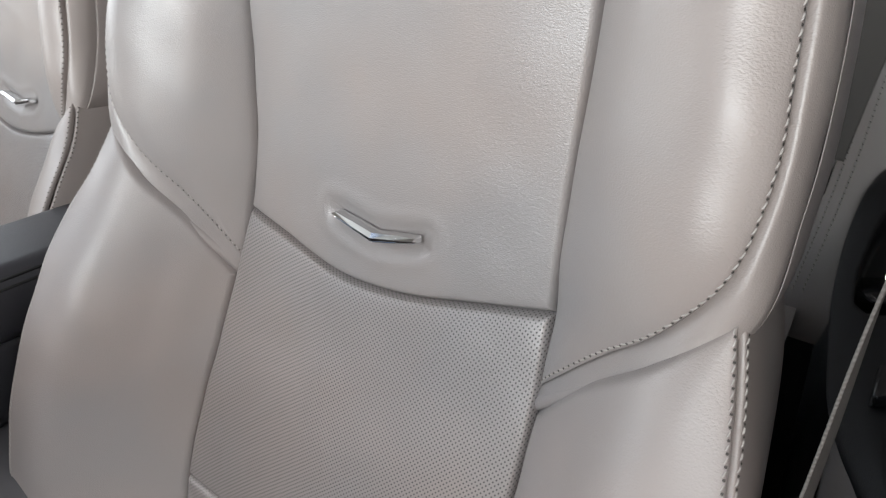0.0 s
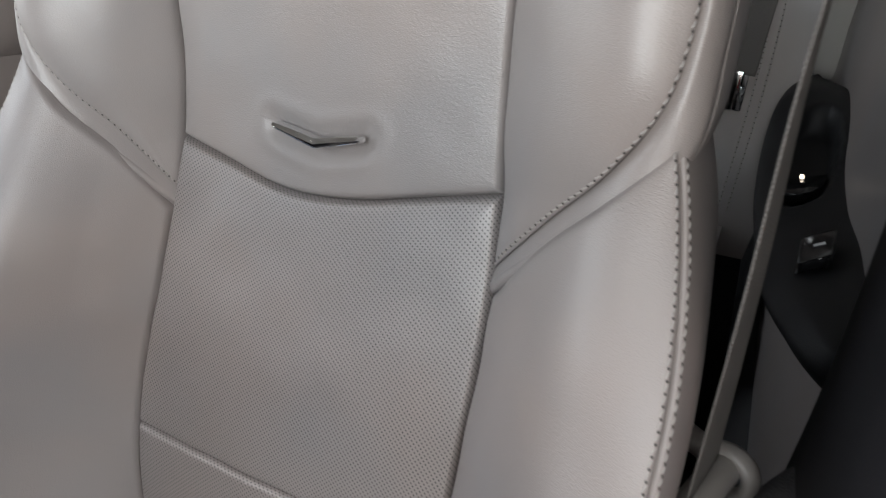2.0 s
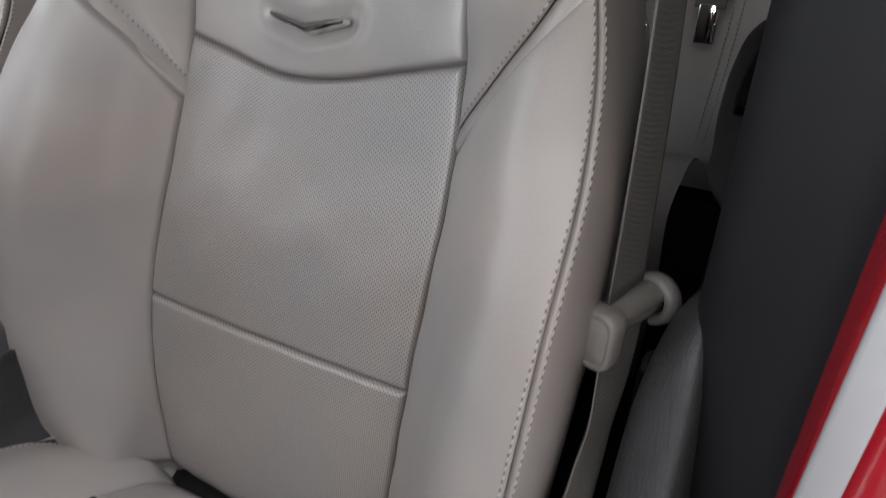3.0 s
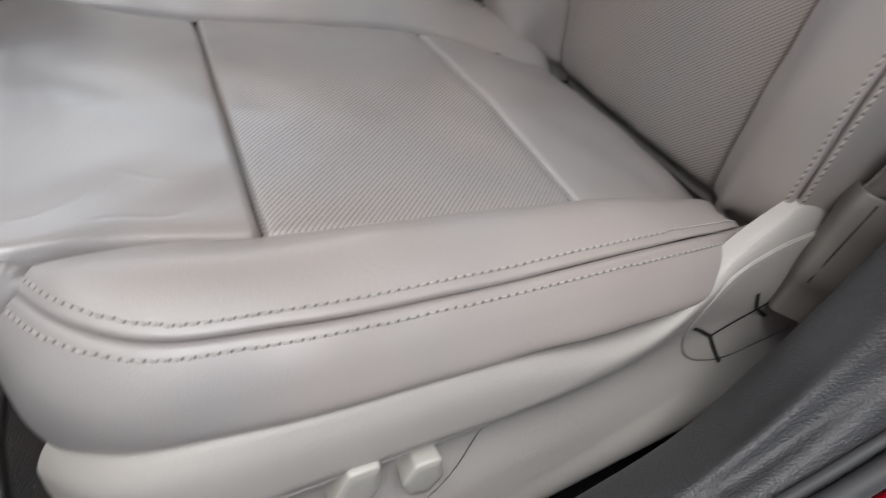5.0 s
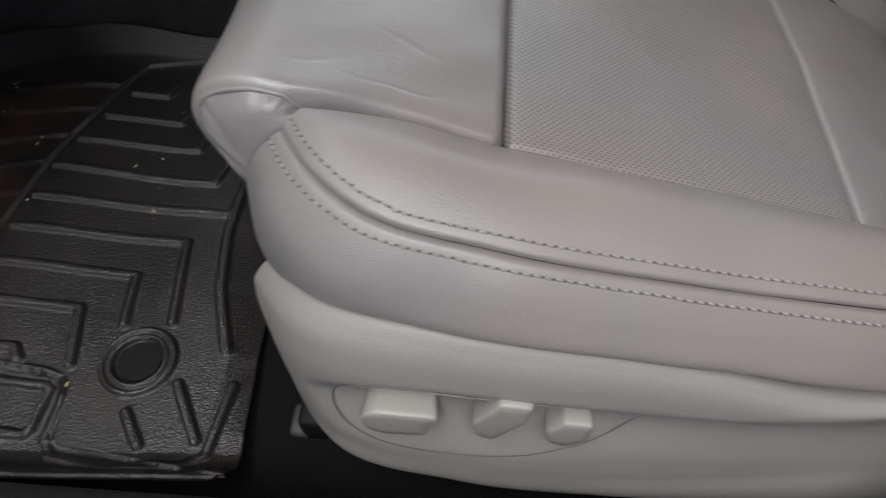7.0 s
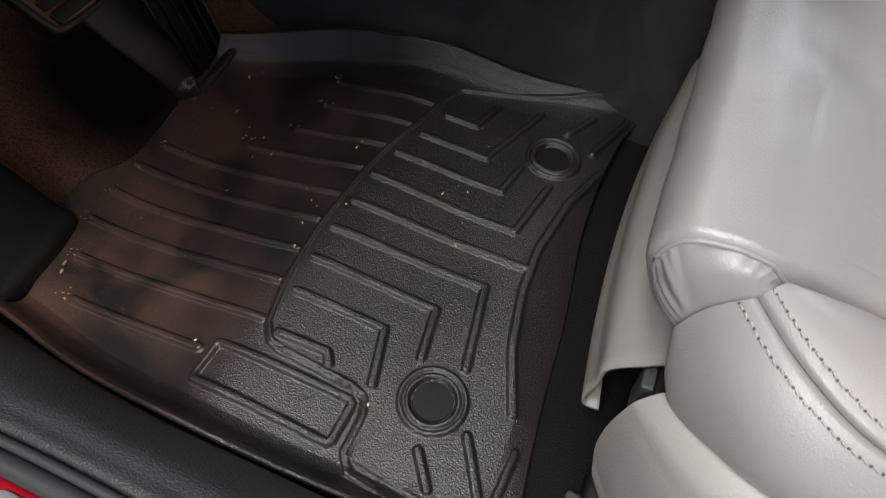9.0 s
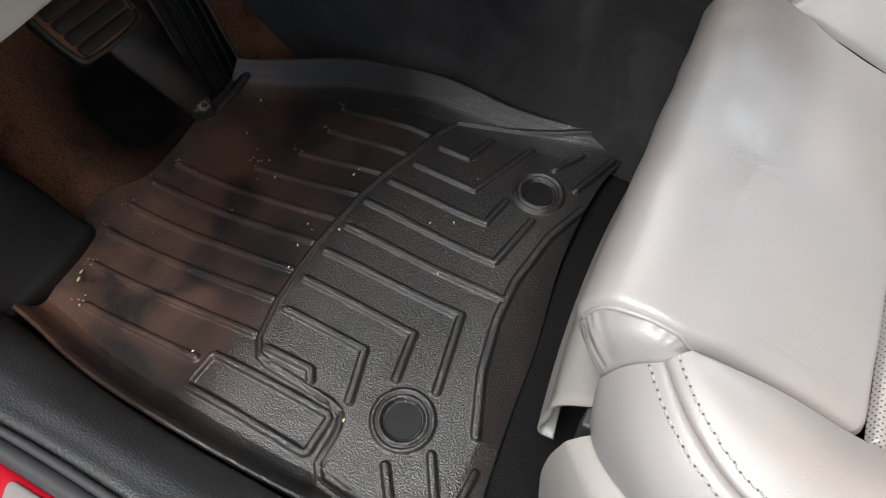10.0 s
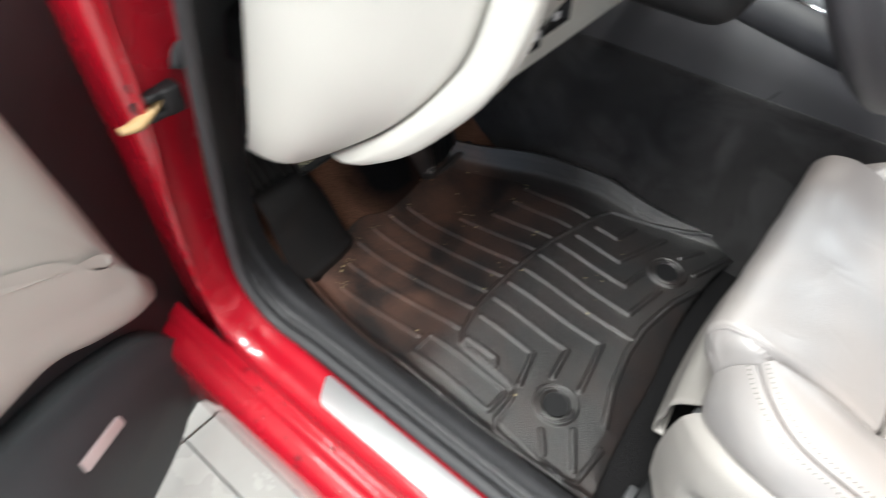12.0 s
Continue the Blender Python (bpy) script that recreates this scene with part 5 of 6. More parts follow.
def build_accelerator():
    accel = thing("accelerator_pedal", "tall dark accelerator pedal hinged at the floor", "pedal")
    blade = loft([[(0.832, -0.026, 0.012), (0.865, -0.038, 0.09), (0.905, -0.05, 0.18), (0.93, -0.055, 0.24)],
                  [(0.826, -0.06, 0.014), (0.858, -0.072, 0.092), (0.898, -0.084, 0.182), (0.923, -0.089, 0.242)],
                  [(0.832, -0.098, 0.018), (0.865, -0.106, 0.094), (0.905, -0.114, 0.182), (0.93, -0.119, 0.242)]], 16, 24)
    ob = grid_object("blade", blade, M_BLACK, accel, (-1, 0, 0.3))
    mod = ob.modifiers.new("thickness", "SOLIDIFY")
    mod.thickness, mod.offset = 0.012, -1
    for k in range(4):
        y = -0.040 - 0.014 * k
        part("rib", tube([(0.827, y, 0.018), (0.858, y - 0.012, 0.095), (0.897, y - 0.024, 0.185)], 0.0022, 6, 10), M_BLACK, accel)
    for line in ([(0.829, -0.025, 0.014), (0.860, -0.037, 0.09), (0.900, -0.049, 0.18), (0.925, -0.054, 0.24)], [(0.829, -0.099, 0.020), (0.860, -0.107, 0.094), (0.900, -0.115, 0.182), (0.925, -0.12, 0.242)]):
        part("side_rim", tube(line, 0.0026, 8, 20), M_RIB, accel, "raised worn edge of the pedal")
    part("hinge_strip", tube([(0.822, 0.0, 0.008), (0.816, -0.05, 0.016), (0.815, -0.118, 0.030)], 0.0068, 8, 12, flat=0.7), M_SCUFF, accel, "dusty black hinge strip at the floor")
    part("hinge_end", tube([(0.823, 0.004, 0.008), (0.820, -0.010, 0.011)], 0.0095, 10, 6, flat=0.7), M_PEDAL, accel, "brown dusty end of the hinge strip")
    cover = loft([[(0.875, 0.050, 0.165), (0.850, 0.040, 0.115), (0.828, 0.022, 0.062), (0.822, 0.004, 0.012)],
                  [(0.866, 0.020, 0.170), (0.838, 0.008, 0.118), (0.815, -0.006, 0.062), (0.812, -0.014, 0.012)],
                  [(0.872, -0.020, 0.168), (0.848, -0.022, 0.115), (0.828, -0.026, 0.060), (0.824, -0.028, 0.012)]], 14, 20)
    ob = grid_object("side_cover", cover, M_SCUFF, accel, (-1, 0.3, 0.3), "scuffed black plastic cover beside the pedal")
    mod = ob.modifiers.new("thickness", "SOLIDIFY")
    mod.thickness, mod.offset = 0.02, -1


M_RESTPAD = grainy("foot_rest_rubber", (0.017, 0.017, 0.018), 0.5, 700, 0.0005, 0.5, 0.2, dust=(0.06, 0.035, 0.025), dust_amount=0.2, spec=0.4)
M_RIB = grainy("pedal_rib_rubber", (0.040, 0.038, 0.037), 0.42, 400, 0.0006, 0.4, 0.2, dust=(0.16, 0.10, 0.07), dust_amount=0.4)
M_PEDAL = grainy("dusty_pedal_rubber", (0.30, 0.15, 0.08), 0.7, 500, 0.001, 0.5, 0.2, dust=(0.42, 0.22, 0.12), dust_amount=0.9)
M_PEDAL_RIM = grainy("worn_rim", (0.06, 0.055, 0.05), 0.35, 300, 0.0005, 0.3, 0.2, dust=(0.22, 0.14, 0.09), dust_amount=0.6)


def scuffed_plastic():
    """Black plastic with a ragged pale scrape near the floor and a brown film of dust."""
    n = Nodes("scuffed_plastic")
    place = n.add("ShaderNodeTexCoord").outputs["Object"]
    chip = n.add("ShaderNodeTexNoise", Scale=150.0, Detail=5.0, Roughness=0.75)
    cloud = n.add("ShaderNodeTexNoise", Scale=22.0, Detail=5.0)
    for t in (chip, cloud):
        n.link(place, t.inputs["Vector"])
    sep = n.add("ShaderNodeSeparateXYZ")
    n.link(place, sep.inputs[0])
    a = n.math("DIVIDE", n.math("SUBTRACT", sep.outputs[1], -0.008), 0.013)
    b = n.math("DIVIDE", n.math("SUBTRACT", sep.outputs[2], 0.036), 0.008)
    off = n.math("ADD", n.math("MULTIPLY", a, a), n.math("MULTIPLY", b, b))
    scrape = n.math("MULTIPLY", n.ramp(off, 0.3, 1.3, 1.0, 0.0), n.ramp(chip.outputs[0], 0.47, 0.52))
    film = n.mix(n.math("MULTIPLY", n.ramp(cloud.outputs[0], 0.42, 0.7), 0.7), (0.022, 0.022, 0.023, 1), (0.085, 0.055, 0.045, 1))
    n.link(n.mix(scrape, film, (0.42, 0.38, 0.35, 1)), n.bsdf.inputs["Base Color"])
    n.link(n.ramp(cloud.outputs[0], 0.35, 0.7, 0.36, 0.6), n.bsdf.inputs["Roughness"])
    n.bump(chip.outputs[0], 0.3, 0.0006)
    return n.mat


M_SCUFF = scuffed_plastic()
build_foot_rest()
build_brake()
build_accelerator()

# ---- dashboard ----


def build_dashboard():
    dash = thing("dashboard", "cream lower dashboard with small switches over the footwell", "dashboard")
    left = [(0.768, 0.350, 0.314), (0.742, 0.356, 0.36), (0.715, 0.358, 0.44), (0.685, 0.358, 0.54), (0.64, 0.355, 0.68)]
    seam = [(0.680, 0.310, 0.333), (0.640, 0.308, 0.362), (0.599, 0.305, 0.396), (0.558, 0.298, 0.440), (0.530, 0.289, 0.482), (0.514, 0.286, 0.530), (0.50, 0.286, 0.68)]
    soft = [(0.622, 0.304, 0.348), (0.580, 0.300, 0.376), (0.538, 0.294, 0.418), (0.508, 0.291, 0.455), (0.490, 0.290, 0.486), (0.472, 0.290, 0.536), (0.455, 0.290, 0.68)]
    wide = spline(left, 7)
    mid = [tuple((np.array(a) + np.array(b)) / 2 + np.array((-0.012, 0.012, -0.004))) for a, b in zip(wide, seam)]
    panel = loft([left, mid, seam], 50, 60)
    ob = grid_object("end_panel", tuck(panel, (-0.5, 0.8, 0), {"s1": (0.3, -0.9, 0), "q0": (0.5, -0.5, 0.5)}, 0.006, 0.003), M_DASH, dash, (-0.5, 0.8, 0), "smooth cream end panel of the dashboard")
    mod = ob.modifiers.new("thickness", "SOLIDIFY")
    mod.thickness, mod.offset = 0.004, -1
    half = [tuple((np.array(a) + np.array(b)) / 2 + np.array((-0.003, 0.007, -0.002))) for a, b in zip(seam, soft)]
    turned = [(x + 0.004, y - 0.008, z + 0.002) for x, y, z in soft]
    band = loft([seam, half, soft, turned], 26, 70)
    ob = grid_object("bezel_band", tuck(band, (-0.4, 0.9, 0), {"s0": (0.3, -0.9, 0)}, 0.006, 0.003), M_DASH, dash, (-0.4, 0.9, 0), "rounded cream band round the end panel")
    mod = ob.modifiers.new("thickness", "SOLIDIFY")
    mod.thickness, mod.offset = 0.004, -1
    knee = loft([[(0.640, 0.285, 0.349), (0.615, 0.25, 0.356), (0.605, 0.20, 0.364), (0.60, 0.06, 0.368), (0.60, -0.05, 0.368), (0.60, -0.2, 0.366)],
                 [(0.626, 0.298, 0.349), (0.603, 0.258, 0.358), (0.590, 0.20, 0.370), (0.583, 0.06, 0.376), (0.583, -0.05, 0.376), (0.583, -0.2, 0.374)],
                 [(0.583, 0.294, 0.379), (0.576, 0.25, 0.386), (0.567, 0.16, 0.400), (0.562, 0.06, 0.402), (0.56, -0.05, 0.402), (0.56, -0.2, 0.40)],
                 [(0.500, 0.284, 0.468), (0.514, 0.245, 0.466), (0.533, 0.165, 0.466), (0.535, 0.06, 0.465), (0.53, -0.05, 0.465), (0.53, -0.2, 0.465)],
                 [(0.468, 0.284, 0.56), (0.486, 0.245, 0.56), (0.510, 0.15, 0.56), (0.505, 0.06, 0.56), (0.50, -0.05, 0.56), (0.50, -0.2, 0.56)]], 40, 60)
    ob = grid_object("knee_panel", knee, M_DASH, dash, (-1, 0, 0.1), "grained cream knee panel")
    mod = ob.modifiers.new("thickness", "SOLIDIFY")
    mod.thickness, mod.offset = 0.006, -1
    vent = part("vent_bezel", box(0.466, 0.52, 0.205, 0.286, 0.545, 0.62, 0.012, 4), M_GLOSS, dash, "glossy black air vent bezel")
    part("vent_rim", tube([(0.472, 0.283, 0.60), (0.466, 0.276, 0.549), (0.469, 0.245, 0.544), (0.476, 0.212, 0.549)], 0.003, 8, 24), M_CHROME, vent, "thin chrome edge of the vent")
    for nm, x0, y0, y1, z0, z1, lab in (("dimmer_switch", 0.5115, 0.209, 0.228, 0.468, 0.494, "black dimmer switch"), ("release_switch", 0.5310, 0.127, 0.181, 0.454, 0.481, "black switch with a pale mark")):
        sw = part(nm, box(x0, x0 + 0.02, y0, y1, z0, z1, 0.002), M_GLOSS, dash, lab)
        part("mark", box(x0 - 0.0008, x0 + 0.0001, (y0 + y1) / 2 - 0.005, (y0 + y1) / 2 + 0.005, (z0 + z1) / 2 - 0.003, (z0 + z1) / 2 + 0.004, 0.0004), M_SILVER, sw)
    part("top_pad", box(0.53, 1.25, -1.15, 0.36, 0.62, 0.70, 0.03, 4), M_CONSOLE, dash, "dark padded dashboard top")
    part("column_shroud", box(0.40, 0.60, -0.03, 0.09, 0.46, 0.56, 0.03, 4), M_BLACK, dash, "dark steering column shroud")
    part("underside", box(0.64, 1.1, -0.2, 0.33, 0.40, 0.46, 0.01), M_BLACK, dash)
    part("glovebox_side", box(0.62, 1.15, -1.1, -0.23, 0.30, 0.64, 0.03, 3), M_BLACK, dash)


def lettering(name, text, size, place, material, parent, label=""):
    """Words as a flat mesh, from the built-in font."""
    curve = bpy.data.curves.new(name, "FONT")
    curve.body, curve.size, curve.align_x, curve.extrude, curve.offset = text, size, "CENTER", 0.0002, 0.0001
    holder = bpy.data.objects.new(name, curve)
    me = bpy.data.meshes.new_from_object(holder)
    bpy.data.objects.remove(holder)
    me.transform(place)
    me.materials.clear()
    me.materials.append(material)
    ob = new(name, me)
    ob.parent = parent
    ob["label"] = label
    return ob


def build_parking_brake():
    pb = thing("parking_brake_pedal", "black parking brake pedal with pale printed words", "pedal")
    face = Matrix.Translation((0.820, 0.2345, 0.228)) @ Euler((0, radians(44), 0)).to_matrix().to_4x4()

    def at(u, v, w):
        return face @ Vector((-w, u, v))

    part("pad", prism(rounded([(-0.0255, -0.030), (0.0255, -0.030), (0.0255, 0.034), (-0.0255, 0.034)], 0.005), lambda u, v, w: at(u, v, w - 0.012), 0.012, 0.004, 0.96, 3), M_PADGLOSS, pb, "smooth black pedal pad")
    words = face @ Matrix(((0, 0, -1, -0.0004), (-1, 0, 0, 0), (0, 1, 0, 0), (0, 0, 0, 1)))
    lettering("lettering", "PUSH ON\nPUSH OFF", 0.0115, words @ Matrix.Translation((0, -0.008, 0)), M_PRINT, pb, "pale printed words")
    part("arm", tube([at(0, 0.0, -0.012), (0.90, 0.236, 0.30), (0.95, 0.236, 0.45)], 0.010, 8, 12, flat=0.6), M_BLACK, pb)


M_PADGLOSS = grainy("smooth_black_rubber", (0.022, 0.023, 0.024), 0.35, 900, 0.0003, 0.2, 0.1)
M_PRINT = grainy("cream_print", (0.55, 0.52, 0.36), 0.6, 900, 0.0001, 0.0, 0.03)
build_parking_brake()
build_dashboard()


def build_wheel():
    wheel = thing("steering_wheel", "dark leather steering wheel with a satin chrome spoke", "steering wheel")
    c = Vector((0.342, 0.018, 0.603))
    tilt = Euler((0, radians(27.6), 0)).to_matrix()
    pts = [c + tilt @ Vector((0, 0.170 * math.sin(a), -0.170 * math.cos(a))) for a in np.linspace(0, 2 * math.pi, 49)]
    rim = bmesh.new()
    rings = []
    for i, p in enumerate(pts[:-1]):
        r = (p - c).normalized()
        ax = tilt @ Vector((1, 0, 0))
        rings.append([rim.verts.new(p + 0.0165 * (math.cos(w) * r + math.sin(w) * ax)) for w in np.linspace(0, 2 * math.pi, 12, endpoint=False)])
    for i in range(48):
        for j in range(12):
            rim.faces.new((rings[i][j], rings[i][(j + 1) % 12], rings[(i + 1) % 48][(j + 1) % 12], rings[(i + 1) % 48][j]))
    bmesh.ops.recalc_face_normals(rim, faces=rim.faces)
    part("rim", rim, M_CONSOLE, wheel, "smooth dark leather rim")

    def at(x, y, z):
        return tuple(c + tilt @ Vector((x, y, z)))

    part("hub", tube([at(-0.02, 0, 0), at(0.035, 0, 0)], [0.062, 0.07], 24, 4), M_CONSOLE, wheel)
    loop = [at(-0.006, y, z) for y, z in ((0.098, -0.055), (0.092, -0.085), (0.066, -0.118), (0.026, -0.142), (-0.018, -0.150), (-0.042, -0.132), (-0.048, -0.095), (-0.048, -0.055))]
    part("spoke_trim", tube(loop, 0.0095, 10, 60, flat=0.55, up=tuple(tilt @ Vector((0, 0.4, -1)))), M_CHROME_SATIN, wheel, "chrome loop on the lower spoke")
    inner = rounded([(0.10, -0.05), (0.118, -0.105), (0.05, -0.163), (-0.045, -0.163), (-0.072, -0.12), (-0.055, -0.05)], 0.02)
    part("lower_spoke", prism(inner, lambda u, v, w: at(0.012 - w, u, v), 0.012, 0.004), M_GLOSS, wheel, "glossy black lower spoke")
    for m in (1, -1):
        part("side_spoke", tube([at(-0.008, m * 0.055, 0), at(0, m * 0.17, 0.01)], [0.024, 0.02], 10, 8, flat=0.4), M_CONSOLE, wheel)
    part("column", tube([at(0.035, 0, 0), at(0.2, 0, -0.01)], 0.03, 12, 4), M_BLACK, wheel)


M_CHROME_SATIN = grainy("satin_chrome", (0.6, 0.6, 0.6), 0.25, 300, 0.0001, 0.0, 0.02, metal=1.0)
build_wheel()

# ---- centre console ----


def build_console():
    con = thing("centre_console", "dark grey and black centre console between the front seats", "console")
    lower = loft([[(-0.5, -0.228, 0.0), (0.1, -0.228, 0.0), (0.5, -0.228, 0.0), (1.0, -0.228, 0.0)],
                  [(-0.5, -0.228, 0.247), (0.1, -0.228, 0.25), (0.5, -0.226, 0.248), (1.0, -0.215, 0.235)],
                  [(-0.5, -0.236, 0.285), (0.1, -0.236, 0.288), (0.5, -0.230, 0.33), (1.0, -0.22, 0.45)],
                  [(-0.5, -0.250, 0.298), (0.1, -0.25, 0.30), (0.5, -0.245, 0.36), (1.0, -0.24, 0.5)],
                  [(-0.5, -0.44, 0.30), (0.1, -0.44, 0.303), (0.5, -0.44, 0.365), (1.0, -0.44, 0.5)]], 50, 60)
    grid_object("body", lower, M_SIDEGREY, con, (0, 1, 0.6), "dark grey grained side of the console")
    part("joint", tube([(0.395, -0.2270, 0.243), (0.384, -0.2272, 0.262), (0.374, -0.2290, 0.281)], 0.0009, 6, 8), M_SLOT, con)
    rail = loft([[(-0.13, -0.240, 0.292), (0.0, -0.233, 0.292), (0.25, -0.236, 0.300), (0.5, -0.236, 0.335)],
                 [(-0.13, -0.236, 0.315), (0.0, -0.228, 0.315), (0.25, -0.230, 0.325), (0.5, -0.232, 0.36)],
                 [(-0.13, -0.246, 0.336), (0.0, -0.24, 0.338), (0.25, -0.243, 0.348), (0.5, -0.243, 0.385)],
                 [(-0.13, -0.30, 0.343), (0.0, -0.30, 0.345), (0.25, -0.30, 0.35), (0.5, -0.30, 0.39)]], 24, 40)
    grid_object("side_pad", tuck(rail, (0, 1, 0.6), {"s0": (0, -1, 0)}, 0.006, 0.004), M_CONSOLE, con, (0, 1, 0.6), "soft black pad along the console edge")
    lid = box(-0.52, -0.10, -0.415, -0.298, 0.385, 0.457, 0.022, 5)
    armrest = part("armrest", lid, M_CONSOLE, con, "black stitched leather armrest")
    for dy, dz in ((0.0, 0.0), (0.004, -0.007)):
        part("seam", tube([(-0.50, -0.3020 + dy, 0.4490 + dz), (-0.3, -0.3020 + dy, 0.4495 + dz), (-0.12, -0.3020 + dy, 0.4490 + dz)], 0.0014, 6, 8), M_SLOT, armrest)
    part("bin", box(-0.50, -0.08, -0.41, -0.312, 0.30, 0.387, 0.01), M_CONSOLE, con, "black storage bin under the armrest")
    part("shift_plate", prism(rounded([(0.03, -0.255), (0.42, -0.255), (0.42, -0.42), (0.03, -0.42)], 0.02), lambda u, v, w: (u, v, 0.345 + w + 0.10 * max(0, u - 0.25)), 0.010, 0.003), M_PLATE, con, "pale satin shifter plate")
    leaf = [(0.235 + 0.05 * math.cos(a), -0.278 + 0.014 * math.sin(a)) for a in np.linspace(0, 2 * math.pi, 24, endpoint=False)]
    part("trim_leaf", prism(leaf, lambda u, v, w: (u, v, 0.352 + w), 0.007, 0.002), M_CHROME, con, "chrome-edged trim leaf")
    part("leaf_face", prism([(0.235 + (u - 0.235) * 0.85, -0.278 + (v + 0.278) * 0.72) for u, v in leaf], lambda u, v, w: (u, v, 0.3555 + w), 0.005), M_GLOSS, con, "glossy black face of the trim")
    boot = []
    for h, r in ((0.0, 0.052), (0.02, 0.050), (0.05, 0.036), (0.08, 0.024), (0.11, 0.016)):
        boot.append([(0.285 + (r + 0.005 * math.sin(7 * a + 30 * h)) * 1.2 * math.cos(a), -0.335 + (r + 0.005 * math.sin(7 * a + 30 * h)) * math.sin(a), 0.354 + h) for a in np.linspace(0, 2 * math.pi, 41)])
    grid_object("gear_boot", loft(boot, 24, 81), M_CONSOLE, con, (0, 0.5, 1), "pleated dark leather gear boot")
    part("boot_ring", tube([(0.285 + 0.070 * math.cos(a), -0.335 + 0.060 * math.sin(a), 0.357) for a in np.linspace(0, 2 * math.pi, 25)], 0.004, 8, 60), M_CHROME, con, "chrome ring round the gear boot")
    for k in range(2):
        part("button", box(0.135 + 0.04 * k, 0.163 + 0.04 * k, -0.315, -0.292, 0.352, 0.360, 0.003), M_GLOSS if k else M_PLATE, con, "small rounded console button")
    part("chrome_strip", tube([(0.03, -0.252, 0.354), (0.25, -0.252, 0.356), (0.42, -0.252, 0.375)], 0.003, 8, 12), M_CHROME, con, "thin chrome strip")
    part("stack_side", box(0.44, 0.75, -0.43, -0.225, 0.34, 0.62, 0.04, 4), M_CONSOLE, con, "dark rounded side of the centre stack")


M_SIDEGREY = grainy("dark_grey_side", (0.078, 0.076, 0.082), 0.5, 900, 0.0005, 0.4, 0.08)
M_PLATE = grainy("pale_satin", (0.30, 0.30, 0.30), 0.3, 300, 0.0001, 0.1, 0.03, metal=0.3)
build_console()

# ---- belt, guide and buckle ----


def strap(name, line, across, width, parent=None, label="", edge=0.0012, crumple=0.0):
    """Webbing with a thickness, along a line of points, with the way across it at each."""
    p = spline(line, 60)
    w = spline(across, 60)
    w = w / np.linalg.norm(w, axis=1)[:, None]
    t = np.linspace(0, 1, len(p))[:, None]
    P = np.stack([p + w * (width * f) for f in np.linspace(-0.5, 0.5, 25)])
    if crumple:
        g = np.clip((t - 0.45) / 0.4, 0, 1)
        out = np.cross(np.gradient(p, axis=0), w)
        out = out / np.linalg.norm(out, axis=1)[:, None]
        rows = []
        for f in np.linspace(-0.5, 0.5, 25):
            fold = np.sin(7.5 * f + 9 * t) * 0.55 + np.sin(13 * f - 21 * t + 1.0) * 0.3 + np.sin(30 * t + 3 * f) * 0.25
            lip = math.exp(-((f + 0.5) / 0.10) ** 2)
            rows.append(p + w * (width * f * (1 - 0.22 * g)) + out * (crumple * g * fold + 0.004 * lip * np.clip(t * 3, 0, 1)))
        P = np.stack(rows)
    ob = grid_object(name, P, M_BELT, parent, (0, 1, 0), label)
    mod = ob.modifiers.new("thickness", "SOLIDIFY")
    mod.thickness, mod.offset = edge, 0
    return ob


belt = thing("seat_belt", "taupe woven seat belt running down beside the seat", "seat belt")
strap("upper_webbing", [(-0.344, 0.2813, 1.02), (-0.344, 0.2877, 0.72), (-0.344, 0.2866, 0.62), (-0.342, 0.290, 0.53), (-0.3385, 0.2926, 0.398)], [(-0.998, 0.0645, 0), (-0.9995, -0.0327, 0), (-0.9986, 0.0532, 0.0), (-0.9874, 0.158, 0.0), (-0.968, 0.251, 0.0)], 0.047, belt)
strap("lower_webbing", [(-0.342, 0.293, 0.388), (-0.316, 0.297, 0.356), (-0.287, 0.297, 0.315), (-0.262, 0.295, 0.278), (-0.242, 0.291, 0.235), (-0.228, 0.285, 0.192)],
      [(-0.85, 0.4, -0.1), (-0.8, 0.3, -0.4), (-0.75, 0.25, -0.45), (-0.65, 0.3, -0.55), (-0.7, 0.6, -0.2), (-0.7, 0.7, -0.1)], 0.045, belt, crumple=0.0045)


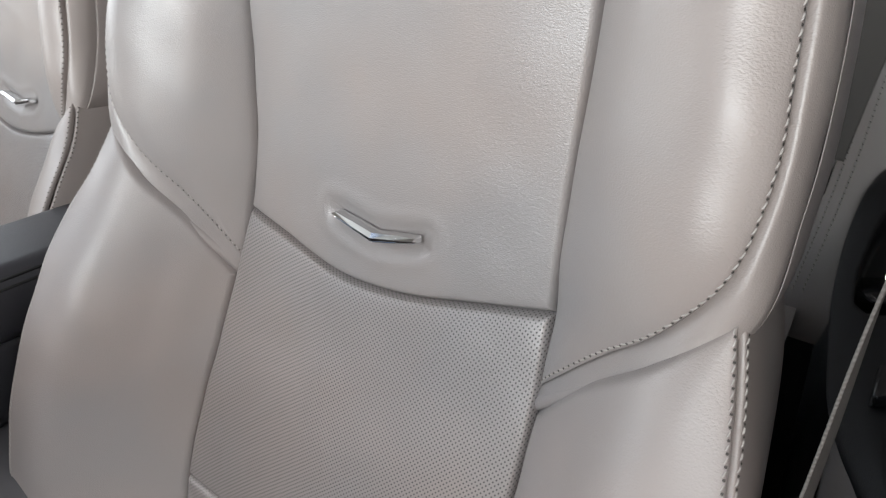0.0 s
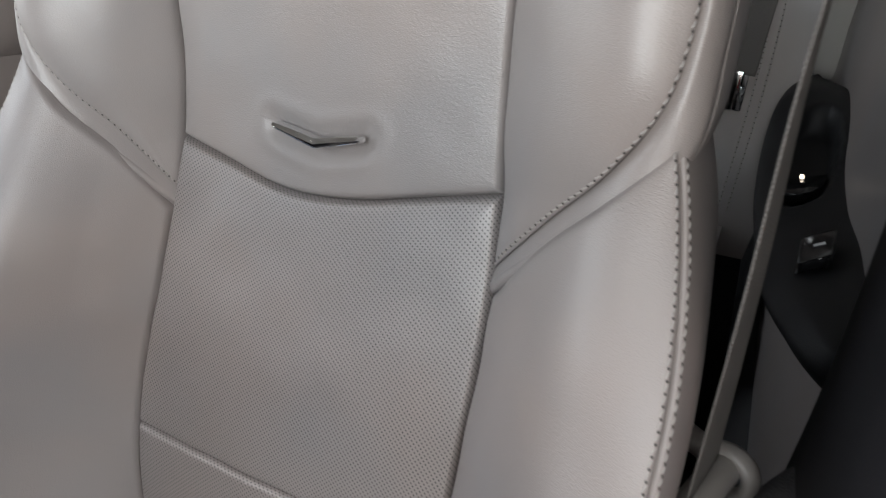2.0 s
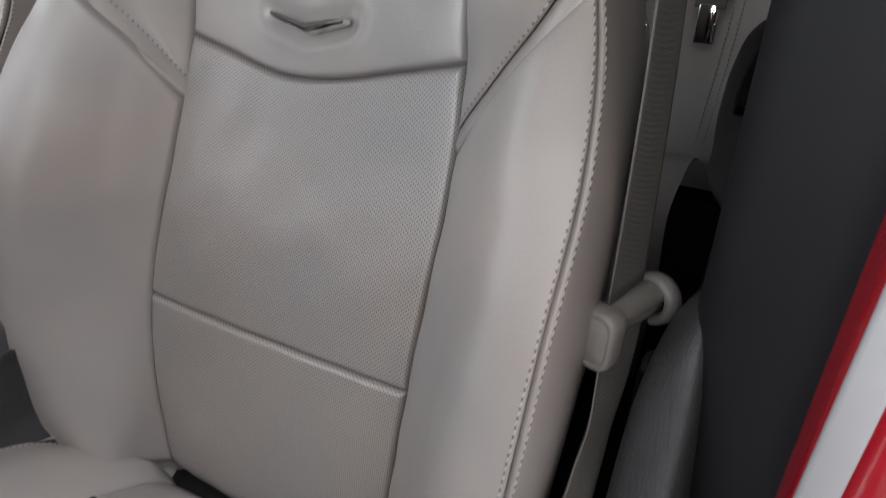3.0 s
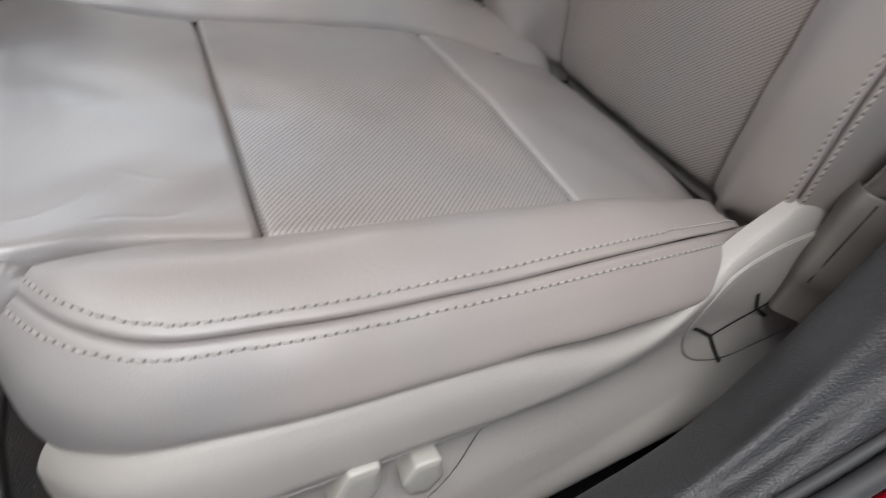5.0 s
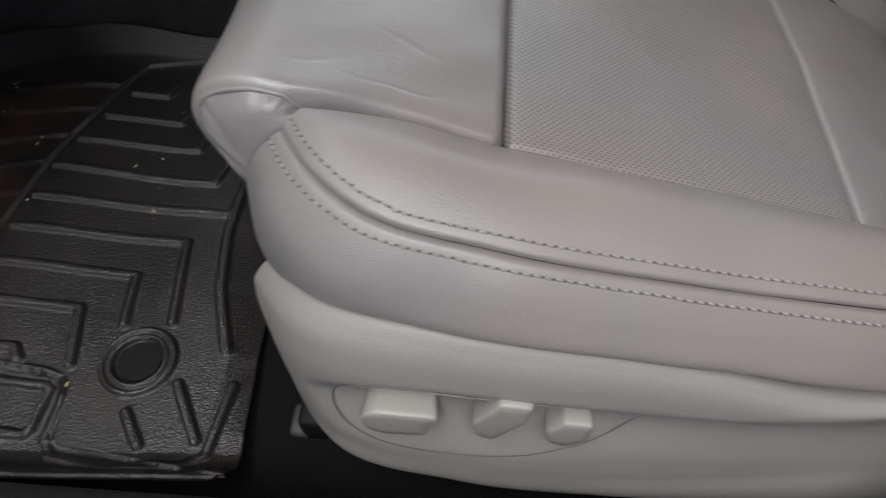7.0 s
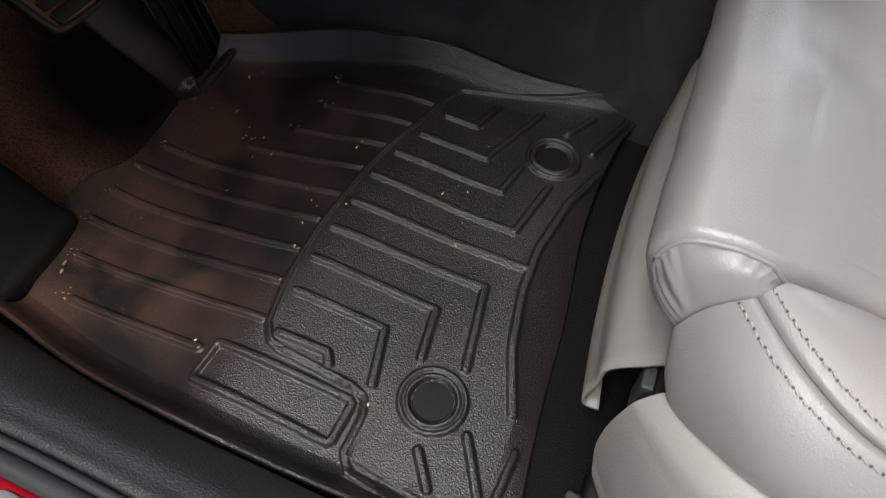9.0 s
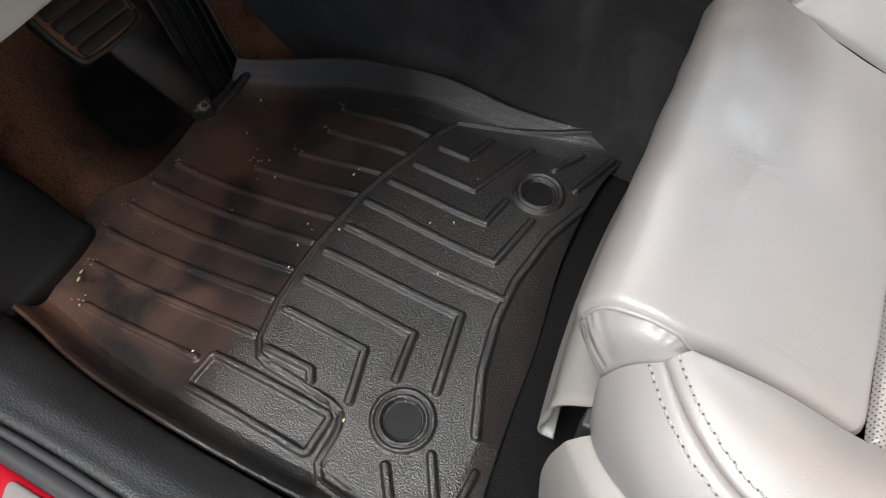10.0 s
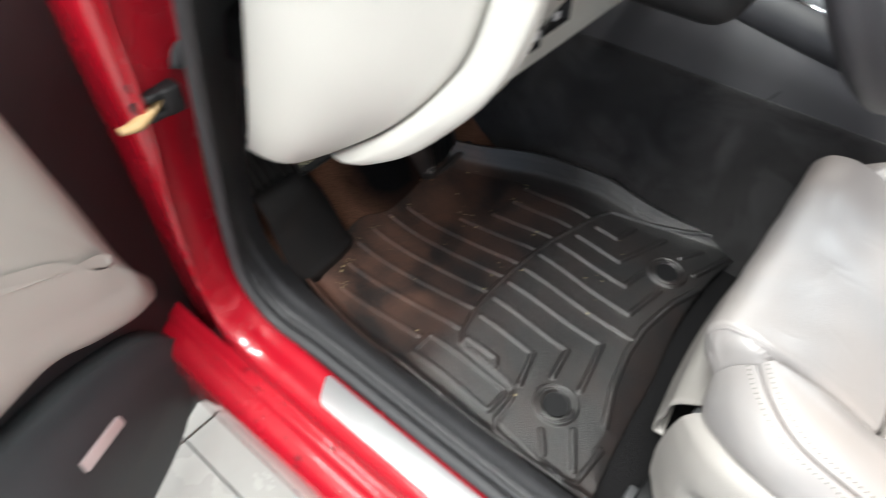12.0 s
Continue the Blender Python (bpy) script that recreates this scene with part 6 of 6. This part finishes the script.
def build_guide():
    guide = thing("belt_guide", "smooth pale taupe belt guide with a rounded end plate", "belt guide")
    near, far = np.array((-0.306, 0.283, 0.391)), np.array((-0.374, 0.306, 0.383))
    g = (far - near) / np.linalg.norm(far - near)
    side = np.cross(g, (0, 0, 1))
    side = side / np.linalg.norm(side)
    up = np.cross(side, g)

    def plate(name, levels, parent, label=""):
        out = np.array(rounded([(-0.0175, -0.0205), (0.0175, -0.0205), (0.0165, 0.0205), (-0.0165, 0.0205)], 0.011, 7))
        out = np.concatenate([out, out[:1]])
        P = np.stack([[near + side * (u * f) + up * (v * f - 0.009) + g * d for u, v in out] for f, d in levels])
        return grid_object(name, P, M_GUIDE, parent, tuple(-g), label)

    part("bar", tube([near + 0.004 * g, (near + far) / 2, far], 0.0100, 14, 12), M_GUIDE, guide)
    part("bar_back", tube([near + 0.004 * g - 0.008 * up, far - 0.008 * up], 0.0085, 12, 6), M_GUIDE, guide)
    plate("end_plate", ((0.02, 0.009), (0.96, 0.009), (1.0, 0.007), (1.0, -0.002), (0.97, -0.0048), (0.90, -0.006), (0.80, -0.0062), (0.76, -0.0054), (0.73, -0.0054), (0.69, -0.0062), (0.3, -0.0068), (0.02, -0.007)), guide, "rounded square end plate")
    hook = [far + side * (0.0155 * math.sin(a)) + up * (0.0155 * math.cos(a) - 0.006) for a in np.linspace(-0.9, 2.9, 12)]
    part("hook", tube(hook, [0.004, 0.0052, 0.0052, 0.004], 10, 40, flat=1.5, up=tuple(g)), M_GUIDE, guide, "curved hook at the far end of the bar")
    part("stay", tube([tuple(far), (-0.385, 0.285, 0.384), (-0.40, 0.262, 0.386)], 0.008, 8, 8), M_GUIDE, guide)


M_GUIDE = grainy("pale_taupe_plastic", (0.215, 0.200, 0.187), 0.38, 1500, 0.0002, 0.15, 0.03)
build_guide()


def build_sleeve():
    sl = thing("belt_sleeve", "taupe plastic sleeve holding the belt end by the seat", "belt sleeve")
    axis = Vector((-0.026, 0.002, 0.065)).normalized()
    across = Vector((-0.70, 0.66, -0.12))
    across = (across - axis * across.dot(axis)).normalized()
    thick = axis.cross(across)
    base = Vector((-0.206, 0.283, 0.131))

    def ring(t, w, d):
        c = base + axis * t
        return [tuple(c + across * (w * math.copysign(abs(math.cos(a)) ** 0.42, math.cos(a))) + thick * (d * math.copysign(abs(math.sin(a)) ** 0.42, math.sin(a)))) for a in np.linspace(0, 2 * math.pi, 33)]

    P = loft([ring(-0.030, 0.013, 0.008), ring(-0.006, 0.0150, 0.0095), ring(0.001, 0.0165, 0.0120), ring(0.035, 0.0180, 0.0125), ring(0.066, 0.0195, 0.0130), ring(0.0705, 0.0185, 0.0120), ring(0.069, 0.0160, 0.0095), ring(0.045, 0.0150, 0.009)], 70, 65)
    grid_object("shell", P, M_TAUPE, sl, tuple(-thick))
    part("mould_seam", tube([base + axis * t + across * -0.008 - thick * (0.0127 + 0.015 * t) for t in (0.002, 0.03, 0.066)], 0.0006, 6, 8), M_SLOT, sl)
    part("dark_mouth", box(-0.012, 0.012, -0.006, 0.006, -0.012, 0.004, 0.002), M_SLOT, sl).matrix_basis = Matrix.Translation(base + axis * 0.068)


build_sleeve()
lug = part("recline_cover", tube([(-0.222, 0.222, 0.140), (-0.232, 0.236, 0.156), (-0.245, 0.246, 0.158), (-0.265, 0.250, 0.150)], [0.010, 0.014, 0.014, 0.010], 12, 14, flat=0.6), M_TAUPE)
tagged(lug, "rounded taupe cap over the recliner hinge", "hinge cover")


def build_buckle():
    b = thing("belt_buckle", "pale grey seat belt buckle with a red button", "belt buckle")
    axis = Vector((0.036, -0.012, 0.058)).normalized()
    across = Vector((0.046, 0.022, -0.013))
    across = (across - axis * across.dot(axis)).normalized()
    thick = axis.cross(across)
    base = Vector((-0.092, -0.202, 0.205))

    def at(u, v, w):
        return base + across * u + axis * v + thick * w

    part("housing", prism(rounded([(-0.023, -0.02), (0.023, -0.02), (0.0235, 0.074), (-0.0235, 0.074)], 0.004), lambda u, v, w: at(u, v, w - 0.010), 0.020, 0.004, 1.0, 3), M_BUCKLE, b)
    part("button", prism(rounded([(-0.0225, 0.0735), (0.0225, 0.0735), (0.0225, 0.080), (-0.0225, 0.080)], 0.002), lambda u, v, w: at(u, v, w - 0.008), 0.016, 0.002), M_RED, b, "red release button")
    part("joint", prism([(-0.0228, 0.058), (0.0228, 0.058), (0.0228, 0.0588), (-0.0228, 0.0588)], lambda u, v, w: at(u, v, w - 0.0103), 0.0206), M_GREYPL, b)
    part("stalk", tube([at(0, -0.01, 0), at(0, -0.08, 0)], 0.008, 8, 6), M_BLACK, b)


M_BUCKLE = grainy("pale_buckle_plastic", (0.50, 0.48, 0.45), 0.45, 900, 0.0002, 0.2, 0.03)
build_buckle()

# ---- seat rail under the cushion ----
rail_ = thing("seat_rail", "black steel seat rail bolted to the floor", "seat rail")
part("channel", box(-0.34, 0.275, 0.215, 0.262, -0.03, 0.004, 0.004), M_BLACK, rail_)
part("end_bracket", box(0.262, 0.286, 0.236, 0.262, -0.030, -0.018, 0.004), M_GREYPL, rail_, "grey steel end bracket")
part("inner_channel", box(-0.34, 0.275, -0.22, -0.18, -0.03, 0.03, 0.004), M_BLACK, rail_)
part("crossbeam", box(-0.30, 0.25, -0.18, 0.215, 0.03, 0.06, 0.006), M_BLACK, rail_)

# ---- rear of the cabin ----


def build_rear_bench():
    rear = thing("rear_bench", "grey leather rear bench with stitched seams", "car seat")
    back = loft([[(-0.93, y, 0.24) for y in (-1.0, -0.5, 0.0, 0.27, 0.31)], [(-0.96, y, 0.36) for y in (-1.0, -0.5, 0.0, 0.27, 0.325)],
                 [(-1.03, y, 0.55) for y in (-1.0, -0.5, 0.0, 0.27, 0.33)], [(-1.12, y, 0.78) for y in (-1.0, -0.5, 0.0, 0.26, 0.32)], [(-1.20, y, 0.82) for y in (-1.0, -0.5, 0.0, 0.26, 0.32)]], 40, 60)
    grid_object("backrest", back, M_LEATHER, rear, (1, 0, 0.3))
    cush = loft([[(-0.72, y, 0.02) for y in (-1.0, -0.4, 0.18, 0.25, 0.268)], [(-0.70, y, 0.20) for y in (-1.0, -0.4, 0.18, 0.255, 0.275)], [(-0.72, y, 0.285) for y in (-1.0, -0.4, 0.18, 0.25, 0.27)],
                 [(-0.78, y, 0.312) for y in (-1.0, -0.4, 0.18, 0.25, 0.272)], [(-0.98, y, 0.26) for y in (-1.0, -0.4, 0.18, 0.25, 0.275)]], 40, 60)
    grid_object("cushion", cush, M_LEATHER, rear, (0.6, 0, 0.8))
    for d in (0.0, 0.012):
        line = spline([(-0.948, 0.262 + d, 0.30), (-0.985, 0.270 + d, 0.45), (-1.065, 0.268 + d, 0.65), (-1.11, 0.262 + d, 0.77)], 80)
        upn = np.tile(np.array((0.93, 0.1, 0.35)), (80, 1))
        stitches("stitching", line + upn * 0.004, upn, rear, 0.007, 0.005, 0.0008)


build_rear_bench()


def build_rear_door():
    d = thing("rear_door", "closed rear door with grey lining and a dark armrest pull", "car door")
    lining = loft([[(x, 0.385, -0.02) for x in (-1.5, -1.0, -0.6, -0.4)], [(x, 0.346, 0.20) for x in (-1.5, -1.0, -0.6, -0.4)], [(x, 0.342, 0.34) for x in (-1.5, -1.0, -0.6, -0.4)], [(x, 0.368, 0.42) for x in (-1.5, -1.0, -0.6, -0.4)],
                   [(x, 0.372, 0.55) for x in (-1.5, -1.0, -0.6, -0.4)], [(x, 0.385, 0.70) for x in (-1.5, -1.0, -0.6, -0.4)], [(x, 0.395, 0.92) for x in (-1.5, -1.0, -0.6, -0.4)]], 30, 30)
    ob = grid_object("lining", lining, M_LEATHER, d, (0, -1, 0), "grey leather door lining")
    mod = ob.modifiers.new("thickness", "SOLIDIFY")
    mod.thickness, mod.offset = 0.01, -1
    part("outer_skin", box(-1.5, -0.45, 0.40, 0.46, -0.12, 0.72, 0.02, 2), M_PAINT, d, "glossy red outer skin")
    # armrest: a long dark pad with a hollow for the pull and a switch on its top
    spine = ((-1.0, 0.336, 0.349, 0.482, 0.485), (-0.98, 0.318, 0.356, 0.480, 0.486), (-0.93, 0.303, 0.368, 0.474, 0.488), (-0.86, 0.295, 0.378, 0.446, 0.478), (-0.78, 0.296, 0.385, 0.412, 0.452),
             (-0.68, 0.304, 0.385, 0.396, 0.444), (-0.57, 0.312, 0.376, 0.404, 0.448), (-0.50, 0.326, 0.370, 0.414, 0.444), (-0.445, 0.346, 0.368, 0.421, 0.440), (-0.43, 0.358, 0.366, 0.424, 0.438))
    rows = [[(x, yr + 0.02, zr - 0.006) for x, yl, yr, zl, zr in spine],
            [(x, yr, zr) for x, yl, yr, zl, zr in spine],
            [(x, 0.35 * yl + 0.65 * yr, 0.35 * zl + 0.65 * zr + 0.004) for x, yl, yr, zl, zr in spine],
            [(x, 0.8 * yl + 0.2 * yr, 0.8 * zl + 0.2 * zr + 0.006) for x, yl, yr, zl, zr in spine],
            [(x, yl, zl - 0.006) for x, yl, yr, zl, zr in spine],
            [(x, yl + 0.010, zl - 0.018) for x, yl, yr, zl, zr in spine],
            [(x, yl + 0.040, zl - 0.032) for x, yl, yr, zl, zr in spine],
            [(x, 0.388, zl - 0.036) for x, yl, yr, zl, zr in spine]]
    P = loft(rows, 90, 120)
    r = (np.abs((P[:, :, 0] + 0.800) / 0.085) ** 2.4 + np.abs((P[:, :, 1] - 0.340 + 0.06 * (P[:, :, 0] + 0.8)) / 0.025) ** 2.4)
    P[:, :, 2] -= 0.030 * np.clip((1.15 - r) / 0.35, 0, 1)
    grid_object("armrest", P, M_BLACK, d, (0, -0.4, 1), "dark grained armrest with a hollow pull")
    cup = part("pull_cup", prism([(-0.800 + 0.080 * math.cos(a), 0.340 - 0.005 * math.cos(a) + 0.022 * math.sin(a)) for a in np.linspace(0, 2 * math.pi, 28, endpoint=False)], lambda u, v, w: (u, v, 0.415 - 0.18 * (u + 0.8) * -1 + 0.35 * (v - 0.34) + w), 0.003, 0.001), M_GLOSS, d, "glossy dark floor of the pull")
    # added glowing chip that imitates the LED reflection in the glossy hollow
    part("led_glint", box(-0.797, -0.791, 0.3365, 0.3405, 0.420, 0.424, 0.001), M_GLOW, cup, "tiny glowing chip standing in for an LED reflection in the pull")
    sw = part("window_switch", prism(rounded([(-0.598, 0.333), (-0.598, 0.355), (-0.552, 0.352), (-0.552, 0.330)], 0.003), lambda u, v, w: (u, v, 0.4285 + 0.62 * (v - 0.333) + w), 0.010, 0.002), M_GLOSS, d, "glossy black window switch")
    flat_sided("mark", prism([(-0.578, 0.340), (-0.578, 0.347), (-0.574, 0.347), (-0.574, 0.340)], lambda u, v, w: (u, v, 0.4388 + 0.62 * (v - 0.333) + w), 0.0006), M_SILVER, sw)
    part("speaker_pocket", box(-0.95, -0.45, 0.345, 0.385, -0.01, 0.10, 0.02, 3), M_BLACK, d, "dark lower door pocket")


# emission that paints the reflected glint in the pull
M_GLOW = Nodes("glint_glow")
M_GLOW.bsdf.inputs["Emission Color"].default_value = (1.0, 0.85, 0.65, 1)
M_GLOW.bsdf.inputs["Emission Strength"].default_value = 3.0
M_GLOW = M_GLOW.mat
build_rear_door()
rear_buckle = thing("belt_tongue", "bright metal belt tongue hanging by the rear bench", "belt tongue")
part("tongue", box(-0.905, -0.900, 0.236, 0.262, 0.455, 0.505, 0.002), M_CHROME, rear_buckle)
rb = strap("webbing", [(-0.92, 0.268, 0.80), (-0.905, 0.255, 0.62), (-0.902, 0.249, 0.50)], [(0.2, 1, 0), (0.2, 1, 0), (0.2, 1, 0)], 0.04, rear_buckle)

M_PILLAR = grainy("pillar_plastic", (0.010, 0.010, 0.012), 0.6, 900, 0.0004, 0.3, 0.1, spec=0.25)
M_STRIP = grainy("pale_flange", (0.36, 0.36, 0.38), 0.4, 200, 0.0003, 0.2, 0.1)

# centre pillar between the doors
pil = loft([[(-0.20, 0.392, 0.10), (-0.204, 0.394, 0.20), (-0.216, 0.415, 0.29), (-0.235, 0.452, 0.42), (-0.26, 0.458, 0.60), (-0.30, 0.458, 0.80), (-0.34, 0.458, 1.08)],
            [(-0.31, 0.346, 0.10), (-0.305, 0.346, 0.20), (-0.295, 0.345, 0.31), (-0.288, 0.344, 0.43), (-0.290, 0.342, 0.57), (-0.315, 0.340, 0.80), (-0.355, 0.338, 1.08)],
            [(-0.36, 0.335, 0.08), (-0.355, 0.335, 0.20), (-0.345, 0.336, 0.31), (-0.335, 0.336, 0.43), (-0.342, 0.334, 0.57), (-0.37, 0.332, 0.80), (-0.40, 0.332, 1.08)],
            [(-0.40, 0.335, 0.08), (-0.400, 0.338, 0.20), (-0.405, 0.340, 0.31), (-0.42, 0.347, 0.43), (-0.43, 0.347, 0.57), (-0.44, 0.347, 0.80), (-0.46, 0.347, 1.08)]], 30, 60)
ob = grid_object("pillar_trim", pil, M_PILLAR, None, (0.5, -1, 0))
tagged(ob, "black grained trim of the centre pillar", "pillar", "", "structure")
mod = ob.modifiers.new("thickness", "SOLIDIFY")
mod.thickness, mod.offset = 0.004, -1
fixed("pillar_seal", tube([(-0.14, 0.395, 0.118), (-0.192, 0.392, 0.19), (-0.212, 0.410, 0.27), (-0.232, 0.450, 0.42), (-0.27, 0.456, 0.65), (-0.34, 0.456, 1.08)], 0.006, 10, 40), M_RUBBER, "black rubber seal on the centre pillar", "door seal")
fixed("pillar_body", box(-0.45, -0.215, 0.394, 0.45, 0.08, 1.1, 0.02, 3), M_PAINT, "glossy red painted centre pillar", "car body")
fixed("pillar_strip", box(-0.218, -0.2125, 0.394, 0.409, 0.08, 0.7, 0.002), M_STRIP, "pale grey flange strip on the centre pillar", "pillar")
label_ = thing("warning_label", "yellow warning label with a white border on the red pillar", "sticker")
part("paper", box(-0.2152, -0.2144, 0.412, 0.448, 0.105, 0.30), M_WHITE, label_, "white label border", False)
part("field", box(-0.2146, -0.2139, 0.416, 0.444, 0.11, 0.295), M_YELLOW, label_, "yellow label field", False)
for k in range(9):
    part("print_bar", box(-0.2140, -0.2136, 0.419, 0.419 + 0.006 * (3 + k * 7 % 2), 0.118 + 0.019 * k, 0.122 + 0.019 * k), M_SLOT, label_, "", False)
fixed("pillar_foot", box(-0.47, -0.43, 0.300, 0.345, 0.05, 0.27, 0.012, 3), M_BLACK, "black ribbed cover at the foot of the centre pillar", "pillar")

# roof and screen frame over the cabin
fixed("roof_lining", box(-1.5, 0.12, -1.15, 0.49, 1.09, 1.13, 0.02), M_HEAD, "pale roof lining", "ceiling")
fixed("far_door", box(-1.4, 0.9, -1.16, -1.10, -0.1, 0.62, 0.02), M_DASH, "cream lining of the far doors", "car door")
fixed("rear_bulkhead", box(-1.60, -1.52, -1.15, 0.46, -0.12, 0.70, 0.01), M_BLACK, "black bulkhead behind the rear bench", "wall")
fixed("rear_pillar", box(-1.52, -1.14, 0.335, 0.46, 0.45, 1.10, 0.03, 3), M_HEAD, "pale trim of the rear pillar", "pillar")
fixed("rear_shelf", box(-1.8, -1.25, -1.1, 0.36, 0.70, 0.74, 0.01), M_BLACK, "black parcel shelf behind the rear bench", "shelf")

# ---- open front door ----


def build_front_door():
    door = thing("front_door", "open front door with dark lining, cream armrest and map pocket", "car door")
    hinge = Vector((0.865, 0.468, 0))
    out = Vector((-0.42, 0.907, 0))
    face = Vector((-0.907, -0.42, 0))

    def at(u, v, w):
        return tuple(hinge + out * u + Vector((0, 0, v)) + face * w)

    part("lining", prism(rounded([(-0.03, -0.12), (0.95, -0.12), (1.0, 0.62), (-0.15, 0.62), (-0.07, 0.30)], 0.05), lambda u, v, w: at(u, v, w - 0.07), 0.07, 0.008), M_DOORHIDE, door, "dark grained door lining")
    def line(w, *pts):
        return [at(u, v, w) for u, v in pts]

    # an upper and a lower face that meet along a ridge running to the pointed front end
    arm = loft([line(0.0, (0.085, 0.56), (0.06, 0.416), (0.041, 0.302), (0.021, 0.18), (0.003, 0.127), (0.007, 0.112), (0.025, 0.112), (0.097, 0.143), (0.157, 0.18), (0.222, 0.189), (0.55, 0.25)),
                line(0.024, (0.105, 0.56), (0.081, 0.43), (0.063, 0.322), (0.044, 0.210), (0.030, 0.166), (0.033, 0.153), (0.050, 0.153), (0.116, 0.183), (0.172, 0.217), (0.234, 0.226), (0.55, 0.27)),
                line(0.036, (0.30, 0.53), (0.16, 0.402), (0.100, 0.325), (0.062, 0.240), (0.046, 0.205), (0.048, 0.200), (0.060, 0.208), (0.118, 0.240), (0.175, 0.270), (0.242, 0.300), (0.52, 0.38)),
                line(0.042, (0.50, 0.505), (0.25, 0.371), (0.175, 0.328), (0.122, 0.296), (0.066, 0.262), (0.065, 0.259), (0.067, 0.257), (0.120, 0.310), (0.170, 0.345), (0.24, 0.39), (0.49, 0.52))], 40, 90)
    core = [(0.085, 0.266), (0.090, 0.262), (0.13, 0.280), (0.18, 0.308), (0.26, 0.352), (0.48, 0.47), (0.48, 0.51), (0.25, 0.385), (0.17, 0.338), (0.12, 0.305)]
    part("ridge_core", prism(core, lambda u, v, w: at(u, v, w), 0.034), M_DASH, door, smooth=False)
    grid_object("armrest_panel", arm, M_DASH, door, tuple(face), "smooth cream armrest panel")
    pocket = [(0.005, 0.02), (0.055, 0.11), (0.16, 0.165), (0.40, 0.22), (0.80, 0.22), (0.80, -0.11), (0.20, -0.115), (0.10, -0.10), (0.035, -0.055)]
    part("map_pocket", prism(rounded(pocket, 0.04), lambda u, v, w: at(u, v, w - 0.004), 0.028, 0.008, 0.98, 3), M_DOORHIDE, door, "dark map pocket with a rounded end")
    part("marker_lamp", prism(rounded([(0.149, 0.053), (0.150, 0.072), (0.213, 0.079), (0.214, 0.059)], 0.003), lambda u, v, w: at(u, v, w + 0.024), 0.004, 0.001), M_REFLECT, door, "pale red marker lens")
    part("outer_skin", prism(rounded([(-0.02, -0.13), (0.98, -0.13), (1.02, 0.64), (-0.10, 0.64)], 0.05), lambda u, v, w: at(u, v, w - 0.12), 0.05, 0.01), M_PAINT, door, "glossy red outer skin")


M_DOORHIDE = grainy("door_hide", (0.036, 0.042, 0.047), 0.6, 800, 0.0006, 0.5, 0.1)
M_REFLECT = grainy("marker_lens", (0.62, 0.50, 0.50), 0.15, 300, 0.0002, 0.1, 0.05)
build_front_door()

# ---- showroom floor tiles ----
tile_mesh = bpy.data.meshes.new("floor_tile")
tb = box(-0.2985, 0.2985, -0.2985, 0.2985, -0.008, 0.0, 0.0015, 1)
tb.to_mesh(tile_mesh)
tb.free()
tile_mesh.materials.append(M_TILE)
ground = bpy.data.objects["ground"]
for i in range(-5, 7):
    for j in range(-3, 7):
        t = new("floor_tile", tile_mesh)
        t.location = (0.62 + 0.6 * i, 0.83 + 0.6 * j, FLOOR_Z + 0.004)
        t.parent = ground
